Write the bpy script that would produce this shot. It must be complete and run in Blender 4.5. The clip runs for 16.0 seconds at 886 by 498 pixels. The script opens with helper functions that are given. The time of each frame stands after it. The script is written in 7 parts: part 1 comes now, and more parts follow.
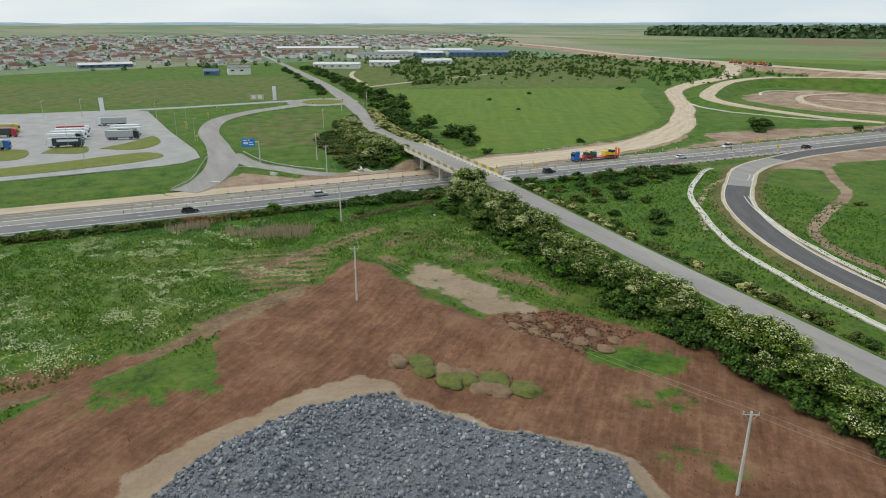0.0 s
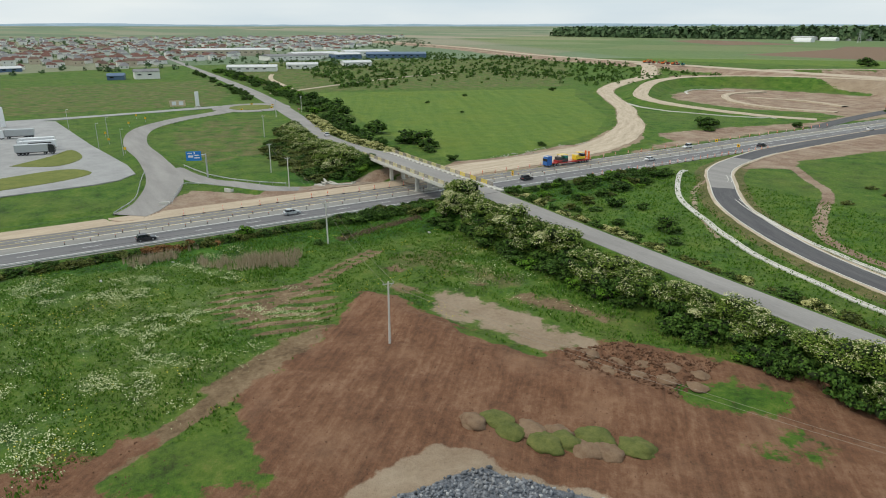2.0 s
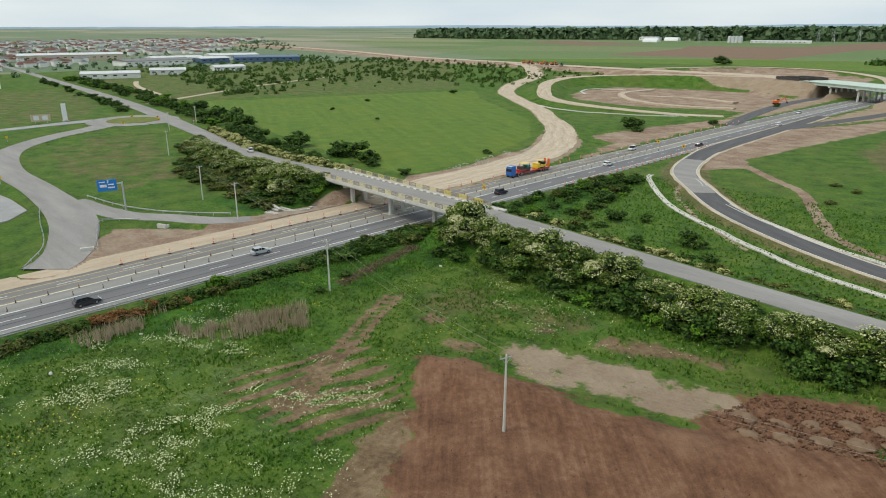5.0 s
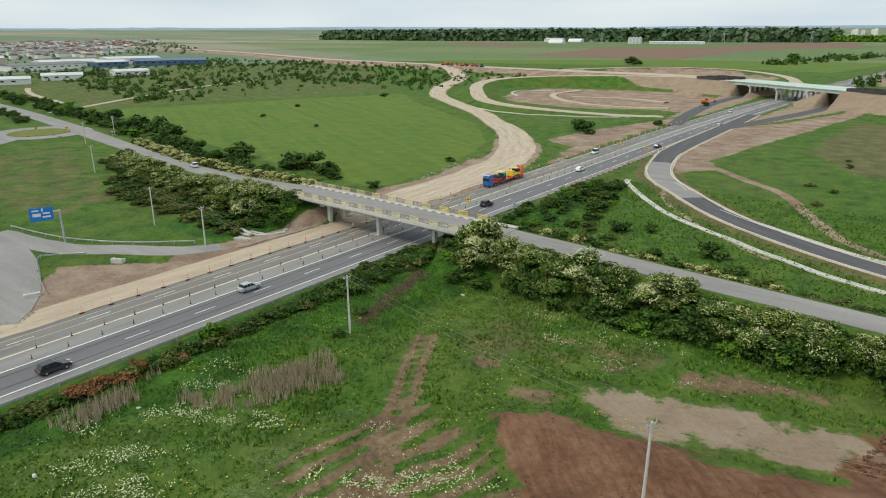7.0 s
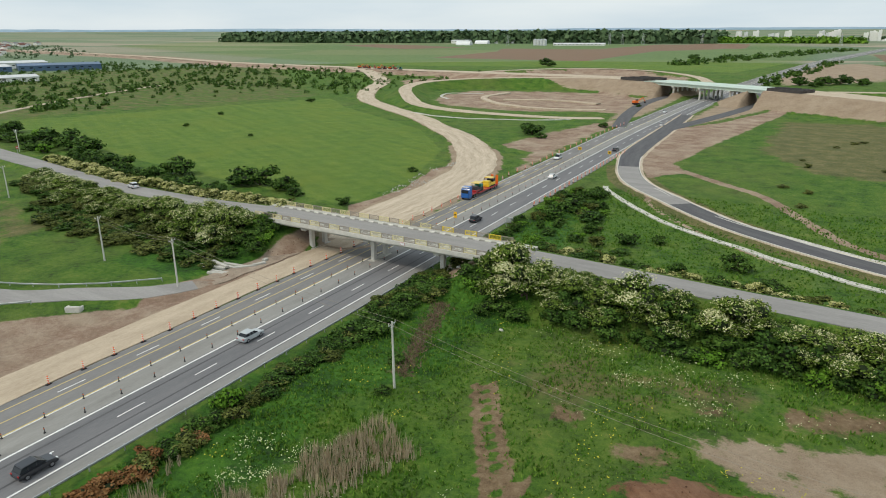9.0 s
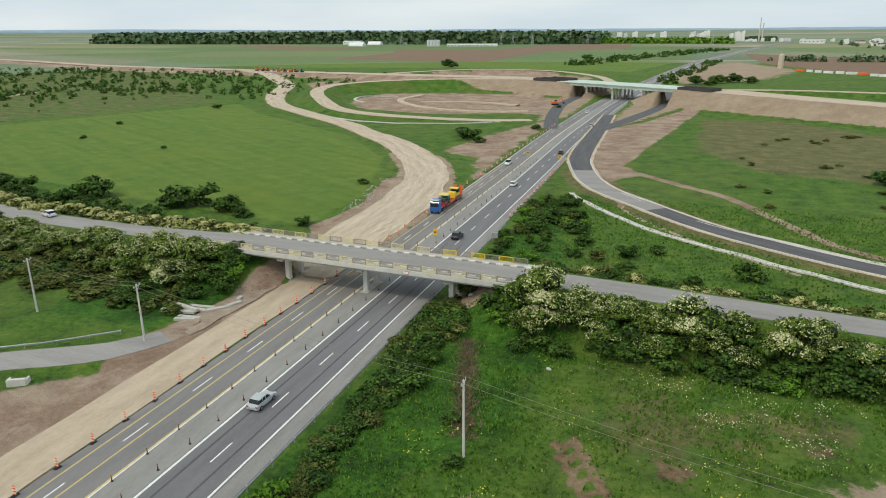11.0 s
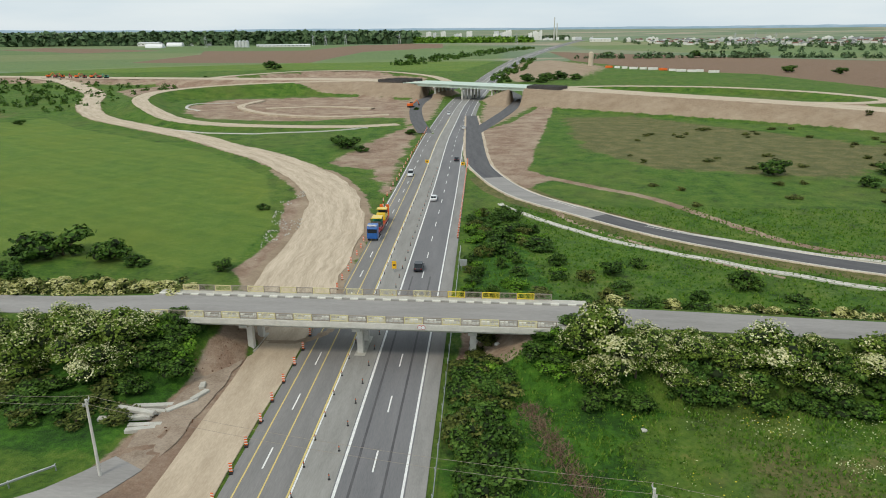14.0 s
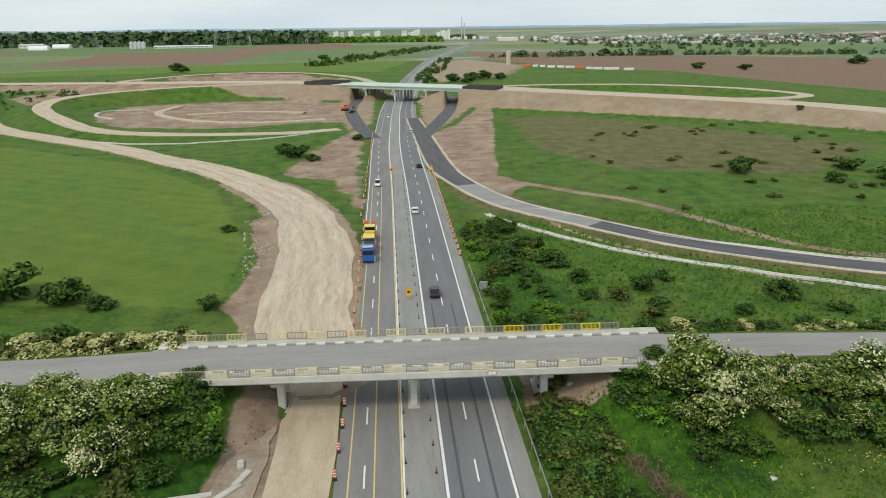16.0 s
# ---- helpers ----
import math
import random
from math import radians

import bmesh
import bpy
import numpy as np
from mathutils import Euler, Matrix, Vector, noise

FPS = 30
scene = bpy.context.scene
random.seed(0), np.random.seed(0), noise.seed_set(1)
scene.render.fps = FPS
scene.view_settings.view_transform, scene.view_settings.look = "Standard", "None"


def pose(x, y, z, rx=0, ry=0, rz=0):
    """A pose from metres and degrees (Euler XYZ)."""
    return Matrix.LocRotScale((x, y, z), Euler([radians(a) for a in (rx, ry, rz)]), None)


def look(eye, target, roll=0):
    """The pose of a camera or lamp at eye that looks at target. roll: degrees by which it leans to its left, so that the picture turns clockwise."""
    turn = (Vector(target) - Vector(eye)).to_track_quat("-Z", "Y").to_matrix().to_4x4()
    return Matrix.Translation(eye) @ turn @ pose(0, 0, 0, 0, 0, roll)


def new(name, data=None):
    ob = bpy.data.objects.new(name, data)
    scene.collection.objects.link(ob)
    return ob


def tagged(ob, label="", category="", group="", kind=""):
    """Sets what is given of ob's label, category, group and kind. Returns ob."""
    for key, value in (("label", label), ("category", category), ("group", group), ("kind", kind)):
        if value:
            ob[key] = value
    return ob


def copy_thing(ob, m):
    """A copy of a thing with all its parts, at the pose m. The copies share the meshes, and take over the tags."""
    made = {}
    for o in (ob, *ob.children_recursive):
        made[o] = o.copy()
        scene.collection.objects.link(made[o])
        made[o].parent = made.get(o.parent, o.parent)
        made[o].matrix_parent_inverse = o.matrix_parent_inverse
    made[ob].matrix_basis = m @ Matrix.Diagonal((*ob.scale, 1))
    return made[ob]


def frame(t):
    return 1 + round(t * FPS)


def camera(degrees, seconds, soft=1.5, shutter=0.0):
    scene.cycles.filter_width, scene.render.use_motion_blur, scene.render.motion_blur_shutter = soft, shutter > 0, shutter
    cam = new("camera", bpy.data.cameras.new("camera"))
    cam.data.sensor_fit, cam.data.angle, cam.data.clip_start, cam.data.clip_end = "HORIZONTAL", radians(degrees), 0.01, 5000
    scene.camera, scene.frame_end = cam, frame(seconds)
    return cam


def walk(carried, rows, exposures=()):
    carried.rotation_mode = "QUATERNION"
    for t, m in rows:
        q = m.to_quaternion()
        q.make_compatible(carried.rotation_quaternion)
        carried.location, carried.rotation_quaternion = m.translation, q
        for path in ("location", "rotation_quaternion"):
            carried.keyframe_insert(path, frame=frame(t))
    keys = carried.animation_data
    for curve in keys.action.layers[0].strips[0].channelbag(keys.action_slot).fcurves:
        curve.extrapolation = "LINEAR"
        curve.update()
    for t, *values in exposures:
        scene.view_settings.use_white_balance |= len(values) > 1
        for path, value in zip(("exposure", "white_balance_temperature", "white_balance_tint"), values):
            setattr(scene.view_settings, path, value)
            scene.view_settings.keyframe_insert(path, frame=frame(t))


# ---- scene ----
cam = camera(67.4, 16.0, soft=1.0)
METRES, EYE, TILT, LEAN, TURN = 204.0, 46.6, -18.5, 0.0, 65.45
ROWS = [
    (0.0, 0.0, 0.0, 0.0, 0.0, 0.0, -0.0),
    (0.5, -0.0254, 0.0192, 0.0057, -1.89, 0.02, 0.62),
    (1.0, -0.0501, 0.0391, 0.0115, -3.78, 0.02, 1.24),
    (1.5, -0.0743, 0.0596, 0.0178, -5.71, -0.02, 1.88),
    (2.0, -0.0975, 0.0809, 0.0242, -7.57, -0.06, 2.53),
    (2.5, -0.1201, 0.1028, 0.0311, -9.46, -0.15, 3.18),
    (3.0, -0.1417, 0.1255, 0.0382, -11.37, -0.25, 3.83),
    (3.5, -0.1627, 0.1488, 0.0456, -13.27, -0.36, 4.46),
    (4.0, -0.1826, 0.1726, 0.0532, -15.14, -0.48, 5.1),
    (6.5, -0.2691, 0.2999, 0.0946, -24.77, -1.44, 8.15),
    (7.0, -0.2834, 0.3266, 0.1036, -26.77, -1.7, 8.75),
    (7.5, -0.2967, 0.3535, 0.1126, -28.79, -1.97, 9.35),
    (8.0, -0.3088, 0.3809, 0.122, -30.78, -2.27, 9.91),
    (8.5, -0.3202, 0.4086, 0.1314, -32.79, -2.59, 10.47),
    (9.0, -0.3305, 0.4365, 0.1409, -34.82, -2.93, 11.02),
    (11.5, -0.3645, 0.5793, 0.1897, -46.74, -5.44, 13.95),
    (12.0, -0.3676, 0.608, 0.1996, -49.43, -6.1, 14.56),
    (12.5, -0.3698, 0.6367, 0.2096, -52.39, -6.86, 15.15),
    (13.0, -0.3705, 0.6653, 0.2195, -55.32, -7.65, 15.74),
    (13.5, -0.3702, 0.6939, 0.2294, -58.14, -8.43, 16.22),
    (14.0, -0.3682, 0.7224, 0.2394, -60.68, -9.15, 16.64),
    (14.5, -0.3652, 0.7507, 0.2491, -63.03, -9.84, 17.02),
    (15.0, -0.3607, 0.7788, 0.2587, -65.23, -10.51, 17.31),
    (15.5, -0.3552, 0.8064, 0.2682, -67.27, -11.13, 17.6),
    (16.0, -0.3477, 0.8335, 0.2776, -69.03, -11.68, 17.96),
]
walk(cam, [(t, pose(183.5, -85.7, EYE, TILT, LEAN, TURN) @ pose(METRES * x, METRES * y, METRES * z, 90 + pitch, roll, yaw)) for t, x, y, z, yaw, pitch, roll in ROWS])

# ---- light ----
SUN_EL, SUN_AZ = 52.0, 215.0
world = bpy.data.worlds.new("sky")
scene.world = world
world.use_nodes = True
wn, wl = world.node_tree.nodes, world.node_tree.links
wn.clear()
sky = wn.new("ShaderNodeTexSky")
sky.sky_type, sky.sun_disc = "NISHITA", False
sky.sun_elevation, sky.sun_rotation = radians(SUN_EL), radians(SUN_AZ)
sky.air_density, sky.dust_density, sky.ozone_density = 1.0, 3.0, 1.0
coord, sep = wn.new("ShaderNodeTexCoord"), wn.new("ShaderNodeSeparateXYZ")
wl.new(coord.outputs["Generated"], sep.inputs[0])
cloud_noise = wn.new("ShaderNodeTexNoise")
cloud_map = wn.new("ShaderNodeMapping")
cloud_map.inputs["Scale"].default_value = (1.5, 1.5, 9.0)
wl.new(coord.outputs["Generated"], cloud_map.inputs[0])
wl.new(cloud_map.outputs[0], cloud_noise.inputs["Vector"])
cloud_noise.inputs["Scale"].default_value, cloud_noise.inputs["Detail"].default_value = 1.6, 5
veil = wn.new("ShaderNodeValToRGB")
veil.color_ramp.elements[0].position, veil.color_ramp.elements[0].color = 0.3, (0.66, 0.79, 0.87, 1)
veil.color_ramp.elements[1].position, veil.color_ramp.elements[1].color = 0.7, (0.90, 0.97, 0.98, 1)
wl.new(cloud_noise.outputs["Fac"], veil.inputs[0])
bg_sky, bg_cloud, bg_mix, w_out = wn.new("ShaderNodeBackground"), wn.new("ShaderNodeBackground"), wn.new("ShaderNodeMixShader"), wn.new("ShaderNodeOutputWorld")
wl.new(sky.outputs[0], bg_sky.inputs[0])
bg_sky.inputs[1].default_value = 0.12
wl.new(veil.outputs[0], bg_cloud.inputs[0])
bg_cloud.inputs[1].default_value = 1.0
bg_mix.inputs[0].default_value = 0.85
wl.new(bg_sky.outputs[0], bg_mix.inputs[1]), wl.new(bg_cloud.outputs[0], bg_mix.inputs[2])
wl.new(bg_mix.outputs[0], w_out.inputs[0])
sun = new("sun", bpy.data.lights.new("sun", "SUN"))
sun.data.energy, sun.data.angle, sun.data.color = 1.5, radians(12), (1.0, 0.92, 0.78)
az, el = radians(SUN_AZ), radians(SUN_EL)
sun.matrix_world = look((math.sin(az) * math.cos(el) * 100, math.cos(az) * math.cos(el) * 100, math.sin(el) * 100), (0, 0, 0))
scene.view_settings.exposure = 0.0


# ---- materials ----
def shader(name, rough=0.9, metal=0.0):
    m = bpy.data.materials.new(name)
    m.use_nodes = True
    n, l = m.node_tree.nodes, m.node_tree.links
    b = n["Principled BSDF"]
    b.inputs["Roughness"].default_value, b.inputs["Metallic"].default_value = rough, metal
    b.inputs["Specular IOR Level"].default_value = 0.3
    return m, n, l, b


def noise_node(n, l, scale, detail=4, rough=0.6, vec=None):
    t = n.new("ShaderNodeTexNoise")
    t.inputs["Scale"].default_value, t.inputs["Detail"].default_value, t.inputs["Roughness"].default_value = scale, detail, rough
    if vec is not None:
        l.new(vec, t.inputs["Vector"])
    return t.outputs["Fac"]


def ramp(n, l, fac, stops):
    r = n.new("ShaderNodeValToRGB")
    while len(r.color_ramp.elements) < len(stops):
        r.color_ramp.elements.new(0.5)
    for e, (p, c) in zip(r.color_ramp.elements, stops):
        e.position, e.color = p, (*c, 1)
    l.new(fac, r.inputs[0])
    return r.outputs[0]


def mix(n, l, fac, a, b, kind="MIX"):
    m = n.new("ShaderNodeMix")
    m.data_type, m.blend_type = "RGBA", kind
    for sock, v in ((m.inputs[0], fac), (m.inputs[6], a), (m.inputs[7], b)):
        if isinstance(v, (int, float)):
            sock.default_value = v
        elif isinstance(v, tuple):
            sock.default_value = (*v, 1)
        else:
            l.new(v, sock)
    return m.outputs[2]


def maths(n, l, op, a, b=0.0, c=None, clamp=False):
    m = n.new("ShaderNodeMath")
    m.operation, m.use_clamp = op, clamp
    for sock, v in zip(m.inputs, (a, b, c)):
        if v is None:
            continue
        if isinstance(v, (int, float)):
            sock.default_value = v
        else:
            l.new(v, sock)
    return m.outputs[0]


def bump(n, l, b, height, strength=0.4, dist=0.1):
    u = n.new("ShaderNodeBump")
    u.inputs["Strength"].default_value, u.inputs["Distance"].default_value = strength, dist
    l.new(height, u.inputs["Height"]), l.new(u.outputs[0], b.inputs["Normal"])


def world_pos(n):
    return n.new("ShaderNodeNewGeometry").outputs["Position"]


def stretched(n, l, vec, sx, sy, sz, rot=0.0):
    if rot:
        turn = n.new("ShaderNodeMapping")
        turn.inputs["Rotation"].default_value = (0, 0, -rot)
        l.new(vec, turn.inputs[0])
        vec = turn.outputs[0]
    m = n.new("ShaderNodeMapping")
    m.inputs["Scale"].default_value = (sx, sy, sz)
    l.new(vec, m.inputs[0])
    return m.outputs[0]


def rough_mat(name, dark, light, scale=1.0, rough=0.9, grain=12.0, relief=0.3, metal=0.0, streak=None, dist=0.05, lane=False):
    """Two scales of variation: broad stains and fine grain."""
    m, n, l, b = shader(name, rough, metal)
    p = world_pos(n)
    if streak:
        p = stretched(n, l, p, *streak)
    if lane:
        side, way, both = n.new("ShaderNodeAttribute"), n.new("ShaderNodeAttribute"), n.new("ShaderNodeCombineXYZ")
        side.attribute_name, way.attribute_name = "side", "way"
        blotch = noise_node(n, l, 0.15, 3, 0.6, p)
        l.new(maths(n, l, "MULTIPLY_ADD", blotch, 2.5, side.outputs["Fac"]), both.inputs[0])
        l.new(maths(n, l, "MULTIPLY", way.outputs["Fac"], 0.09), both.inputs[1])
        p = both.outputs[0]
    broad, fine = noise_node(n, l, scale, 5, 0.65, p), noise_node(n, l, grain, 3, 0.7, p)
    fac = maths(n, l, "MULTIPLY_ADD", fine, 0.45, maths(n, l, "MULTIPLY", broad, 0.75))
    l.new(ramp(n, l, fac, [(0.35, dark), (0.85, light)]), b.inputs["Base Color"])
    if relief:
        bump(n, l, b, fac, relief, dist)
    return m


def plain(name, color, rough=0.6, metal=0.0, vary=0.12):
    m, n, l, b = shader(name, rough, metal)
    info = n.new("ShaderNodeTexCoord")
    f = noise_node(n, l, 3.0, 4, 0.6, info.outputs["Object"])
    l.new(ramp(n, l, f, [(0.3, tuple(c * (1 - vary) for c in color)), (0.7, tuple(min(1, c * (1 + vary)) for c in color))]), b.inputs["Base Color"])
    return m


M = {}
M["asphalt_dark"] = rough_mat("asphalt_dark", (0.115, 0.115, 0.12), (0.215, 0.21, 0.21), 0.25, 0.85, 9.0, 0.15, streak=(1.0, 0.12, 1.0))
M["asphalt_grey"] = rough_mat("asphalt_grey", (0.14, 0.137, 0.132), (0.26, 0.25, 0.24), 0.3, 0.9, 8.0, 0.15, streak=(1.0, 0.12, 1.0))
M["asphalt_side"] = rough_mat("asphalt_side", (0.20, 0.19, 0.18), (0.36, 0.345, 0.325), 0.25, 0.9, 6.0, 0.15, streak=(0.15, 1.0, 1.0))
M["asphalt_new"] = rough_mat("asphalt_new", (0.05, 0.05, 0.056), (0.14, 0.135, 0.135), 0.5, 0.8, 5.0, 0.15, lane=True)
M["shoulder"] = rough_mat("shoulder", (0.17, 0.165, 0.155), (0.32, 0.31, 0.29), 0.4, 0.95, 9.0, 0.25, streak=(1.0, 0.2, 1.0))
M["median"] = rough_mat("median_gravel", (0.19, 0.185, 0.17), (0.33, 0.32, 0.295), 0.5, 0.95, 9.0, 0.25, streak=(1.0, 0.15, 1.0))
M["pale_sand"] = rough_mat("pale_sand", (0.33, 0.26, 0.18), (0.58, 0.48, 0.36), 0.35, 0.95, 5.0, 0.3, streak=(1.0, 0.25, 1.0))
M["haul_sand"] = rough_mat("haul_sand", (0.30, 0.235, 0.16), (0.66, 0.56, 0.43), 0.55, 0.95, 2.6, 0.4, lane=True)
M["mud"] = rough_mat("dried_mud", (0.17, 0.12, 0.085), (0.42, 0.345, 0.265), 0.4, 0.95, 4.0, 0.5)
M["lot_paving"] = rough_mat("lot_paving", (0.24, 0.24, 0.235), (0.40, 0.40, 0.395), 0.12, 0.9, 2.0, 0.1)
M["concrete"] = rough_mat("concrete", (0.34, 0.33, 0.29), (0.58, 0.56, 0.50), 0.8, 0.9, 6.0, 0.2)
M["concrete_pale"] = rough_mat("concrete_pale", (0.45, 0.44, 0.40), (0.68, 0.66, 0.60), 0.6, 0.9, 6.0, 0.2)
M["white_paint"] = rough_mat("white_road_paint", (0.55, 0.55, 0.53), (0.85, 0.85, 0.82), 1.5, 0.7, 10.0, 0.0)
M["yellow_paint"] = rough_mat("yellow_road_paint", (0.50, 0.38, 0.12), (0.75, 0.60, 0.22), 1.5, 0.7, 10.0, 0.0)
M["steel"] = rough_mat("galvanised_steel", (0.38, 0.39, 0.40), (0.60, 0.61, 0.62), 1.2, 0.5, 9.0, 0.0, 0.6)
M["bark"] = rough_mat("bark", (0.06, 0.045, 0.03), (0.16, 0.12, 0.09), 3.0, 0.95, 14.0, 0.4)


# ---- helpers of this place ----
def mesh_from(name, verts, faces, mat, smooth=False):
    me = bpy.data.meshes.new(name)
    me.from_pydata([tuple(v) for v in verts], [], [tuple(f) for f in faces])
    for k in (mat if isinstance(mat, (list, tuple)) else [mat]):
        me.materials.append(k)
    if smooth:
        me.polygons.foreach_set("use_smooth", [True] * len(me.polygons))
    me.update()
    return me


def part(name, bm, mat, parent=None, label=""):
    """Links a bmesh as one mesh object, under a thing or a part."""
    me = bpy.data.meshes.new(name)
    bm.to_mesh(me)
    bm.free()
    for k in (mat if isinstance(mat, (list, tuple)) else [mat]):
        me.materials.append(k)
    ob = new(name, me)
    if parent is not None:
        ob.parent = parent
    if label:
        ob["label"] = label
    return ob


def box(bm, cx, cy, cz, sx, sy, sz, m=None, bevel=0.0):
    r = bmesh.ops.create_cube(bm, size=1.0, matrix=(m or Matrix()) @ Matrix.Translation((cx, cy, cz)) @ Matrix.Diagonal((sx, sy, sz, 1)))
    if bevel:
        es = list({e for v in r["verts"] for e in v.link_edges})
        bmesh.ops.bevel(bm, geom=es, offset=bevel, segments=1, affect="EDGES")
    return bm


def tube(bm, a, b, r0, r1=None, seg=8):
    a, b = Vector(a), Vector(b)
    q = (b - a).to_track_quat("Z", "Y").to_matrix().to_4x4()
    bmesh.ops.create_cone(bm, cap_ends=True, segments=seg, radius1=r0, radius2=r0 if r1 is None else r1, depth=(b - a).length,
                          matrix=Matrix.Translation((a + b) / 2) @ q)
    return bm


def curve_points(pts, step=4.0):
    """A smooth line (Catmull-Rom) through plan points of any number of values each, sampled about every step metres."""
    p = np.array(pts, float)
    p = np.vstack([2 * p[0] - p[1], p, 2 * p[-1] - p[-2]])
    out = []
    for i in range(1, len(p) - 2):
        k = max(2, int(np.linalg.norm(p[i + 1, :2] - p[i, :2]) / step))
        for u in np.arange(k) / k:
            a, b, c, d = p[i - 1:i + 3]
            out.append(0.5 * (2 * b + (c - a) * u + (2 * a - 5 * b + 4 * c - d) * u * u + (3 * b - a - 3 * c + d) * u ** 3))
    out.append(p[-2])
    return np.array(out)


def sides(line):
    d = np.gradient(line[:, :2], axis=0)
    d /= np.linalg.norm(d, axis=1)[:, None] + 1e-9
    return np.stack([d[:, 1], -d[:, 0]], 1)


def strip(name, line, left, right, mat, lift=0.0, label="", category="road", thick=0.35, wobble=0.0, parent=None, kind="structure"):
    """A ribbon along a line (x, y, z, ...), from -left to +right of it, with a thickness."""
    nrm = sides(line)
    left = np.broadcast_to(np.asarray(left, float), len(line)).copy()
    right = np.broadcast_to(np.asarray(right, float), len(line)).copy()
    if wobble:
        for i, (x, y) in enumerate(line[:, :2]):
            left[i] += wobble * noise.noise((x * 0.15, y * 0.15, 3.0)) + 0.5 * wobble * noise.noise((x * 0.6, y * 0.6, 5.0))
            right[i] += wobble * noise.noise((x * 0.15, y * 0.15, 8.0)) + 0.5 * wobble * noise.noise((x * 0.6, y * 0.6, 1.0))
    z = line[:, 2] + lift
    a, b = line[:, :2] - nrm * left[:, None], line[:, :2] + nrm * right[:, None]
    rows = [np.column_stack([a, z - thick]), np.column_stack([a, z]), np.column_stack([b, z]), np.column_stack([b, z - thick])]
    v = np.concatenate(rows)
    k = len(line)
    f = []
    for i in range(k - 1):
        for r in range(3):
            f.append((r * k + i, (r + 1) * k + i, (r + 1) * k + i + 1, r * k + i + 1))
    ob = new(name, mesh_from(name, v, [q[::-1] for q in f], mat))
    run = np.concatenate([[0], np.cumsum(np.linalg.norm(np.diff(line[:, :2], axis=0), axis=1))])
    for nm, vals in (("side", np.concatenate([-left, -left, right, right])), ("way", np.tile(run, 4))):
        ob.data.attributes.new(nm, "FLOAT", "POINT").data.foreach_set("value", vals.astype(np.float32))
    if parent is not None:
        ob.parent = parent
        if label:
            ob["label"] = label
        return ob
    return tagged(ob, label, category, kind=kind)


def near_line(x, y, line):
    """Distance to a line and the line's other values at the nearest point, for arrays x, y."""
    best = np.full(x.shape, 1e9)
    val = np.zeros(x.shape + (line.shape[1] - 2,))
    lo, hi = line[:, :2].min(0) - 90, line[:, :2].max(0) + 90
    w = np.where((x > lo[0]) & (x < hi[0]) & (y > lo[1]) & (y < hi[1]))
    if not len(w[0]):
        return best, val
    xs, ys = x[w], y[w]
    bd, bv = np.full(xs.shape, 1e9), np.zeros(xs.shape + (line.shape[1] - 2,))
    for i in range(len(line) - 1):
        p, q = line[i], line[i + 1]
        d = q[:2] - p[:2]
        u = np.clip(((xs - p[0]) * d[0] + (ys - p[1]) * d[1]) / (d @ d + 1e-9), 0, 1)
        r = np.hypot(xs - p[0] - u * d[0], ys - p[1] - u * d[1])
        c = r < bd
        bd[c] = r[c]
        bv[c] = p[2:] + u[c, None] * (q[2:] - p[2:])
    best[w], val[w] = bd, bv
    return best, val


def inside(x, y, poly, soft):
    """1 inside a plan polygon, 0 outside, with a soft rim."""
    p = np.array(poly, float)
    hit = np.zeros(x.shape, bool)
    dist = np.full(x.shape, 1e9)
    for i in range(len(p)):
        a, b = p[i - 1], p[i]
        cross = ((a[1] > y) != (b[1] > y)) & (x < (b[0] - a[0]) * (y - a[1]) / (b[1] - a[1] + 1e-12) + a[0])
        hit ^= cross
        d = b - a
        u = np.clip(((x - a[0]) * d[0] + (y - a[1]) * d[1]) / (d @ d + 1e-9), 0, 1)
        dist = np.minimum(dist, np.hypot(x - a[0] - u * d[0], y - a[1] - u * d[1]))
    return np.clip(0.5 + np.where(hit, dist, -dist) / (2 * soft), 0, 1)


# ---- the land rises gently in the distance ----
MIDWAY = np.array((95.0, -105.0, 46.0))


def rise(x, y):
    u = np.maximum(0.0, np.hypot(x, y) - 480)
    return 0.015 * u * u / (u + 200)


def far(x, y):
    """A place on the flat plan carried onto the rising land along the line from above the meadow: x, y, z and the scale there."""
    q, s = np.array((x, y, 0.0)), 1.0
    for _ in range(30):
        p = MIDWAY + s * (q - MIDWAY)
        s = 0.5 * s + 0.5 * (1 - float(rise(p[0], p[1])) / MIDWAY[2])
    p = MIDWAY + s * (q - MIDWAY)
    return float(p[0]), float(p[1]), float(rise(p[0], p[1])), s


def far_line(line):
    out = line.copy()
    for i, row in enumerate(line):
        x, y, z, s = far(row[0], row[1])
        out[i, :3] = x, y, row[2] * s + z + 0.25 * min(1.0, max(0.0, (math.hypot(x, y) - 600) / 300))
        out[i, 3:] = row[3:] * s
    return out


# ---- lines of the plan: x, y, height, half width ----
HIGHWAY = far_line(curve_points([(-6, -700, 0, 12), (-6, -300, 0, 12), (-6, -120, 0, 12), (-6, 100, 0, 12), (-6, 250, 0, 12), (3, 460, 0, 11), (48, 1000, 0, 10), (112, 1500, 0, 10), (262, 2500, 0, 10), (480, 3800, 0, 10)], 10))
SIDE_E = curve_points([(25, 1.5, 6.3, 3.4), (42, 1.0, 6.0, 3.4), (60, 0.5, 5.5, 3.3), (100, -0.8, 4.7, 3.3), (140, -1.8, 4.0, 3.3), (240, -4.5, 2.0, 3.3), (420, -9, 0.4, 3.3)], 4)
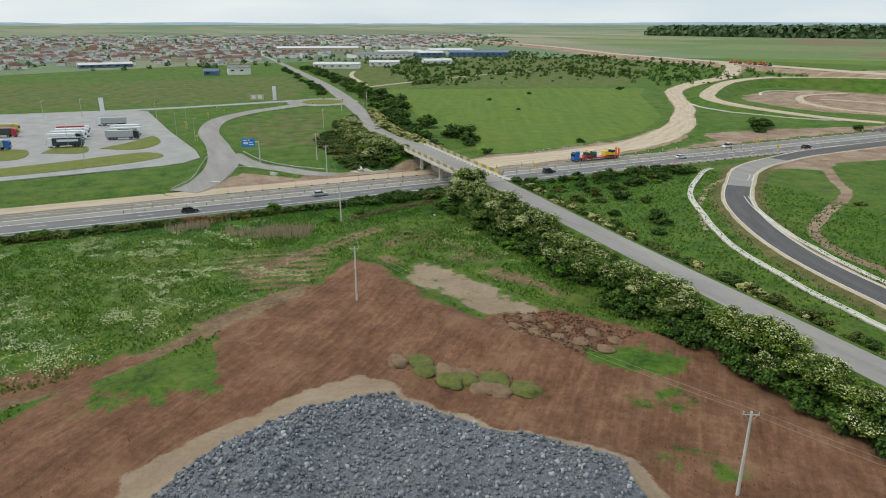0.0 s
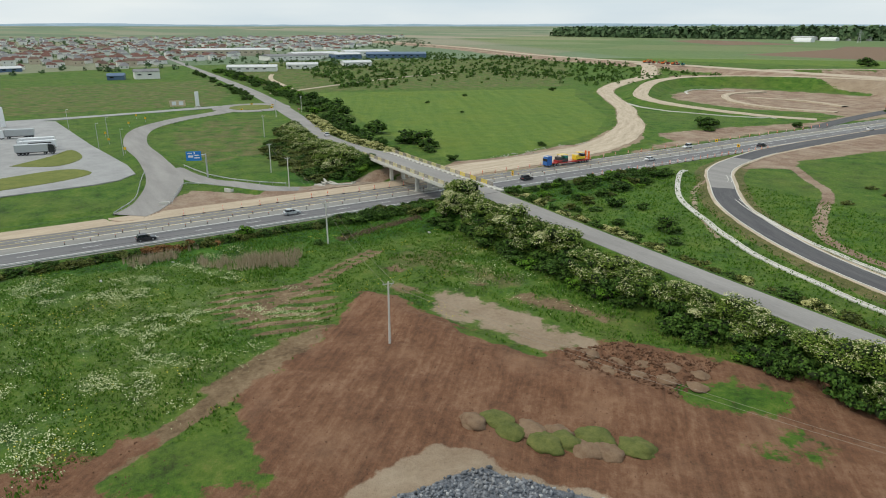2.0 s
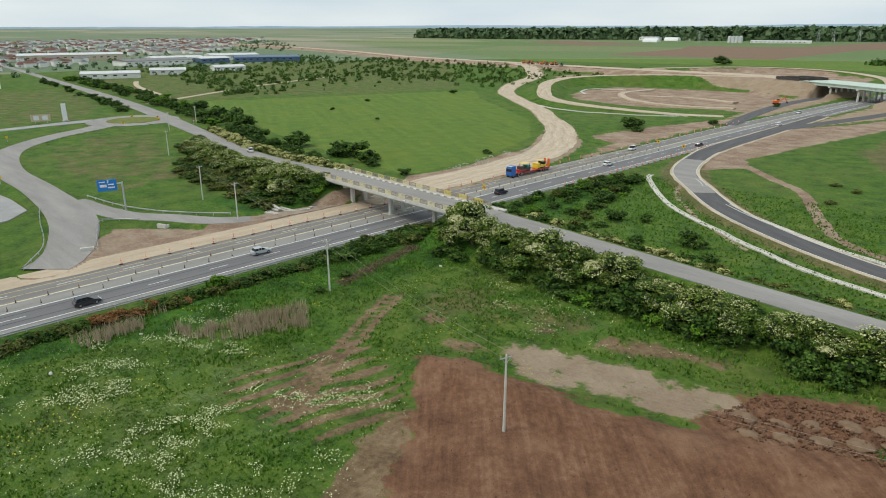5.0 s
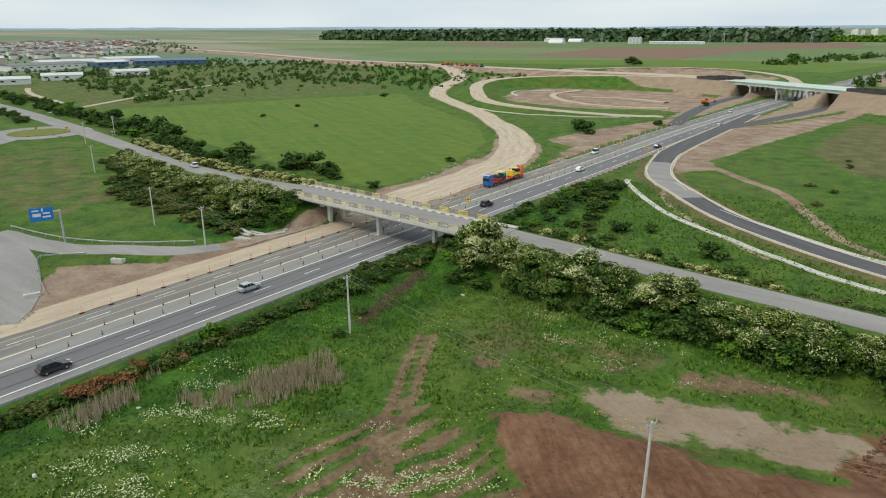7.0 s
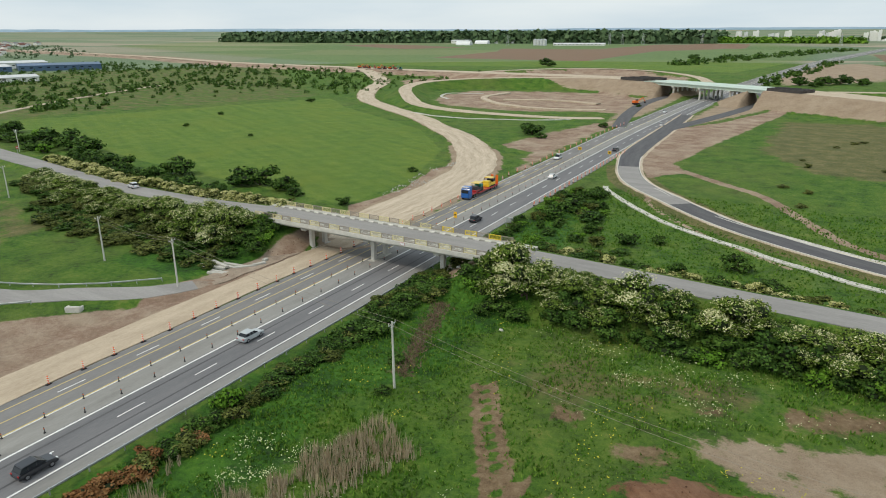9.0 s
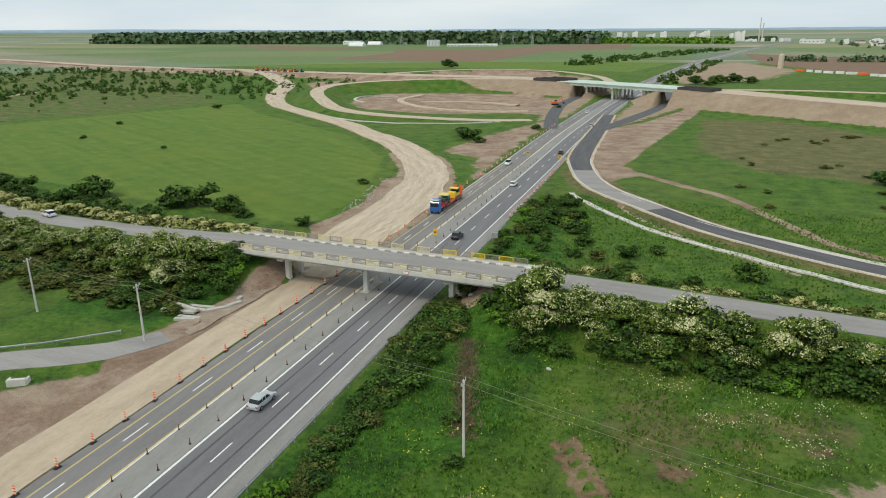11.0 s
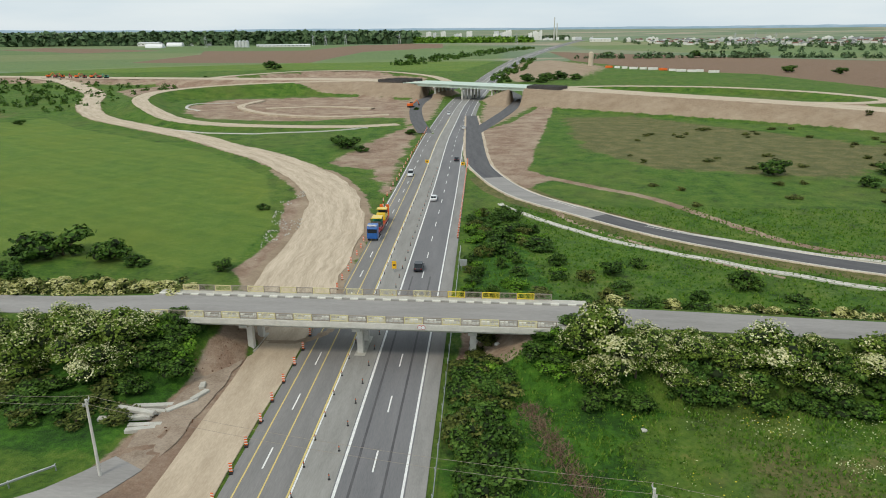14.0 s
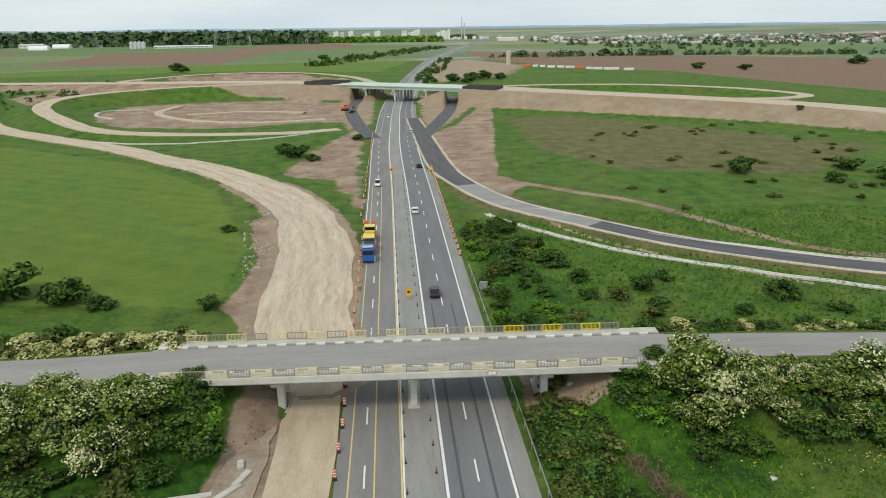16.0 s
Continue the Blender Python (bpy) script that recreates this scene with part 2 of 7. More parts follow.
SIDE_W = far_line(curve_points([(-38, 3.4, 6.3, 3.4), (-64, 4.3, 5.4, 3.4), (-106, 10.5, 3.8, 3.4), (-150, 22, 2.0, 3.6), (-200, 33.5, 0.6, 4.5), (-286, 49, 0.2, 5), (-412, 66, 0.2, 4.5), (-714, 98, 0.2, 4), (-1500, 178, 0.2, 4), (-2500, 280, 0.2, 4)], 5))
HAUL = far_line(curve_points([(-20, 10, 0.1, 6), (-25, 28, 0.2, 8), (-26, 62, 0.3, 8), (-32, 95, 0.3, 7.5), (-45, 125, 0.4, 7.5), (-70, 160, 0.4, 6.5), (-100, 190, 0.4, 5.5), (-124, 214, 0.5, 5.5), (-175, 255, 0.6, 5.5), (-215, 291, 0.8, 6), (-256, 352, 1.2, 7), (-293, 425, 1.6, 7), (-345, 490, 2.2, 8), (-405, 558, 3.0, 8), (-460, 600, 3.2, 8)], 5))
RAMP = curve_points([(4, 300, 0.05, 3.0), (6, 240, 0.1, 3.6), (8.5, 165, 0.2, 4), (12.5, 135, 0.3, 3.6), (22, 104, 0.5, 3.6), (38, 82, 0.6, 3.4), (55, 63, 0.6, 3.3), (75, 48.5, 0.6, 3.2), (95, 38.5, 0.6, 3.2), (118, 32, 0.6, 3.2), (150, 26, 0.6, 3.2), (220, 18, 0.6, 3.2)], 4)
SLIP = curve_points([(-24, -76, 0.1, 5), (-33, -69, 0.2, 5), (-61, -60, 0.4, 5.5), (-100, -57, 0.5, 4.6), (-143, -56, 0.5, 4.6), (-184, -46, 0.5, 4.8), (-212, -25, 0.5, 5), (-231, 0, 0.4, 5.5), (-239, 8, 0.3, 6)], 4)
BRANCH = curve_points([(-80, -54, 0.4, 3), (-56, -50, 0.4, 3.2), (-43, -42, 0.4, 3.2), (-33, -35, 0.3, 3.0), (-28.5, -28, 0.2, 2.6)], 3)
LOTROAD = curve_points([(-262, -260, 0.2, 4), (-256, -160, 0.2, 4), (-252, -90, 0.2, 4.5), (-256, -40, 0.3, 4), (-262, -5, 0.3, 5), (-263, 12, 0.3, 5)], 6)
MOTORWAY_W = far_line(curve_points([(-42.5, 433, 10, 15), (-80, 462, 9.6, 15), (-130, 490, 8.5, 15), (-250, 540, 6, 14), (-390, 590, 4, 13), (-500, 622, 3.2, 13), (-620, 645, 2.8, 12), (-800, 692, 2.2, 12), (-1190, 835, 2, 12), (-1866, 1010, 2, 12), (-2800, 1200, 2, 12)], 10))
MOTORWAY_E = curve_points([(45.5, 380, 10, 15), (75, 362, 9.7, 14), (110, 336, 9.3, 13), (160, 300, 8.8, 12), (205, 262, 8.2, 12), (235, 222, 7.5, 12), (290, 140, 6, 12), (360, 20, 4, 12)], 8)
LOOP = curve_points([(-34, 262, 0.1, 4), (-60, 249, 0.6, 4.5), (-110, 246, 1.5, 5), (-150, 259, 2.4, 5), (-186, 300, 3.6, 5), (-218, 350, 4.8, 5), (-226, 395, 6.0, 5), (-200, 432, 7.2, 5), (-150, 452, 8.4, 5), (-95, 455, 9.2, 5), (-60, 440, 9.8, 5)], 5)
EAST_LOOP = far_line(curve_points([(75, 470, 3, 5), (120, 480, 3, 5), (190, 455, 4, 5), (240, 415, 4, 5), (262, 372, 4, 5), (255, 335, 5, 5), (225, 312, 6, 5), (190, 300, 7.5, 5)], 6))
NORTH_LOOP = far_line(curve_points([(-20, 560, 0.5, 5), (-50, 640, 2, 5), (-110, 690, 4, 5), (-190, 680, 5, 5), (-240, 600, 5.5, 5), (-250, 548, 6, 5)], 8))
UNDER_W = curve_points([(-17, 230, 0.1, 3.5), (-27, 290, 0.1, 3.8), (-33, 360, 0.1, 3.8), (-28, 430, 0.1, 3.8), (-14, 500, 0.1, 3.5)], 6)
UNDER_E = curve_points([(6, 230, 0.1, 3.5), (17, 280, 0.1, 3.8), (30, 350, 0.1, 3.8), (36, 420, 0.1, 3.8), (24, 500, 0.1, 3.5)], 6)
EMBANKED = [(SIDE_E, 1.0, 1.7), (SIDE_W, 1.0, 1.7), (HAUL, 1.5, 3), (RAMP, 1.0, 2.5), (SLIP, 1.0, 2.5), (BRANCH, 0.5, 3), (LOTROAD, 1, 3), (MOTORWAY_W, 1.0, 2.2), (MOTORWAY_E, 1.0, 2.2), (LOOP, 1.0, 2.2), (EAST_LOOP, 1.0, 2.4), (NORTH_LOOP, 1, 2.4), (UNDER_W, 1, 3), (UNDER_E, 1, 3)]


# ---- ground ----
def axis(stops):
    out = [stops[0][0]]
    for (a, s), (b, _) in zip(stops[:-1], stops[1:]):
        k = max(1, round((b - a) / s))
        out += list(a + (b - a) * (np.arange(k) + 1) / k)
    return np.array(out)


GX = axis([(-4600, 400), (-1600, 60), (-700, 12), (-300, 3.0), (-60, 1.0), (150, 4.0), (320, 20), (700, 120), (1600, 400), (4600, 400)])
GY = axis([(-4600, 400), (-1000, 100), (-400, 20), (-150, 1.0), (60, 2.0), (150, 3.0), (520, 8.0), (760, 25), (1400, 80), (2200, 300), (4700, 300)])
X, Y = np.meshgrid(GX, GY)


def fbm(x, y, scale, seed=0, octaves=3):
    """Smooth value noise on arrays, about -1 to 1."""
    out, amp = np.zeros(x.shape), 1.0
    for o in range(octaves):
        px, py = x / scale + 37.1 * seed + 11.3 * o, y / scale + 17.7 * seed + 5.9 * o
        ix, iy = np.floor(px), np.floor(py)
        fx, fy = px - ix, py - iy
        fx, fy = fx * fx * (3 - 2 * fx), fy * fy * (3 - 2 * fy)
        def r(a, b):
            s = np.sin(a * 127.1 + b * 311.7 + seed * 74.7) * 43758.5453
            return (s - np.floor(s)) * 2 - 1
        out += amp * ((r(ix, iy) * (1 - fx) + r(ix + 1, iy) * fx) * (1 - fy) + (r(ix, iy + 1) * (1 - fx) + r(ix + 1, iy + 1) * fx) * fy)
        amp, scale = amp * 0.5, scale * 0.5
    return out


DIRT = [(57, -49), (63, -44), (70, -44), (82, -41), (93, -38), (93, -33), (96, -23), (112, -14), (122, -11), (128, -13), (145, -12), (170, -8), (190, -40), (190, -130), (110, -130), (100, -108), (88, -100), (82, -92), (92, -82), (80, -78), (72, -64)]
PALE = [(60, -35), (68, -31), (78, -28.5), (95, -24.5), (98, -30), (93, -37), (80, -41), (73, -45), (66, -40)]
GRAVEL = [(111, -60), (118, -55), (123, -52.5), (129, -46), (135, -42), (142, -44), (160, -50), (160, -95), (121, -90), (114, -82), (110.5, -70)]
SANDRIM = [(104.5, -70), (104, -62), (108, -58.5), (112, -58), (120, -53), (124, -51), (130, -44), (136, -40), (146, -42), (150, -60), (130, -96), (114, -92), (109, -82)]


def height(x, y):
    """The ground's height over the plan."""
    z = 0.12 * fbm(x, y, 9, 1) + 0.05 * fbm(x, y, 2.2, 2, 2)
    far = np.hypot(x, y) > 900
    z = np.where(far, 0.0, z)
    # spoil ground: low banks of graded soil, rising towards the middle
    d = inside(x, y, DIRT, 3.5)
    z += d * (0.5 + 0.25 * fbm(x, y, 5, 4))
    ridge, _ = near_line(x, y, np.array([(60, -48, 0), (84, -46, 0), (96, -42, 0), (112, -34, 0)], float))
    z += d * 1.1 * np.exp(-(ridge / 5) ** 2)
    g = inside(x, y, GRAVEL, 4.0)
    z += g * (1.6 + 0.9 * fbm(x, y, 9, 6) + 0.25 * fbm(x, y, 2, 9))
    # garden beds of clods and little mounds
    clod = inside(x, y, [(94, -34), (96, -25), (109, -17), (113, -31), (100, -36)], 2)
    z += clod * 0.35 * (fbm(x, y, 1.7, 12) + 0.5 * np.sin((x * 0.35 + y * 0.94) * 2.2))
    # pit inside the loop
    p = inside(x, y, [(-100, 275), (-150, 282), (-180, 315), (-200, 360), (-195, 405), (-150, 425), (-90, 420), (-55, 390), (-50, 330), (-65, 285)], 10)
    z += p * (-1.0 + 0.5 * fbm(x, y, 25, 15))
    # ditches beside the highway
    for cx, depth in ((10.0, -0.8), (-31.0, -0.5)):
        z += depth * np.exp(-((x - cx) / 2.2) ** 2) * (y < 200) * (y > -400)
    flat, _ = near_line(x, y, HIGHWAY)
    edge = np.clip((flat - 13) / 6, 0, 1)
    z = z * edge + (1 - edge) * -0.12
    z = np.where((x > -27) & (x < -16) & (y < 90), -0.12, z) + rise(x, y)
    for line, verge, slope in EMBANKED:
        r, v = near_line(x, y, line)
        hw = v[..., 1]
        top = v[..., 0] - 0.06 - 0.3 * np.clip((hw - 0.2 - r) / 0.6, 0, 1)
        bank = v[..., 0] - 0.06 - np.maximum(0, r - hw - verge) / slope
        w = np.clip((hw + verge - r) / verge, 0, 1)
        z = np.where(r < hw + verge, top * w + (1 - w) * np.maximum(bank, z), np.maximum(z, bank))
    return z


Z = height(X, Y)


def ground_at(x, y):
    """The ground sheet's height at one place."""
    i = min(max(int(np.searchsorted(GX, x)) - 1, 0), len(GX) - 2)
    j = min(max(int(np.searchsorted(GY, y)) - 1, 0), len(GY) - 2)
    u, v = (x - GX[i]) / (GX[i + 1] - GX[i]), (y - GY[j]) / (GY[j + 1] - GY[j])
    return float((Z[j, i] * (1 - u) + Z[j, i + 1] * u) * (1 - v) + (Z[j + 1, i] * (1 - u) + Z[j + 1, i + 1] * u) * v)


k = len(GX)
idx = np.arange(len(GY) * k).reshape(len(GY), k)
quads = np.stack([idx[:-1, :-1], idx[:-1, 1:], idx[1:, 1:], idx[1:, :-1]], -1).reshape(-1, 4)
me = bpy.data.meshes.new("ground")
me.vertices.add(X.size)
me.vertices.foreach_set("co", np.stack([X, Y, Z], -1).astype(np.float32).ravel())
me.loops.add(quads.size)
me.loops.foreach_set("vertex_index", quads.astype(np.int32).ravel())
me.polygons.add(len(quads))
me.polygons.foreach_set("loop_start", np.arange(0, quads.size, 4, dtype=np.int32))
me.polygons.foreach_set("use_smooth", [True] * len(quads))
me.update()


def cover(name, values):
    me.attributes.new(name, "FLOAT", "POINT").data.foreach_set("value", np.clip(values, 0, 1).astype(np.float32).ravel())


soil = inside(X, Y, DIRT, 3.0)
for line, wide in (([(88, -97), (84, -120)], 4),):
    r, _ = near_line(X, Y, np.array([(*q, 0) for q in line], float))
    soil = np.maximum(soil, 0.7 * np.clip(1.2 - r / (2 * wide), 0, 1))
rows_zone = inside(X, Y, [(40, -70), (41, -60), (46, -50), (55, -48), (66, -57), (70, -74), (60, -73), (49, -76)], 4)
across = X * 0.99 - Y * 0.12 + 1.3 * fbm(X, Y, 12, 61)
furrow = rows_zone * (0.52 + 0.45 * np.sin(across * 2.2)) * np.clip(0.8 + 0.6 * fbm(X, Y, 14, 62), 0, 1)
weeds = np.maximum(inside(X, Y, [(112, -20), (120, -16), (124, -22), (114, -32), (109, -30)], 2.5), inside(X, Y, [(122, -24), (130, -20), (132, -30), (122, -36)], 3) * 0.7)
weeds = np.maximum(weeds, inside(X, Y, [(76, -46), (92, -38.5), (94, -37), (90, -37), (80, -42)], 1.2))
weeds = np.maximum(weeds, inside(X, Y, [(92, -90), (103, -82), (100, -100), (92, -104)], 4) * 0.7)
weeds = np.maximum(weeds, inside(X, Y, [(84, -80), (101, -79), (98, -90), (94, -96), (89, -96)], 2.5))
weeds = np.maximum(weeds, inside(X, Y, [(128, -34), (142, -26), (146, -34), (136, -40)], 3) * 0.6)
soil = soil * (1 - 0.75 * weeds)
earth = inside(X, Y, [(-15, 90), (-30, 140), (-48, 152), (-42, 195), (-26, 265), (-20, 240), (-19, 150)], 6) * 0.8
earth = np.maximum(earth, inside(X, Y, [(-100, 285), (-150, 292), (-175, 320), (-190, 360), (-185, 400), (-150, 418), (-80, 420), (-30, 380), (-28, 290), (-60, 290)], 12))
earth = np.maximum(earth, inside(X, Y, [(10, 240), (24, 265), (45, 340), (56, 350), (42, 250), (33, 190), (27, 142), (34, 126), (24, 112), (14, 140), (9, 200)], 4))
earth = np.maximum(earth, inside(X, Y, [(-20, -45), (-30, -40), (-44, -56), (-33, -64), (-22, -74), (-20, -130), (-34, -150), (-16, -300), (-16, -60)], 3))
earth = np.maximum(earth, inside(X, Y, [(-270, 560), (-300, 470), (-262, 420), (-230, 420), (-140, 470), (-150, 500)], 8))
earth = np.maximum(earth, inside(X, Y, [(-140, 510), (-200, 530), (-220, 600), (-180, 660), (-110, 670), (-50, 620), (-30, 520)], 12) * 0.8)
earth = np.maximum(earth, inside(X, Y, [(-24, -62), (-32, -34), (-31, -14), (-27, 8), (-33, 24), (-40, 36), (-38, 60), (-45, 90), (-42, 108), (-30, 100), (-30, 20), (-22, -10), (-19, -60)], 2.5))
worn = np.maximum(furrow, 0.55 * inside(X, Y, [(28, -36), (33, -46), (40, -56), (38, -40)], 4) * np.clip(0.5 + fbm(X, Y, 6, 63), 0, 1))
for line in ([(35.2, -36), (39, -43.5), (43.5, -51), (48.5, -60), (54.5, -70)], [(37, -34.6), (41, -42), (45.6, -49.6), (50.4, -59), (56.5, -69)]):
    r, _ = near_line(X, Y, curve_points([(*q, 0) for q in line], 3))
    worn = np.maximum(worn, 0.75 * np.clip(1.5 - r / 0.9, 0, 1))
worn = np.maximum(worn, inside(X, Y, [(82, -80), (73, -64), (67, -58), (66, -62), (70, -72), (76, -82)], 2.0))
r, _ = near_line(X, Y, curve_points([(78, -78, 0), (84, -88, 0), (90, -100, 0), (92, -125, 0)], 3))
worn = np.maximum(worn, 0.9 * np.clip(1.6 - r / 1.6, 0, 1))
worn = np.maximum(worn, 0.62 * inside(X, Y, [(40, -30), (60, -34), (66, -41), (57, -49), (46, -44)], 5) * np.clip(0.6 + 0.9 * fbm(X, Y, 7, 64), 0, 1))
worn = np.maximum(worn, 0.7 * inside(X, Y, [(58, -32), (95, -23), (104, -16), (92, -14), (66, -22)], 4) * np.clip(0.55 + 0.9 * fbm(X, Y, 6, 65), 0, 1))
earth = np.maximum(earth, inside(X, Y, [(7.5, -4), (8, 10), (18, 9), (18, -4)], 2))
for line, wide in (([(33, 129), (46, 115), (60, 101), (70, 80), (80, 61), (92, 51), (110, 47), (150, 40)], 1.3), ([(28, 97), (34, 75), (52, 52), (70, 36)], 0.5)):
    r, _ = near_line(X, Y, curve_points([(*q, 0) for q in line], 4))
    earth = np.maximum(earth, np.clip(1.3 - r / (1.7 * wide), 0, 1) * 0.9)
r, v = near_line(X, Y, MOTORWAY_E)
bank = np.clip((50 - r) / 8, 0, 1)
sand = np.maximum(inside(X, Y, PALE, 2.5) * 0.62, 0)
sand = np.maximum(sand, bank * np.clip(Z / 2.0, 0, 1))
r, v = near_line(X, Y, MOTORWAY_W)
sand = np.maximum(sand, np.clip((46 - r) / 8, 0, 1) * np.clip(Z / 2.4, 0, 1) * np.clip((X + 160) / 20, 0, 1))
earth = np.maximum(earth, np.clip((46 - r) / 8, 0, 1) * np.clip(Z / 2.0, 0, 1) * (X <= -150) * 0.8)
r, v = near_line(X, Y, HAUL)
sand = np.maximum(sand, np.clip((v[..., 1] + 5 - r) / 5, 0, 1) * (Y < 140) * 0.9)
sand = np.maximum(sand, np.clip((v[..., 1] + 2 - r) / 3, 0, 1))
sand = np.maximum(sand, inside(X, Y, SANDRIM, 1.6))
sand = np.maximum(sand, inside(X, Y, [(60, 900), (20, 640), (40, 560), (120, 640), (170, 800), (110, 960)], 25) * 0.9)
crop = inside(X, Y, [(-322, 95), (-245, 288), (-200, 245), (-103, 178), (-62, 128), (-42, 70), (-42, 36), (-72, 40), (-150, 54), (-215, 70)], 4)
plough = inside(X, Y, [(133, 1238), (544, 862), (900, 600), (1300, 200), (1300, 60), (420, 200), (340, 470), (302, 646), (215, 730), (140, 930)], 12)
plough = np.maximum(plough, inside(X, Y, [(-510, 888), (-512, 1158), (-568, 1307), (-362, 1335), (-304, 1678), (-102, 1789), (-82, 1467), (-227, 1275), (-236, 1094), (-244, 895)], 10))
plough = np.maximum(plough, inside(X, Y, [(-760, 1180), (-1050, 1330), (-1000, 1500), (-640, 1330)], 25) * 0.75)
crop = np.maximum(crop, inside(X, Y, [(-1500, 1000), (-900, 800), (-480, 680), (-200, 760), (-20, 720), (40, 1000), (60, 1500), (-80, 1790), (-304, 1690), (-890, 1600), (-1600, 1500)], 12) * (1 - plough))
crop = np.maximum(crop, inside(X, Y, [(221, 1359), (602, 830), (840, 1040), (909, 1335), (700, 1900), (200, 1900)], 12))
flowers = inside(X, Y, [(25, -64), (60, -60), (70, -84), (86, -98), (84, -130), (20, -130), (22, -90)], 8)
flowers = np.maximum(flowers, 0.6 * inside(X, Y, [(40, -30), (75, -27), (84, -15), (40, -14), (34, -30)], 8))
flowers = np.maximum(flowers, 0.45 * inside(X, Y, [(15, 12), (110, 8), (110, 22), (50, 48), (20, 80)], 6))
yellow = np.maximum(inside(X, Y, [(-62, 128), (-48, 100), (-58, 90), (-80, 120), (-90, 150)], 6), inside(X, Y, [(50, 60), (75, 95), (60, 130), (110, 120), (130, 60), (90, 50)], 20) * 0.4)
dry = inside(X, Y, [(50, 190), (54, 290), (95, 300), (190, 180), (130, 130), (70, 145)], 14) * 0.9
dry = np.maximum(dry, inside(X, Y, [(-275, 10), (-330, 40), (-500, 70), (-500, -300), (-285, -300)], 4) * 0.5)
dry = np.maximum(dry, inside(X, Y, [(-70, -48), (-140, -50), (-185, -38), (-215, -5), (-200, 25), (-150, 8), (-90, -8)], 10) * 0.5)
r, v = near_line(X, Y, RAMP)
dry = np.maximum(dry, np.clip((v[..., 1] + 5 - r) / 2, 0, 1) * (Y < 130))
dry = np.maximum(dry, inside(X, Y, [(-27, -60), (-60, -70), (-62, -260), (-30, -260)], 5) * 0.3)
dry = np.maximum(dry, inside(X, Y, [(-330, 60), (-480, 80), (-1200, 200), (-1200, 700), (-560, 600), (-250, 300)], 20) * 0.5)
gravel = inside(X, Y, GRAVEL, 1.0)
lush = inside(X, Y, [(7, -2), (7, -96), (16, -96), (24, -66), (20, -48), (30, -36), (27, -22), (34, -14), (26, 0), (14, 0)], 5)
lush = np.maximum(lush, inside(X, Y, [(-40, -2), (-31, 0), (-29, -12), (-34, -26), (-56, -26), (-56, -12)], 4))
lush = np.maximum(lush, inside(X, Y, [(8, 12), (30, 12), (24, 40), (14, 84), (8, 84)], 5) * 0.8)
sand = np.maximum(sand, inside(X, Y, [(-30, 255), (-40, 330), (-44, 420), (-18, 440), (-17, 280)], 5) * 0.8)
sand = np.maximum(sand, inside(X, Y, [(9, 240), (20, 265), (42, 340), (48, 400), (14, 440), (8, 300)], 5) * 0.8)
parcels = np.clip((np.hypot(X, Y - 200) - 700) / 60, 0, 1) * (1 - plough)
dry = np.maximum(dry, inside(X, Y, [(38, -42), (60, -36), (98, -20), (92, -13), (45, -14), (30, -24)], 8) * 0.52)
for nm, a in (("soil", soil), ("earth", earth), ("sand", sand), ("crop", crop), ("plough", plough), ("flowers", flowers), ("yellow", yellow), ("dry", dry), ("gravel", gravel), ("parcels", parcels), ("lush", lush), ("worn", worn)):
    cover(nm, a)


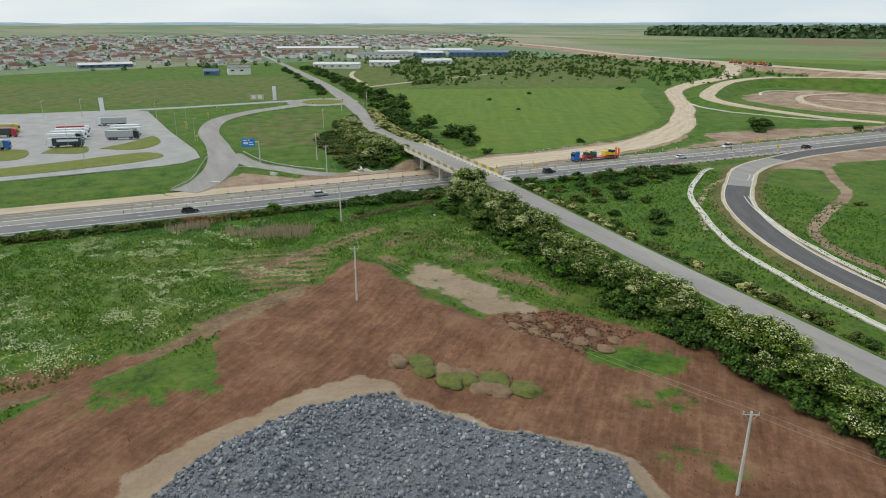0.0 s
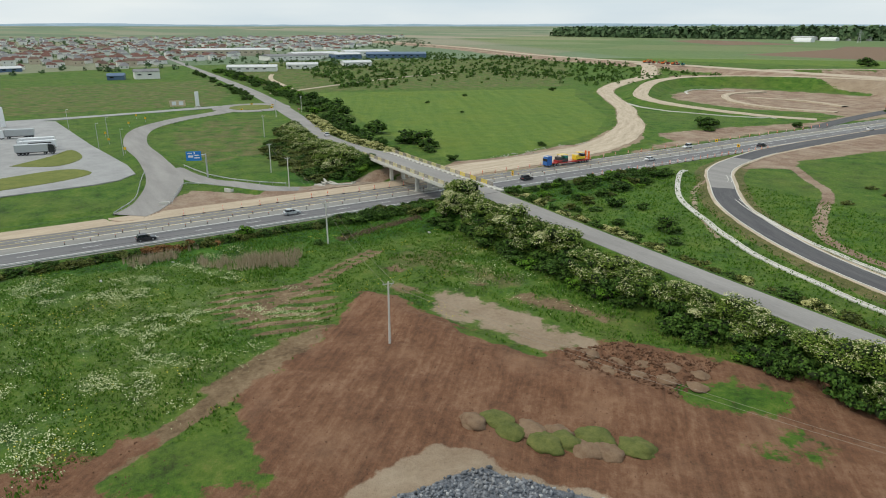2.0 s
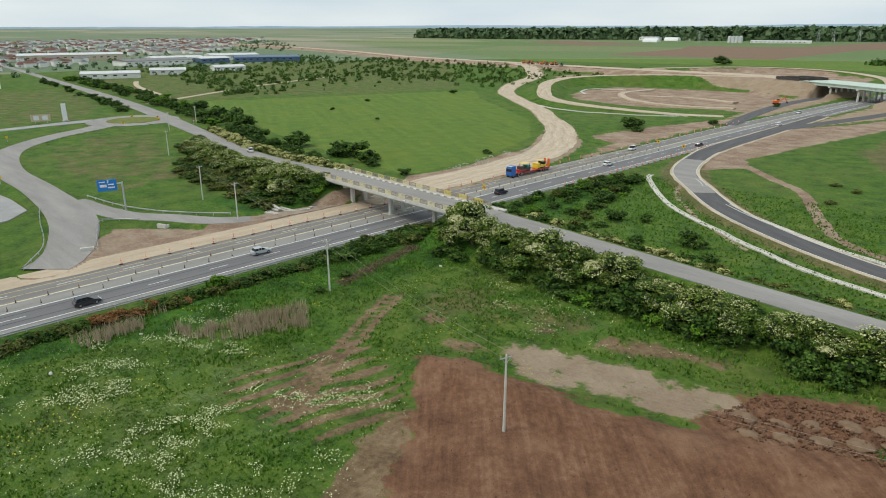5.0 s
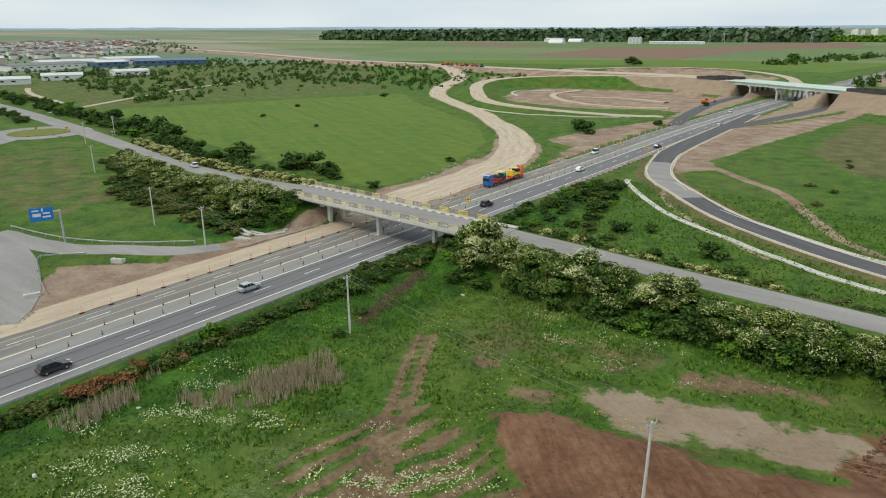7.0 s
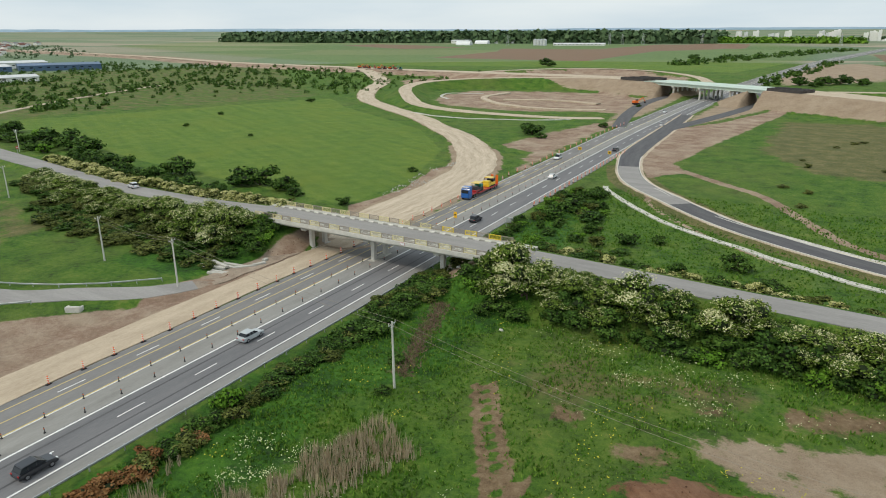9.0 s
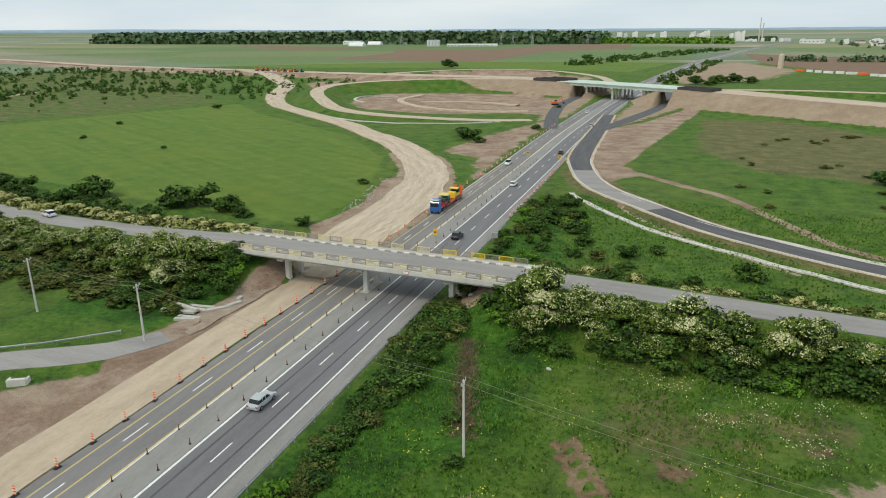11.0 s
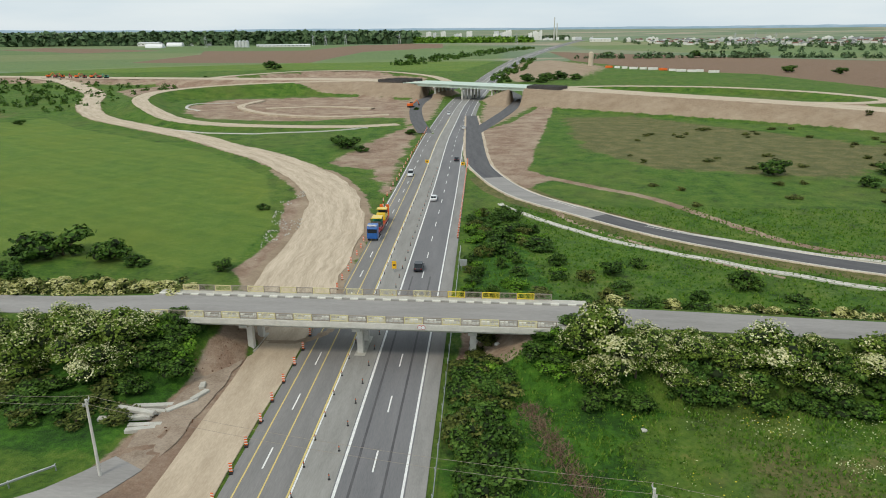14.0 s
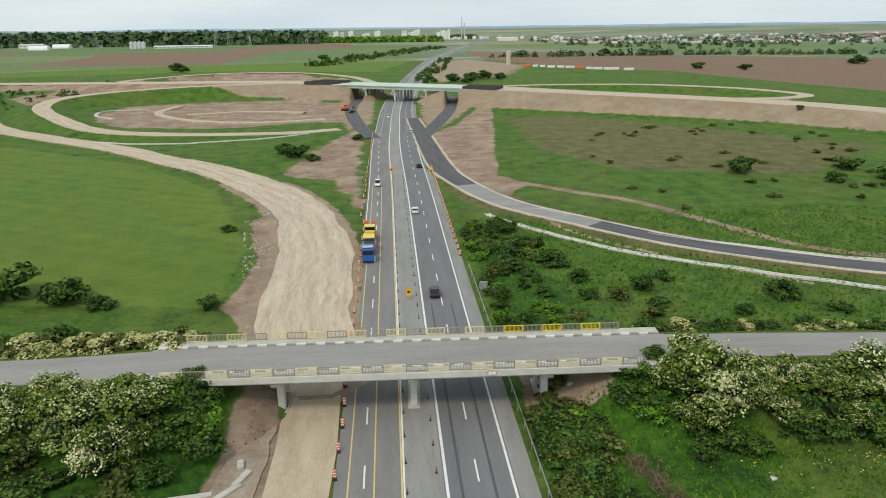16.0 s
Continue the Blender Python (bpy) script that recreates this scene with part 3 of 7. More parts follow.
def ground_material():
    m, n, l, b = shader("ground", 0.95)
    p = world_pos(n)

    def mask(name, edge=0.35, scale=0.7):
        a = n.new("ShaderNodeAttribute")
        a.attribute_name = name
        t = noise_node(n, l, scale, 6, 0.7, p)
        v = maths(n, l, "ADD", a.outputs["Fac"], maths(n, l, "MULTIPLY_ADD", t, edge * 2, -edge))
        r = n.new("ShaderNodeMapRange")
        r.interpolation_type = "SMOOTHSTEP"
        r.inputs["From Min"].default_value, r.inputs["From Max"].default_value = 0.42, 0.58
        l.new(v, r.inputs["Value"])
        return r.outputs[0]

    big, mid, fine, tiny = (noise_node(n, l, s, 5, 0.65, p) for s in (0.03, 0.16, 1.1, 5.0))
    turf = maths(n, l, "ADD", maths(n, l, "MULTIPLY", mid, 0.45), maths(n, l, "ADD", maths(n, l, "MULTIPLY", fine, 0.35), maths(n, l, "MULTIPLY", tiny, 0.2)))
    meadow = ramp(n, l, turf, [(0.37, (0.012, 0.034, 0.004)), (0.46, (0.044, 0.112, 0.008)), (0.55, (0.086, 0.165, 0.015)), (0.66, (0.19, 0.205, 0.05))])
    meadow = mix(n, l, maths(n, l, "MULTIPLY_ADD", big, 2.2, -0.95, clamp=True), meadow, mix(n, l, 0.5, meadow, (0.19, 0.17, 0.055)))
    rich = ramp(n, l, turf, [(0.36, (0.007, 0.022, 0.003)), (0.47, (0.026, 0.085, 0.006)), (0.56, (0.055, 0.150, 0.010)), (0.68, (0.11, 0.21, 0.022))])
    meadow = mix(n, l, mask("lush", 0.5, 0.25), meadow, rich)
    rows = noise_node(n, l, 0.25, 3, 0.5, stretched(n, l, p, 0.06, 1.0, 1.0, radians(152)))
    green = ramp(n, l, maths(n, l, "ADD", maths(n, l, "MULTIPLY", rows, 0.22), maths(n, l, "MULTIPLY", turf, 0.78)), [(0.36, (0.050, 0.118, 0.013)), (0.5, (0.102, 0.178, 0.022)), (0.64, (0.170, 0.236, 0.038))])
    green = mix(n, l, maths(n, l, "MULTIPLY_ADD", big, 3.0, -1.3, clamp=True), green, mix(n, l, 0.6, green, (0.16, 0.20, 0.022)))
    col = mix(n, l, mask("crop", 0.12, 0.4), meadow, green)
    strawy = ramp(n, l, turf, [(0.38, (0.065, 0.082, 0.022)), (0.5, (0.125, 0.125, 0.042)), (0.65, (0.24, 0.195, 0.085))])
    col = mix(n, l, mask("dry", 0.45, 0.12), col, strawy)
    tilled = ramp(n, l, turf, [(0.3, (0.15, 0.095, 0.06)), (0.7, (0.26, 0.175, 0.115))])
    col = mix(n, l, mask("plough", 0.1, 0.2), col, tilled)
    # far field parcels; their dulled greens also hold distance haze in the colour
    cells = n.new("ShaderNodeTexVoronoi")
    cells.inputs["Scale"].default_value = 0.0052
    l.new(stretched(n, l, p, 0.45, 1.0, 0.0, radians(20)), cells.inputs["Vector"])
    hue = n.new("ShaderNodeSeparateColor")
    l.new(cells.outputs["Color"], hue.inputs[0])
    hazy_lots = ramp(n, l, hue.outputs[0], [(0.0, (0.13, 0.19, 0.105)), (0.3, (0.175, 0.235, 0.13)), (0.55, (0.25, 0.25, 0.16)), (0.75, (0.15, 0.21, 0.12)), (1.0, (0.36, 0.31, 0.23))])
    hazy_lots = mix(n, l, 0.35, hazy_lots, mix(n, l, 1.0, hazy_lots, ramp(n, l, mid, [(0.3, (0.5, 0.5, 0.5)), (0.7, (1.2, 1.2, 1.2))]), "MULTIPLY"))
    # sown far fields take half of that hazed tone
    sown = n.new("ShaderNodeAttribute")
    sown.attribute_name = "crop"
    col = mix(n, l, maths(n, l, "MULTIPLY", mask("parcels", 0.05, 0.05), maths(n, l, "MULTIPLY_ADD", sown.outputs["Fac"], -0.5, 1.0)), col, hazy_lots)
    # flowering weeds in patches
    patch = maths(n, l, "MULTIPLY", maths(n, l, "MULTIPLY_ADD", noise_node(n, l, 0.22, 4, 0.6, p), 5.0, -2.35, clamp=True), maths(n, l, "MULTIPLY_ADD", noise_node(n, l, 2.6, 3, 0.8, p), 6.0, -2.7, clamp=True))
    for nm, c in (("flowers", (0.50, 0.54, 0.34)), ("yellow", (0.42, 0.38, 0.03))):
        a = n.new("ShaderNodeAttribute")
        a.attribute_name = nm
        col = mix(n, l, maths(n, l, "MULTIPLY", a.outputs["Fac"], maths(n, l, "MULTIPLY", patch, 0.25)), col, c)
    thatch = ramp(n, l, turf, [(0.36, (0.085, 0.056, 0.028)), (0.5, (0.20, 0.135, 0.075)), (0.66, (0.34, 0.26, 0.16))])
    col = mix(n, l, mask("worn", 0.35, 0.6), col, thatch)
    brown = ramp(n, l, turf, [(0.3, (0.15, 0.095, 0.065)), (0.5, (0.27, 0.18, 0.125)), (0.7, (0.42, 0.33, 0.25))])
    blot = noise_node(n, l, 0.07, 7, 0.72, p)
    brown = mix(n, l, maths(n, l, "MULTIPLY_ADD", blot, 4.0, -1.75, clamp=True), brown, ramp(n, l, turf, [(0.3, (0.33, 0.25, 0.175)), (0.7, (0.52, 0.43, 0.32))]))
    col = mix(n, l, mask("earth", 0.5, 0.09), col, brown)
    ruts = noise_node(n, l, 1.3, 5, 0.65, stretched(n, l, p, 0.07, 1.0, 1.0, radians(135)))
    red = ramp(n, l, maths(n, l, "ADD", maths(n, l, "MULTIPLY", ruts, 0.28), maths(n, l, "MULTIPLY", turf, 0.72)), [(0.36, (0.075, 0.034, 0.018)), (0.5, (0.185, 0.090, 0.048)), (0.66, (0.32, 0.19, 0.115))])
    red = mix(n, l, maths(n, l, "MULTIPLY_ADD", noise_node(n, l, 0.09, 6, 0.7, p), 5.0, -2.5, clamp=True), red, mix(n, l, 0.6, red, (0.30, 0.175, 0.105)))
    col = mix(n, l, mask("soil", 0.75, 0.3), col, red)
    beige = ramp(n, l, turf, [(0.3, (0.27, 0.20, 0.135)), (0.7, (0.50, 0.41, 0.30))])
    beige = mix(n, l, maths(n, l, "MULTIPLY_ADD", blot, 3.0, -1.2, clamp=True), ramp(n, l, turf, [(0.3, (0.22, 0.155, 0.10)), (0.7, (0.38, 0.29, 0.20))]), beige)
    col = mix(n, l, mask("sand", 0.6, 0.22), col, beige)
    grey = ramp(n, l, noise_node(n, l, 3.0, 4, 0.8, p), [(0.3, (0.06, 0.065, 0.075)), (0.7, (0.26, 0.28, 0.31))])
    col = mix(n, l, mask("gravel", 0.2, 1.0), col, grey)
    l.new(col, b.inputs["Base Color"])
    bump(n, l, b, maths(n, l, "ADD", fine, maths(n, l, "MULTIPLY", tiny, 0.6)), 0.9, 0.45)
    return m


me.materials.append(ground_material())
tagged(new("ground", me), "meadows, crop fields and bare red soil round a road works", "ground", kind="structure")

# ---- distance ----
def backdrop():
    """A far ring of low hills on the horizon, its haze painted as glowing colour."""
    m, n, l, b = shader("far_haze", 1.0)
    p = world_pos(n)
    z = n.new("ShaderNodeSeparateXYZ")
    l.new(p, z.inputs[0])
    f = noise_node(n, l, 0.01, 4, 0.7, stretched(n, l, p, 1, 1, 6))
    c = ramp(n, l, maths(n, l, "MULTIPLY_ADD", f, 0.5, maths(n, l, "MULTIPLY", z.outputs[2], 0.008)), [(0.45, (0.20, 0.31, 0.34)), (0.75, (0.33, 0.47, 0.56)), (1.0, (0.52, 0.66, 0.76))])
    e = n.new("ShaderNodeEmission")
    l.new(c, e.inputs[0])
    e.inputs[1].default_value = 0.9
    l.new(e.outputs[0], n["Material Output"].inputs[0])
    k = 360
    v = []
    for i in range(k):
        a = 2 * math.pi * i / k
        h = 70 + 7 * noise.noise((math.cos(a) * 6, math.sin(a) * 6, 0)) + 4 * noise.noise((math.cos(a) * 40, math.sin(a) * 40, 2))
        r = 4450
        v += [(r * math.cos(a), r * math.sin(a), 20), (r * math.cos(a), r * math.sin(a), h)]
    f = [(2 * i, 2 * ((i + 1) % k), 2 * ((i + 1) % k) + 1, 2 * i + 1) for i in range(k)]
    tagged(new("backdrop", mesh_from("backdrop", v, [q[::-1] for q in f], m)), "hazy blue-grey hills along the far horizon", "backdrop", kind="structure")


backdrop()

# ---- roads ----
def along(x_off, line=HIGHWAY, lo=-1e9, hi=1e9, step=None, lift=0.0):
    """The line moved sideways (to the right of its way), between two values of y."""
    nrm = sides(line)
    q = line.copy()
    q[:, :2] += nrm * x_off
    q[:, 2] += lift
    return q[(q[:, 1] >= lo) & (q[:, 1] <= hi)]


highway = strip("road", along(0), 10.0, 11.5, M["shoulder"], 0.0, "pale worn asphalt shoulders under a divided highway", thick=0.4)
for nm, a, b, mat, lab in (("left_carriageway", -10.3, -2.6, "asphalt_grey", "worn grey asphalt carriageway with yellow lines"), ("right_carriageway", 1.5, 9.3, "asphalt_dark", "dark asphalt carriageway with white lines"), ("median", -2.6, 1.5, "median", "pale gravel central reserve")):
    strip(nm, along((a + b) / 2), (b - a) / 2, (b - a) / 2, M[mat], 0.02 if nm != "median" else 0.03, lab, parent=highway, thick=0.05)


def line_marks(name, off, mat, width, lo, hi, dash=0, gap=0, label=""):
    """Painted lines as thin ribbons on the carriageway; dashes are joined into one part."""
    ln = along(off, lo=lo, hi=hi)
    fine = curve_points(ln[:, :3], 3.0)
    if not dash:
        return strip(name, fine, width / 2, width / 2, M[mat], 0.035, label, parent=highway, thick=0.01)
    s = np.concatenate([[0], np.cumsum(np.linalg.norm(np.diff(fine[:, :2], axis=0), axis=1))])
    bm = bmesh.new()
    at = 0.0
    while at + dash < s[-1]:
        a, b = (np.array([np.interp(u, s, fine[:, i]) for i in range(3)]) for u in (at, at + dash))
        d = (b - a)[:2] / np.linalg.norm((b - a)[:2])
        w = np.array([d[1], -d[0]]) * width / 2
        bm.faces.new([bm.verts.new((q[0] + sg * w[0], q[1] + sg * w[1], q[2] + 0.036)) for q, sg in ((a, 1), (b, 1), (b, -1), (a, -1))])
        at += dash + gap
    return part(name, bm, M[mat], highway, label)


line_marks("edge_line", 1.8, "white_paint", 0.32, -400, 1500, label="white edge line")
line_marks("edge_line", 9.0, "white_paint", 0.28, -400, 1500, label="white edge line")
line_marks("lane_line", 5.3, "white_paint", 0.2, -400, 1200, 4, 8.2, "white dashed lane line")
line_marks("edge_line", -8.8, "yellow_paint", 0.16, -120, 140, label="yellow temporary line")
line_marks("edge_line", -6.0, "yellow_paint", 0.16, -120, 140, label="yellow temporary line")
line_marks("edge_line", -3.0, "yellow_paint", 0.2, -120, 300, label="yellow temporary line")
line_marks("edge_line", -2.75, "white_paint", 0.2, -400, 1500, label="white edge line")
line_marks("lane_line", -7.1, "white_paint", 0.2, -400, 1200, 4, 8.2, "white dashed lane line")
line_marks("edge_line", -9.9, "white_paint", 0.2, 20, 1500, label="white edge line")

strip("sand_track", along(-14.3, lo=-330, hi=24), 3.6, 3.7, M["pale_sand"], 0.03, "pale compacted sand strip prepared beside the highway", "track", wobble=0.5, thick=0.2)
side_e = strip("side_road", SIDE_E, SIDE_E[:, 3], SIDE_E[:, 3], M["asphalt_side"], 0.0, "worn pale asphalt side road on an embankment", "road")
side_w = strip("side_road", SIDE_W, SIDE_W[:, 3], SIDE_W[:, 3], M["asphalt_side"], 0.0, "worn pale asphalt side road leading to the town", "road")
strip("haul_road", HAUL, HAUL[:, 3], HAUL[:, 3], M["haul_sand"], 0.02, "pale dusty haul road across the works", "track", wobble=1.2)
strip("slip_road", SLIP, SLIP[:, 3], SLIP[:, 3], M["asphalt_side"], 0.0, "pale asphalt slip road curving to a roundabout", "road")
strip("slip_road", BRANCH, BRANCH[:, 3], BRANCH[:, 3], M["asphalt_side"], -0.01, "narrow dusty asphalt branch road", "road", wobble=0.4)
DIRT_TRACK = curve_points([(-33, -36, 0.12, 2), (-28.5, -27, 0.1, 2.6), (-27, -12, 0.1, 2.4), (-26.5, 8, 0.1, 2.4), (-27, 24, 0.15, 2.4)], 2)
strip("dirt_track", DIRT_TRACK, DIRT_TRACK[:, 3], DIRT_TRACK[:, 3], M["mud"], -0.04, "rutted dusty dirt track beside the works", "track", wobble=1.6, thick=0.3)
strip("service_road", LOTROAD, LOTROAD[:, 3], LOTROAD[:, 3], M["lot_paving"], 0.0, "pale paved service road", "road")
strip("ramp", RAMP, RAMP[:, 3] + 1.2, RAMP[:, 3] + 1.0, M["haul_sand"], -0.03, "sandy verges of a new ramp", "road", wobble=0.4)
strip("ramp", RAMP, RAMP[:, 3], RAMP[:, 3], M["asphalt_new"], 0.02, "fresh black asphalt ramp curving off the highway", "road")
DUSTY = RAMP[(RAMP[:, 1] > 76) & (RAMP[:, 1] < 128)]
strip("dusty_paving", DUSTY, DUSTY[:, 3] - 0.1, DUSTY[:, 3] - 0.1, M["asphalt_side"], 0.03, "dusty pale stretch of the new ramp", "road", wobble=0.2, thick=0.05)
for s_ in (-1, 1):
    edge = RAMP[RAMP[:, 1] < 150].copy()
    edge[:, :2] += sides(edge) * (s_ * (edge[:, 3] + 0.12))[:, None]
    strip("kerb", edge, 0.14, 0.14, M["concrete_pale"], 0.1, "pale concrete kerb of the new ramp", "kerb", thick=0.3)
for nm, ln in (("motorway", MOTORWAY_W), ("motorway", MOTORWAY_E)):
    strip(nm, ln, ln[:, 3] - 1, ln[:, 3] - 1, M["haul_sand"], 0.0, "unpaved pale motorway bed on an embankment", "road", wobble=0.8)
for ln in (LOOP, EAST_LOOP, NORTH_LOOP):
    strip("loop_ramp", ln, ln[:, 3], ln[:, 3], M["haul_sand"], 0.0, "unpaved sandy loop ramp under construction", "road", wobble=0.6)
for ln in (UNDER_W, UNDER_E):
    strip("side_lane", ln, ln[:, 3], ln[:, 3], M["asphalt_new"], 0.0, "dark new asphalt lane passing under the overbridge", "road")
ring = curve_points([(-249 + 18 * math.cos(a), 26 + 18 * math.sin(a), 0.3) for a in np.linspace(0, 2 * math.pi, 17)], 3)
strip("roundabout", ring, 5, 5, M["asphalt_side"], 0.01, "asphalt roundabout with a grass island", "road")

for off in (3.35, 6.9):
    strip("tyre_mark", along(off, lo=-95, hi=40)[::1], 0.16, 0.14, M["asphalt_new"], 0.028, "dark tyre mark", parent=highway, thick=0.01)
for pts in ([(-330, 66, 0.25), (-412, 196, 0.25), (-470, 330, 0.25), (-492, 450, 0.25), (-500, 560, 0.3)], [(-360, 92, 0.25), (-520, 130, 0.25), (-760, 250, 0.25)], [(-560, 240, 0.25), (-660, 420, 0.25), (-700, 560, 0.25)]):
    strip("farm_track", curve_points(pts, 8), 2.2, 2.2, M["haul_sand"], 0.1, "pale farm track across the scrubland", "track", wobble=0.6)
for pts in ([(-44, 300, 0.2), (-80, 296, -0.4), (-120, 312, -0.6), (-150, 350, -0.6), (-150, 395, -0.5)], [(-60, 340, -0.4), (-95, 352, -0.6), (-130, 340, -0.6)]):
    strip("dirt_track", curve_points(pts, 5), 2.5, 2.5, M["haul_sand"], 0.5, "pale dirt track in the earth pit", "track", wobble=0.9, thick=1.2)

# ---- road bridge ----
def road_bridge():
    a, b = Vector((-41, 3.5, 6.3)), Vector((27, 1.45, 6.3))
    d = (b - a).normalized()
    length = (b - a).length
    base = new("road_bridge")
    base.matrix_world = Matrix.Translation((a.x, a.y, 0)) @ Matrix.Rotation(math.atan2(d.y, d.x), 4, "Z")
    deck = bmesh.new()
    box(deck, length / 2, 0, 6.0, length, 10.5, 0.5)
    part("deck", deck, M["concrete"], base)
    top = bmesh.new()
    box(top, length / 2, 0, 6.28, length + 1, 6.9, 0.12)
    part("road_surface", top, M["asphalt_side"], base, "worn pale asphalt")
    for s in (-1, 1):
        bm = bmesh.new()
        box(bm, length / 2, s * 4.55, 6.36, length, 1.5, 0.24, bevel=0.03)
        part("footway", bm, M["concrete"], base)
        bm = bmesh.new()
        box(bm, length / 2, s * 5.33, 6.05, length, 0.16, 0.85, bevel=0.02)
        part("fascia", bm, M["concrete_pale"], base)
    for y in (-4.2, -1.4, 1.4, 4.2):
        bm = bmesh.new()
        box(bm, length / 2, y, 5.4, length - 3, 0.6, 0.75)
        part("girder", bm, M["concrete"], base)
    return base, length


bridge, bridge_len = road_bridge()

# ---- bridge details ----
tagged(bridge, "concrete road bridge with yellow railings crossing the highway", "bridge")
M["rail_yellow"] = plain("rail_yellow", (0.62, 0.55, 0.30), 0.6)
M["rail_bright"] = plain("rail_bright_yellow", (0.72, 0.55, 0.05), 0.5)
M["rail_grey"] = plain("rail_grey", (0.30, 0.26, 0.21), 0.7)
M["kerb_dark"] = plain("kerb_dark", (0.30, 0.29, 0.26), 0.8)
M["kerb_white"] = plain("kerb_white", (0.66, 0.65, 0.58), 0.8)
M["black"] = plain("black_rubber", (0.02, 0.02, 0.022), 0.8)
M["white"] = plain("white_enamel", (0.75, 0.76, 0.76), 0.4)
M["red"] = plain("red_enamel", (0.45, 0.03, 0.025), 0.4)
M["orange"] = plain("orange_plastic", (0.75, 0.14, 0.02), 0.5)
M["yellow"] = plain("yellow_board", (0.80, 0.45, 0.02), 0.5)
M["blue_sign"] = plain("blue_sign", (0.02, 0.20, 0.58), 0.35)
M["dark_steel"] = rough_mat("dark_steel", (0.03, 0.028, 0.028), (0.10, 0.09, 0.085), 0.6, 0.7, 4.0, 0.0)


def rail_panel(mat, name, length, height, bars):
    bm = bmesh.new()
    for x in (0.0, length):
        box(bm, x, 0, height / 2, 0.12, 0.12, height)
    for z in (0.12, height - 0.05):
        box(bm, length / 2, 0, z, length, 0.10, 0.10)
    fence = bmesh.new()
    for i in range(1, bars):
        box(fence, length * i / bars, 0, height / 2, 0.045, 0.045, height - 0.15)
    both = []
    for q, nm in ((bm, name), (fence, "bars")):
        me_ = bpy.data.meshes.new(nm)
        q.to_mesh(me_)
        q.free()
        me_.materials.append(mat)
        both.append(me_)
    return both


def bridge_details():
    yellow, grey, bright = (rail_panel(M[k], "rail_panel", 2.55, 1.05, 14) for k in ("rail_yellow", "rail_grey", "rail_bright"))
    n = int((bridge_len - 6) / 2.7)
    for i in range(n):
        for s in (-1, 1):
            if s > 0 and i % 2 == 1:
                me_ = grey
            elif s > 0:
                me_ = bright if i > n * 0.68 else yellow
            else:
                me_ = yellow if i % 2 == 0 else grey
            ob = new("rail_panel", me_[0])
            ob.parent = bridge
            ob.location = (3.5 + i * 2.7, s * 5.15, 6.48)
            upright = new("bars", me_[1])
            upright.parent, upright["kind"] = ob, "stuff"
    white, dark = bmesh.new(), bmesh.new()
    box(white, 0, 0, 0, 1.25, 0.35, 0.3, bevel=0.02), box(dark, 0, 0, 0, 1.25, 0.33, 0.28, bevel=0.02)
    kinds = []
    for bm, k in ((white, "kerb_white"), (dark, "kerb_dark")):
        me_ = bpy.data.meshes.new("kerb_block")
        bm.to_mesh(me_)
        bm.free()
        me_.materials.append(M[k])
        kinds.append(me_)
    for i in range(int(bridge_len / 1.3)):
        for s in (-1, 1):
            ob = new("kerb_block", kinds[i % 2])
            ob.parent = bridge
            ob.location = (0.8 + i * 1.3, s * 3.62, 6.42)
    # piers: two columns each with a cross head
    for px in PIERS:
        for y in (-1.9, 2.3):
            bm = bmesh.new()
            box(bm, px, y, 2.2, 0.9, 1.0, 5.1, bevel=0.06)
            part("column", bm, M["concrete_pale"], bridge)
        bm = bmesh.new()
        box(bm, px, 0.2, 4.85, 1.3, 9.6, 0.5, bevel=0.05)
        part("cross_head", bm, M["concrete"], bridge)
        bm = bmesh.new()
        box(bm, px, 0.2, 0.0, 1.6, 6.6, 0.35, bevel=0.05)
        part("footing", bm, M["concrete"], bridge)
    # abutments with sloped aprons of paving
    for x, s in ((1.5, 1), (bridge_len - 1.5, -1)):
        bm = bmesh.new()
        box(bm, x, 0, 4.4, 1.6, 8.4, 2.4)
        part("abutment", bm, M["concrete"], bridge)
        bm = bmesh.new()
        v = [bm.verts.new(q) for q in ((x + s * 0.6, -4.6, 5.0), (x + s * 0.6, 4.6, 5.0), (x + s * 9.6, 4.9, -0.2), (x + s * 9.6, -4.9, -0.2))]
        v2 = [bm.verts.new(q.co + Vector((0, 0, -0.5))) for q in v]
        bm.faces.new(v), bm.faces.new(v2[::-1])
        for i in range(4):
            bm.faces.new((v[i], v2[i], v2[(i + 1) % 4], v[(i + 1) % 4]))
        bmesh.ops.recalc_face_normals(bm, faces=bm.faces)
        part("apron", bm, M["apron"], bridge, "dusty paved slope under the deck")
    # small round limit signs on the fascia
    bm = bmesh.new()
    for dx in (0, 0.5):
        tube(bm, (43.5 + dx, -5.46, 6.1), (43.5 + dx, -5.5, 6.1), 0.27, seg=14)
    part("limit_sign", bm, M["white"], bridge, "white round limit sign with red rim")
    bm = bmesh.new()
    for dx in (0, 0.5):
        tube(bm, (43.5 + dx, -5.42, 6.1), (43.5 + dx, -5.46, 6.1), 0.33, seg=14)
    part("sign_rim", bm, M["red"], bridge)


M["apron"] = rough_mat("apron", (0.20, 0.17, 0.135), (0.38, 0.33, 0.27), 0.5, 0.95, 5.0, 0.3)
PIERS = (17.0, 34.0, 51.0)
bridge_details()


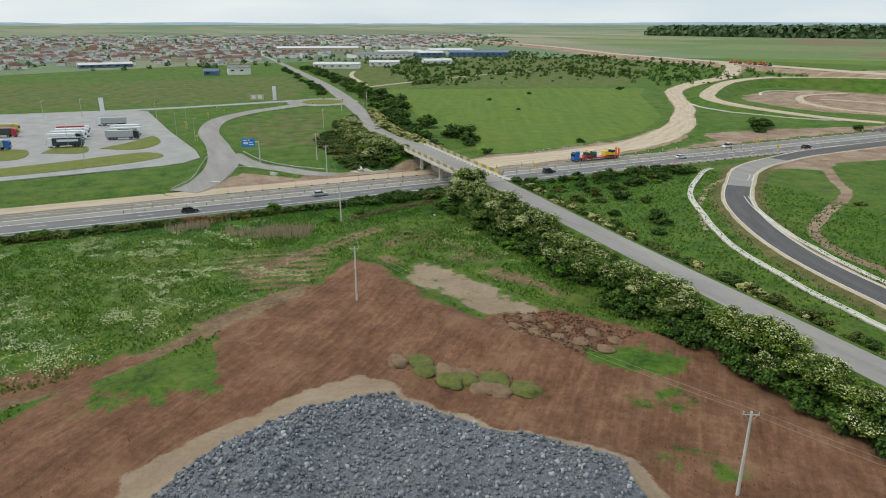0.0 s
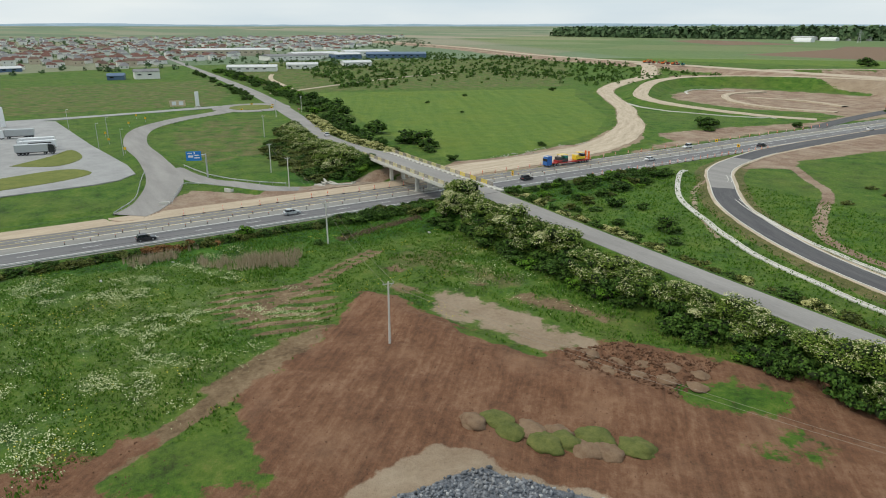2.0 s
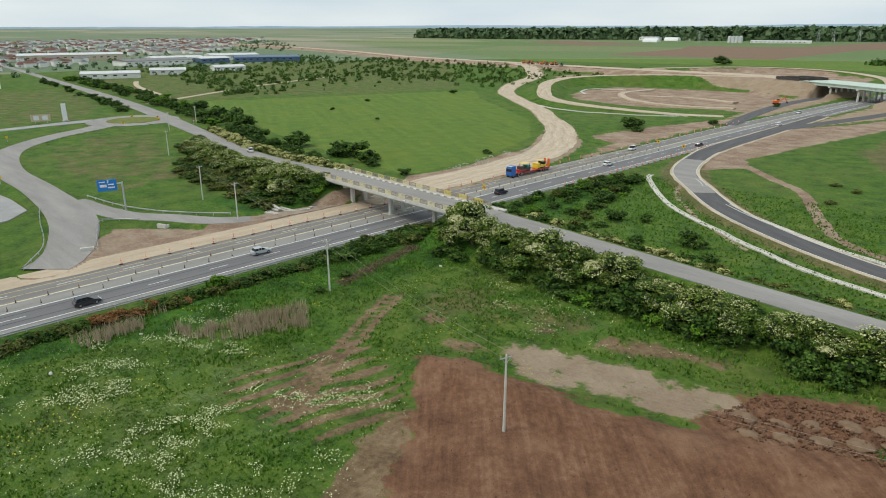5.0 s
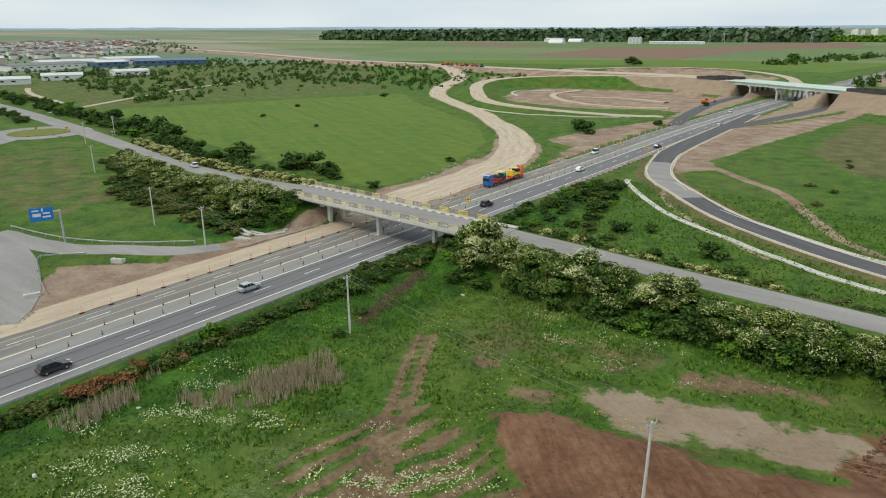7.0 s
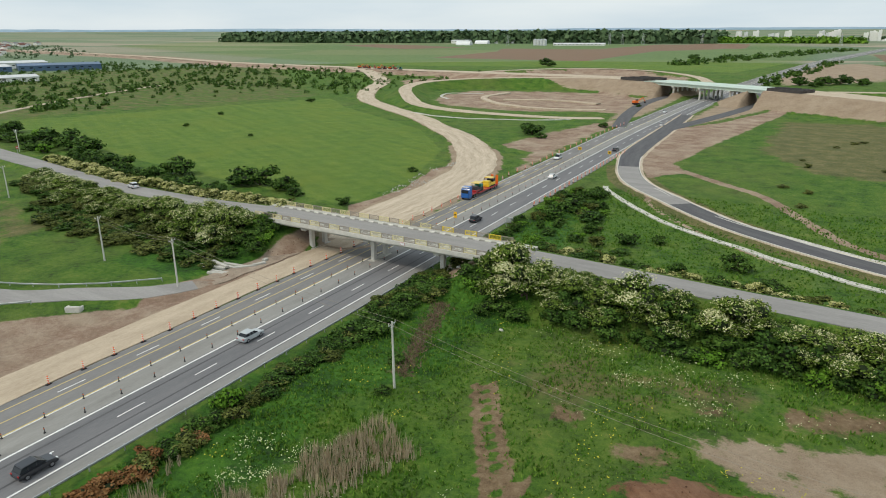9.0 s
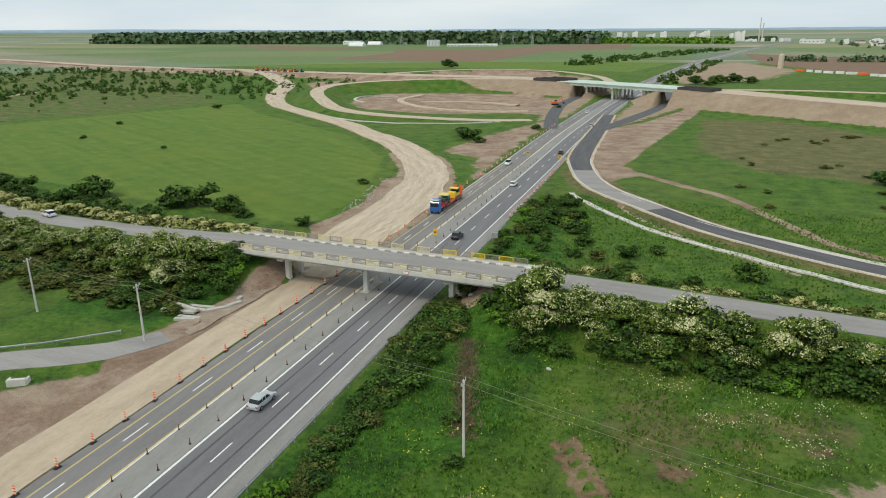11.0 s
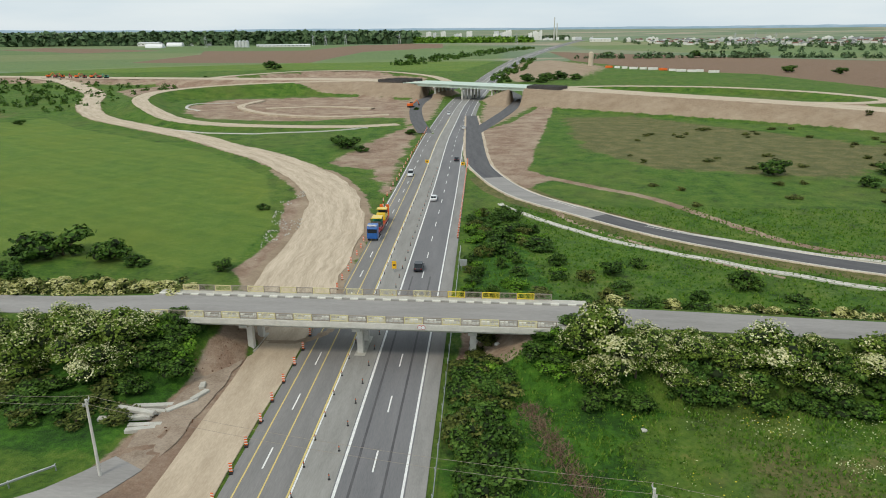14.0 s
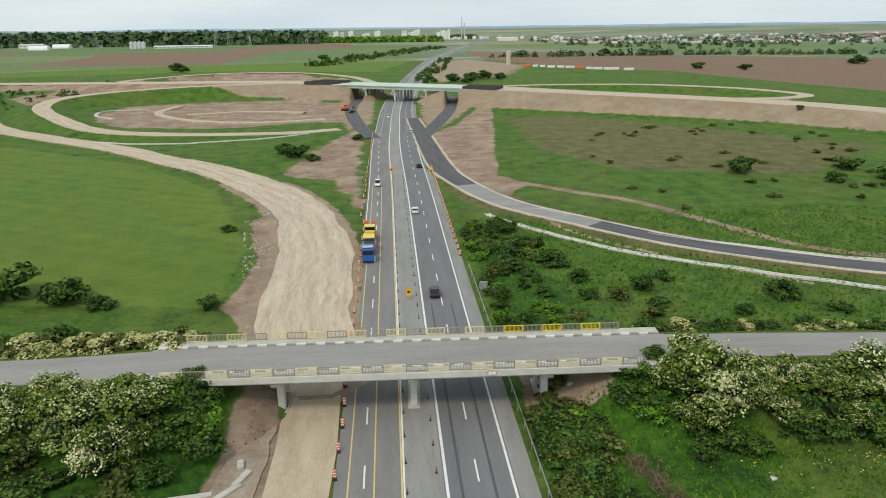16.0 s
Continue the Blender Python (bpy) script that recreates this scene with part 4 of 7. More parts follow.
# ---- overbridge of the new motorway ----
def overbridge():
    a, b = Vector((-42.5, 433, 0)), Vector((45.5, 380, 0))
    d = (b - a).normalized()
    length = (b - a).length
    base = new("overbridge")
    base.matrix_world = Matrix.Translation(a) @ Matrix.Rotation(math.atan2(d.y, d.x), 4, "Z")
    tagged(base, "unfinished motorway overbridge with a pale green steel deck", "bridge")
    M["pale_green"] = rough_mat("pale_green_steel", (0.42, 0.52, 0.45), (0.58, 0.66, 0.58), 0.2, 0.6, 2.0, 0.0)
    for s in (-1, 1):
        bm = bmesh.new()
        box(bm, length / 2, s * 7.2, 9.9, length, 13.6, 0.4)
        part("deck", bm, M["pale_green"], base, "pale green deck plates")
        for y in (-5.5, 0, 5.5):
            bm = bmesh.new()
            box(bm, length / 2, s * 7.2 + y, 8.9, length, 1.4, 1.6)
            part("girder", bm, M["pale_green"], base)
        bm = bmesh.new()
        box(bm, length / 2, s * 13.9, 10.0, length, 0.2, 0.7)
        part("edge_beam", bm, M["pale_green"], base)
        for x in (length * 0.27, length * 0.5, length * 0.74):
            for y in (-4.5, 0, 4.5):
                bm = bmesh.new()
                tube(bm, (x, s * 7.2 + y, -0.3), (x, s * 7.2 + y, 7.6), 0.75, seg=12)
                part("column", bm, M["concrete_pale"], base)
            bm = bmesh.new()
            box(bm, x, s * 7.2, 7.6, 2.0, 12.5, 1.0, bevel=0.08)
            part("pier_cap", bm, M["concrete_pale"], base)
    for x in (0.5, length - 0.5):
        bm = bmesh.new()
        box(bm, x, 0, 5.0, 2.0, 29, 9.4)
        part("abutment", bm, M["concrete"], base)
    # stacked dark formwork beams on the approaches
    proto = None
    for (u, v, tall) in ((-13, -11, 1), (-13, -2, 1), (-12, 8, 1), (length + 13, -11, 1), (length + 12, -2, 1)):
        if proto is None:
            proto = new("beam_stack")
            tagged(proto, "stack of dark steel formwork beams on the motorway bed", "beams", "formwork stacks")
            for i in range(4):
                bm = bmesh.new()
                box(bm, 0, (i - 1.5) * 1.6, 0.9, 24, 0.5, 1.8, bevel=0.03)
                part("beam", bm, M["dark_steel"], proto)
            for i in range(9):
                bm = bmesh.new()
                box(bm, -11 + i * 2.75, 0, 1.9, 0.4, 6, 0.25)
                part("cross_bar", bm, M["dark_steel"], proto)
            proto.matrix_world = base.matrix_world @ pose(u, v, 9.9)
        else:
            copy_thing(proto, base.matrix_world @ pose(u, v, 9.9))


overbridge()


# ---- channels and kerbs ----
def channel(name, line, width, label):
    """A shallow concrete drain: floor and two lips."""
    z = np.array([ground_at(x, y) for x, y in line[:, :2]]) + 0.10
    q = np.column_stack([line[:, :2], z])
    ob = strip(name, q, width / 2, width / 2, M["concrete_pale"], 0.0, label, "drain", thick=0.5)
    for s in (-1, 1):
        lip = q.copy()
        lip[:, :2] += sides(q) * s * width / 2
        strip("lip", lip, 0.12, 0.12, M["concrete_pale"], 0.18, parent=ob, thick=0.5)


channel("drain", curve_points([(16, 93), (19, 86), (39, 61), (59, 46), (80, 33), (103, 25), (124, 20.5), (150, 15), (200, 8)], 3), 1.3, "pale concrete drain beside the new ramp")
channel("drain", curve_points([(29, 97), (34, 91.5), (45, 76), (63, 61), (83, 50), (112, 40.5), (150, 33)], 3), 1.1, "pale concrete drain inside the curve of the ramp")
channel("drain", curve_points([(-186, 262), (-150, 238), (-110, 226), (-70, 234), (-48, 248)], 5), 1.6, "pale concrete drain outside the loop ramp")
channel("drain", curve_points([(-170, 330), (-188, 352), (-190, 375), (-165, 380)], 5), 1.6, "pale concrete drain in the pit")


# ---- lorry park ----
def slab(name, poly, z, mat, label, category, thick=0.3):
    bm = bmesh.new()
    top = [bm.verts.new((x, y, z)) for x, y in poly]
    f = bm.faces.new(top)
    if f.normal.z < 0:
        f.normal_flip()
    r = bmesh.ops.extrude_face_region(bm, geom=[f])
    bmesh.ops.translate(bm, verts=[g for g in r["geom"] if isinstance(g, bmesh.types.BMVert)], vec=(0, 0, -thick))
    bmesh.ops.recalc_face_normals(bm, faces=bm.faces)
    bmesh.ops.triangulate(bm, faces=[q for q in bm.faces if len(q.verts) > 4])
    return tagged(part(name, bm, mat), label, category, kind="structure")


def rounded(poly, step=3):
    return [tuple(q[:2]) for q in curve_points([(*p, 0) for p in poly] + [(*poly[0], 0)], step)[:-1]]


slab("lorry_park", [(-252, -260), (-250, -90), (-240, -79), (-150, -72), (-95, -66), (-78, -66), (-70, -72), (-67, -80), (-62, -128), (-60, -260)], 0.32, M["lot_paving"], "pale grey paved lorry park", "car park")
M["turf"] = rough_mat("island_turf", (0.085, 0.115, 0.018), (0.20, 0.215, 0.05), 0.25, 0.95, 3.0, 0.4)
for poly in (((-112, -121), (-125, -116), (-122, -106), (-106, -106)), ((-114, -101), (-128, -88), (-140, -80), (-119, -78), (-106, -87)),
             ((-84, -132), (-90, -110), (-98, -86), (-88, -78), (-80, -84), (-74, -100), (-69, -130), (-68, -200), (-82, -200)), ((-101, -150), (-122, -145), (-124, -128), (-102, -127))):
    slab("traffic_island", rounded(poly), 0.42, M["turf"], "grassed island in the lorry park", "island", 0.3)
bm = bmesh.new()
bmesh.ops.create_cone(bm, cap_ends=True, segments=48, radius1=13.4, radius2=13, depth=0.3, matrix=Matrix.Translation((-249, 26, 0.36)))
tagged(part("traffic_island", bm, M["turf"]), "round grass island inside the roundabout", "island", kind="structure")


# ---- vehicles ----
def paint(name, color):
    if name not in M:
        M[name] = plain(name, color, 0.3, 0.0, 0.06)
        M[name].node_tree.nodes["Principled BSDF"].inputs["Coat Weight"].default_value = 0.5
    return M[name]


M["glass"] = plain("dark_glass", (0.02, 0.025, 0.03), 0.08)
M["lamp_red"] = plain("tail_lamp", (0.35, 0.01, 0.01), 0.3)
M["lamp_clear"] = plain("head_lamp", (0.7, 0.72, 0.72), 0.15)
M["rim"] = plain("wheel_rim", (0.35, 0.35, 0.36), 0.35, 0.7)


def profile(bm, pts, half, bevel=0.0):
    """A side outline (x along, z up) given a width."""
    left = [bm.verts.new((x, half, z)) for x, z in pts]
    right = [bm.verts.new((x, -half, z)) for x, z in pts]
    bm.faces.new(left), bm.faces.new(right[::-1])
    k = len(pts)
    for i in range(k):
        bm.faces.new((left[i], right[i], right[(i + 1) % k], left[(i + 1) % k]))
    bmesh.ops.recalc_face_normals(bm, faces=bm.faces)
    if bevel:
        bmesh.ops.bevel(bm, geom=list(bm.edges), offset=bevel, segments=2, affect="EDGES")
    return bm


def wheel(parent, x, y, r=0.32, w=0.22):
    bm = bmesh.new()
    tube(bm, (x, y - w / 2, r), (x, y + w / 2, r), r, seg=16)
    t = part("wheel", bm, M["black"], parent)
    bm = bmesh.new()
    s = 1 if y > 0 else -1
    tube(bm, (x, y + s * (w / 2 - 0.02), r), (x, y + s * (w / 2 + 0.02), r), r * 0.62, seg=12)
    part("rim", bm, M["rim"], t)


def car(name, color, label, m, tall=1.0, estate=False, category="car"):
    base = new("car")
    tagged(base, label, category, "traffic on the highway")
    body = profile(bmesh.new(), [(-2.15, 0.3), (-2.2, 0.75), (-2.05, 0.92), (-1.9, 0.95), (1.0, 0.95), (2.0, 0.78), (2.2, 0.55), (2.15, 0.28)], 0.88, 0.07)
    part("body", body, color, base)
    rear = -2.0 if estate else -1.75
    cab = profile(bmesh.new(), [(rear, 0.93), (rear + 0.35, 1.42 * tall), (0.15, 1.46 * tall), (1.05, 0.93)], 0.76, 0.05)
    part("window", cab, M["glass"], base, "dark tinted glass")
    roof = profile(bmesh.new(), [(rear + 0.3, 1.41 * tall), (rear + 0.42, 1.49 * tall), (0.1, 1.52 * tall), (0.3, 1.43 * tall)], 0.74, 0.03)
    part("roof", roof, color, base)
    for s in (-1, 1):
        for px in (rear + 0.95, -0.15):
            bm = bmesh.new()
            box(bm, px, s * 0.765, 1.2, 0.09, 0.03, 0.5)
            part("pillar", bm, color, base)
        bm = bmesh.new()
        box(bm, 2.1, s * 0.62, 0.66, 0.2, 0.36, 0.14, bevel=0.03)
        part("headlight", bm, M["lamp_clear"], base)
        bm = bmesh.new()
        box(bm, -2.14, s * 0.66, 0.78, 0.14, 0.3, 0.16, bevel=0.03)
        part("tail_light", bm, M["lamp_red"], base)
        bm = bmesh.new()
        box(bm, 0.75, s * 0.98, 1.0, 0.14, 0.2, 0.13, bevel=0.03)
        part("mirror", bm, color, base)
        for px in (-1.35, 1.35):
            wheel(base, px, s * 0.8)
    base.matrix_world = m
    return base


WHITE, SILVER, BLACK, BLUE = paint("car_white", (0.72, 0.73, 0.73)), paint("car_silver", (0.42, 0.45, 0.46)), paint("car_black", (0.02, 0.022, 0.028)), paint("car_blue", (0.02, 0.035, 0.075))
up, down = 90, -90
Z0 = 0.03
car("car", SILVER, "silver saloon car driving on the dark carriageway", pose(-2.4, -40, Z0, 0, 0, up))
car("car", BLACK, "black estate car driving on the dark carriageway", pose(1.1, -76, Z0, 0, 0, up), 1.05, True)
car("car", BLACK, "black off-road car on the dark carriageway", pose(-1.8, 38, Z0, 0, 0, up), 1.15, True)
car("car", WHITE, "white saloon car far along the highway", pose(-3.0, 97, Z0, 0, 0, up))
car("car", WHITE, "white van on the worn carriageway", pose(-13.4, 131, Z0, 0, 0, down), 1.25, True)
car("car", BLACK, "dark car on the highway near the ramp", pose(1.0, 159, Z0, 0, 0, up))
car("car", WHITE, "white car on the highway near the overbridge", pose(1.2, 245, Z0, 0, 0, up))
car("car", WHITE, "white car beyond the new ramp", pose(-9.5, 305, Z0, 0, 0, down))
car("car", BLUE, "dark blue car on the far highway", pose(3.5, 420, Z0, 0, 0, up))
car("car", WHITE, "white car on the far highway", pose(10, 520, Z0, 0, 0, up))
car("car", WHITE, "white hatchback on the side road", pose(-96, 10.0, 4.2, 0, 2, 162), 1.05, True)


def lorry(label, cab_color, box_color, m, stripe=None, curtain=False):
    base = new("lorry")
    tagged(base, label, "lorry", "parked lorries")
    cab = profile(bmesh.new(), [(5.6, 0.6), (5.6, 1.7), (5.45, 3.3), (5.1, 3.75), (3.6, 3.9), (3.55, 0.6)], 1.24, 0.08)
    part("cab", cab, cab_color, base)
    bm = bmesh.new()
    box(bm, 5.56, 0, 2.4, 0.12, 2.2, 1.0, pose(0, 0, 0, 0, 0, 0), 0.03)
    part("windscreen", bm, M["glass"], base)
    bm = bmesh.new()
    box(bm, -2.2, 0, 2.55, 11.2, 2.5, 2.8, bevel=0.05)
    body = part("trailer", bm, box_color, base)
    if stripe is not None:
        bm = bmesh.new()
        box(bm, -2.2, 0, 2.9, 8.0, 2.53, 0.9)
        part("stripe", bm, stripe, body)
    bm = bmesh.new()
    box(bm, -1.2, 0, 0.95, 12.6, 0.9, 0.3)
    part("chassis", bm, M["dark_steel"], base)
    for s in (-1, 1):
        for x in (4.7, 2.2, -4.0, -5.3, -6.6):
            wheel(base, x, s * 1.05, 0.5, 0.3)
        bm = bmesh.new()
        box(bm, 5.5, s * 0.95, 0.95, 0.15, 0.4, 0.22)
        part("headlight", bm, M["lamp_clear"], base)
    base.matrix_world = m
    return base


GREY_TARP, RED_CAB, NAVY, YELLOW_CAB, SKY_CAB, BLACK_TARP = paint("tarp_grey", (0.40, 0.42, 0.42)), paint("cab_red", (0.40, 0.03, 0.03)), paint("tarp_navy", (0.03, 0.05, 0.07)), paint("cab_yellow", (0.55, 0.40, 0.06)), paint("cab_blue", (0.03, 0.14, 0.42)), paint("tarp_black", (0.05, 0.045, 0.04))
ALONG = 78
for (x, y, lab, c, b, st, turn) in (
        (-124, -114, "white lorry with a dark navy tarpaulin trailer", WHITE, NAVY, M["white"], 258), (-136, -113, "dark lorry with a white box trailer", BLACK, WHITE, None, 78),
        (-144, -112, "white lorry with a white box trailer", WHITE, WHITE, None, 78), (-152, -111, "white lorry with a plain white trailer", WHITE, WHITE, None, 78), (-160, -111, "white lorry with a red curtain trailer", WHITE, RED_CAB, M["white"], 78),
        (-136, -91, "lorry with a grey tarpaulin trailer", BLACK, GREY_TARP, None, 78), (-146, -92, "white lorry with a long white trailer", WHITE, WHITE, M["dark_steel"], 258), (-155, -92, "white lorry with a pale trailer", WHITE, WHITE, None, 258), (-186, -98, "white lorry with a grey tarpaulin trailer", WHITE, GREY_TARP, None, 258),
        (-128, -138, "blue lorry with a grey trailer", SKY_CAB, GREY_TARP, None, 78), (-165, -140, "red lorry with a black tarpaulin trailer", RED_CAB, BLACK_TARP, None, 78), (-180, -141, "yellow lorry with a yellowish trailer", YELLOW_CAB, paint("tarp_straw", (0.5, 0.38, 0.16)), None, 78)):
    lorry(lab, c, b, pose(x, y, 0.32, 0, 0, turn), st)


def low_loader(m):
    """A blue tractor with a red low-bed trailer carrying road pavers."""
    base = new("low_loader")
    tagged(base, "blue lorry with a red low-bed trailer carrying road pavers", "lorry")
    blue, red, green, yel = paint("tractor_blue", (0.02, 0.12, 0.40)), paint("bed_red", (0.42, 0.03, 0.03)), paint("paver_green", (0.02, 0.22, 0.16)), paint("paver_yellow", (0.75, 0.52, 0.03))
    part("cab", profile(bmesh.new(), [(9.6, 0.6), (9.6, 1.7), (9.45, 3.1), (9.0, 3.7), (7.4, 3.8), (7.35, 0.6)], 1.24, 0.08), blue, base)
    bm = bmesh.new()
    box(bm, 9.56, 0, 2.45, 0.12, 2.2, 0.9)
    part("windscreen", bm, M["glass"], base)
    bm = bmesh.new()
    box(bm, 9.3, 0, 3.75, 0.4, 2.1, 0.25)
    part("light_bar", bm, M["lamp_clear"], base)
    bm = bmesh.new()
    box(bm, 4.8, 0, 1.2, 5.0, 2.3, 0.35, bevel=0.04), box(bm, -3.5, 0, 0.95, 13.5, 2.6, 0.4, bevel=0.04), box(bm, 3.6, 0, 1.7, 2.2, 2.4, 0.5, bevel=0.04)
    part("low_bed", bm, red, base, "red low bed")
    for px in (2.0, -6.3):
        bm = bmesh.new()
        box(bm, px, 0, 1.75, 4.6, 2.3, 1.1, bevel=0.1), box(bm, px + 1.6, 0, 2.6, 1.4, 2.2, 0.8, bevel=0.1)
        machine = part("paver", bm, M["dark_steel"] if px > 0 else yel, base, "road paver strapped to the bed" if px > 0 else "yellow road roller strapped to the bed")
        bm = bmesh.new()
        box(bm, px - 0.4, 0, 3.7, 3.2 if px > 0 else 2.0, 2.5, 0.18, bevel=0.05)
        part("canopy", bm, yel, machine)
        bm = bmesh.new()
        box(bm, px - 1.5, 0, 2.7, 1.5, 2.2, 0.9, bevel=0.12)
        part("hopper" if px > 0 else "cab", bm, green if px > 0 else M["glass"], machine)
        bm = bmesh.new()
        for ax in (-1.7, 0.9):
            for s in (-1, 1):
                tube(bm, (px + ax, s * 1.1, 2.2), (px + ax, s * 1.1, 3.65), 0.05)
        part("canopy_post", bm, M["dark_steel"], machine)
        for s in (-1, 1):
            bm = bmesh.new()
            box(bm, px, s * 1.0, 1.35, 4.2, 0.4, 0.45, bevel=0.15)
            part("crawler", bm, M["black"], machine)
    bm = bmesh.new()
    for s in (-1, 1):
        box(bm, -10.4, s * 0.8, 2.4, 0.25, 0.8, 2.8, bevel=0.03)
    box(bm, -10.4, 0, 1.6, 0.2, 2.4, 0.2)
    part("loading_ramp", bm, M["orange"], base, "raised orange loading ramps")
    for s in (-1, 1):
        for x in (8.6, 6.0, 4.7, -6.0, -7.3, -8.6, -9.8):
            wheel(base, x, s * 1.05, 0.5, 0.3)
    base.matrix_world = m


low_loader(pose(-14.4, 66, Z0, 0, 0, down))


# ---- plants ----
def flora(name, stops, rough=0.75, gloss=0.2):
    """Leaf colours vary from leaf to leaf and from plant to plant."""
    m, n, l, b = shader(name, rough)
    b.inputs["Specular IOR Level"].default_value = gloss
    g, o = n.new("ShaderNodeNewGeometry"), n.new("ShaderNodeObjectInfo")
    f = maths(n, l, "ADD", maths(n, l, "MULTIPLY", g.outputs["Random Per Island"], 0.7), maths(n, l, "MULTIPLY", o.outputs["Random"], 0.3))
    l.new(ramp(n, l, f, stops), b.inputs["Base Color"])
    return m


M["leaf"] = flora("acacia_leaf", [(0.0, (0.028, 0.062, 0.006)), (0.5, (0.095, 0.160, 0.018)), (1.0, (0.23, 0.30, 0.05))])
M["leaf_dark"] = flora("hedge_leaf", [(0.0, (0.014, 0.040, 0.005)), (0.5, (0.044, 0.100, 0.012)), (1.0, (0.105, 0.185, 0.028))])
M["leaf_bright"] = flora("spring_leaf", [(0.0, (0.045, 0.12, 0.008)), (0.5, (0.10, 0.22, 0.015)), (1.0, (0.20, 0.34, 0.035))])
M["leaf_olive"] = flora("olive_leaf", [(0.0, (0.030, 0.046, 0.007)), (0.5, (0.085, 0.110, 0.020)), (1.0, (0.19, 0.20, 0.05))])
M["leaf_brown"] = flora("rust_leaf", [(0.0, (0.12, 0.050, 0.015)), (0.5, (0.23, 0.105, 0.035)), (1.0, (0.32, 0.19, 0.08))])
M["blossom"] = flora("cream_blossom", [(0.0, (0.34, 0.37, 0.13)), (0.5, (0.54, 0.54, 0.27)), (1.0, (0.74, 0.73, 0.48))])
M["blossom_dull"] = flora("fading_blossom", [(0.0, (0.34, 0.35, 0.10)), (0.5, (0.52, 0.51, 0.20)), (1.0, (0.68, 0.65, 0.36))])
# far trees: distance haze put into the leaf colour as a paler green
M["leaf_hazy"] = flora("hazy_forest_leaf", [(0.0, (0.045, 0.085, 0.035)), (0.5, (0.080, 0.135, 0.058)), (1.0, (0.14, 0.20, 0.09))])
# near-black green: shade inside the crowns put into a colour
M["core"] = plain("crown_shade", (0.014, 0.024, 0.006), 1.0)
M["dead_twig"] = flora("dead_twig", [(0.0, (0.09, 0.06, 0.04)), (0.5, (0.19, 0.13, 0.085)), (1.0, (0.30, 0.22, 0.15))])
M["grass_blade"] = flora("grass_blade", [(0.0, (0.025, 0.08, 0.006)), (0.5, (0.075, 0.18, 0.014)), (0.85, (0.16, 0.26, 0.035)), (1.0, (0.30, 0.29, 0.10))])
M["reed"] = flora("dry_reed", [(0.0, (0.30, 0.23, 0.14)), (0.5, (0.46, 0.38, 0.26)), (1.0, (0.62, 0.54, 0.40))])
M["daisy"] = flora("white_weed_flower", [(0.0, (0.42, 0.48, 0.20)), (1.0, (0.74, 0.77, 0.50))])
M["yellow_flower"] = flora("yellow_weed_flower", [(0.0, (0.45, 0.40, 0.03)), (1.0, (0.65, 0.58, 0.08))])
rng = np.random.default_rng(7)


def fast_mesh(name, verts, faces, mat, smooth=False):
    """A mesh from arrays; all faces have the same number of corners."""
    me_ = bpy.data.meshes.new(name)
    verts, faces = np.asarray(verts, np.float32), np.asarray(faces, np.int32)
    me_.vertices.add(len(verts))
    me_.vertices.foreach_set("co", verts.ravel())
    me_.loops.add(faces.size)
    me_.loops.foreach_set("vertex_index", faces.ravel())
    me_.polygons.add(len(faces))
    me_.polygons.foreach_set("loop_start", np.arange(0, faces.size, faces.shape[1], dtype=np.int32))
    if smooth:
        me_.polygons.foreach_set("use_smooth", np.ones(len(faces), bool))
    me_.materials.append(mat)
    me_.update()
    return me_


def leaf_quads(centre, normal, size, aspect=0.7):
    """One small four-sided leaf at each centre, facing its normal with some scatter."""
    k = len(centre)
    nrm = normal + rng.normal(0, 0.55, (k, 3))
    nrm /= np.linalg.norm(nrm, axis=1)[:, None] + 1e-9
    t = np.cross(nrm, rng.normal(0, 1, (k, 3)))
    t /= np.linalg.norm(t, axis=1)[:, None] + 1e-9
    u = np.cross(nrm, t)
    s = size[:, None]
    v = np.stack([centre - t * s * 0.5, centre - u * s * 0.5 * aspect + nrm * s * 0.1, centre + t * s * 0.5, centre + u * s * 0.5 * aspect + nrm * s * 0.1], 1).reshape(-1, 3)
    return v, np.arange(k * 4).reshape(k, 4)


def ball(k):
    d = rng.normal(0, 1, (k, 3))
    return d / np.linalg.norm(d, axis=1)[:, None]


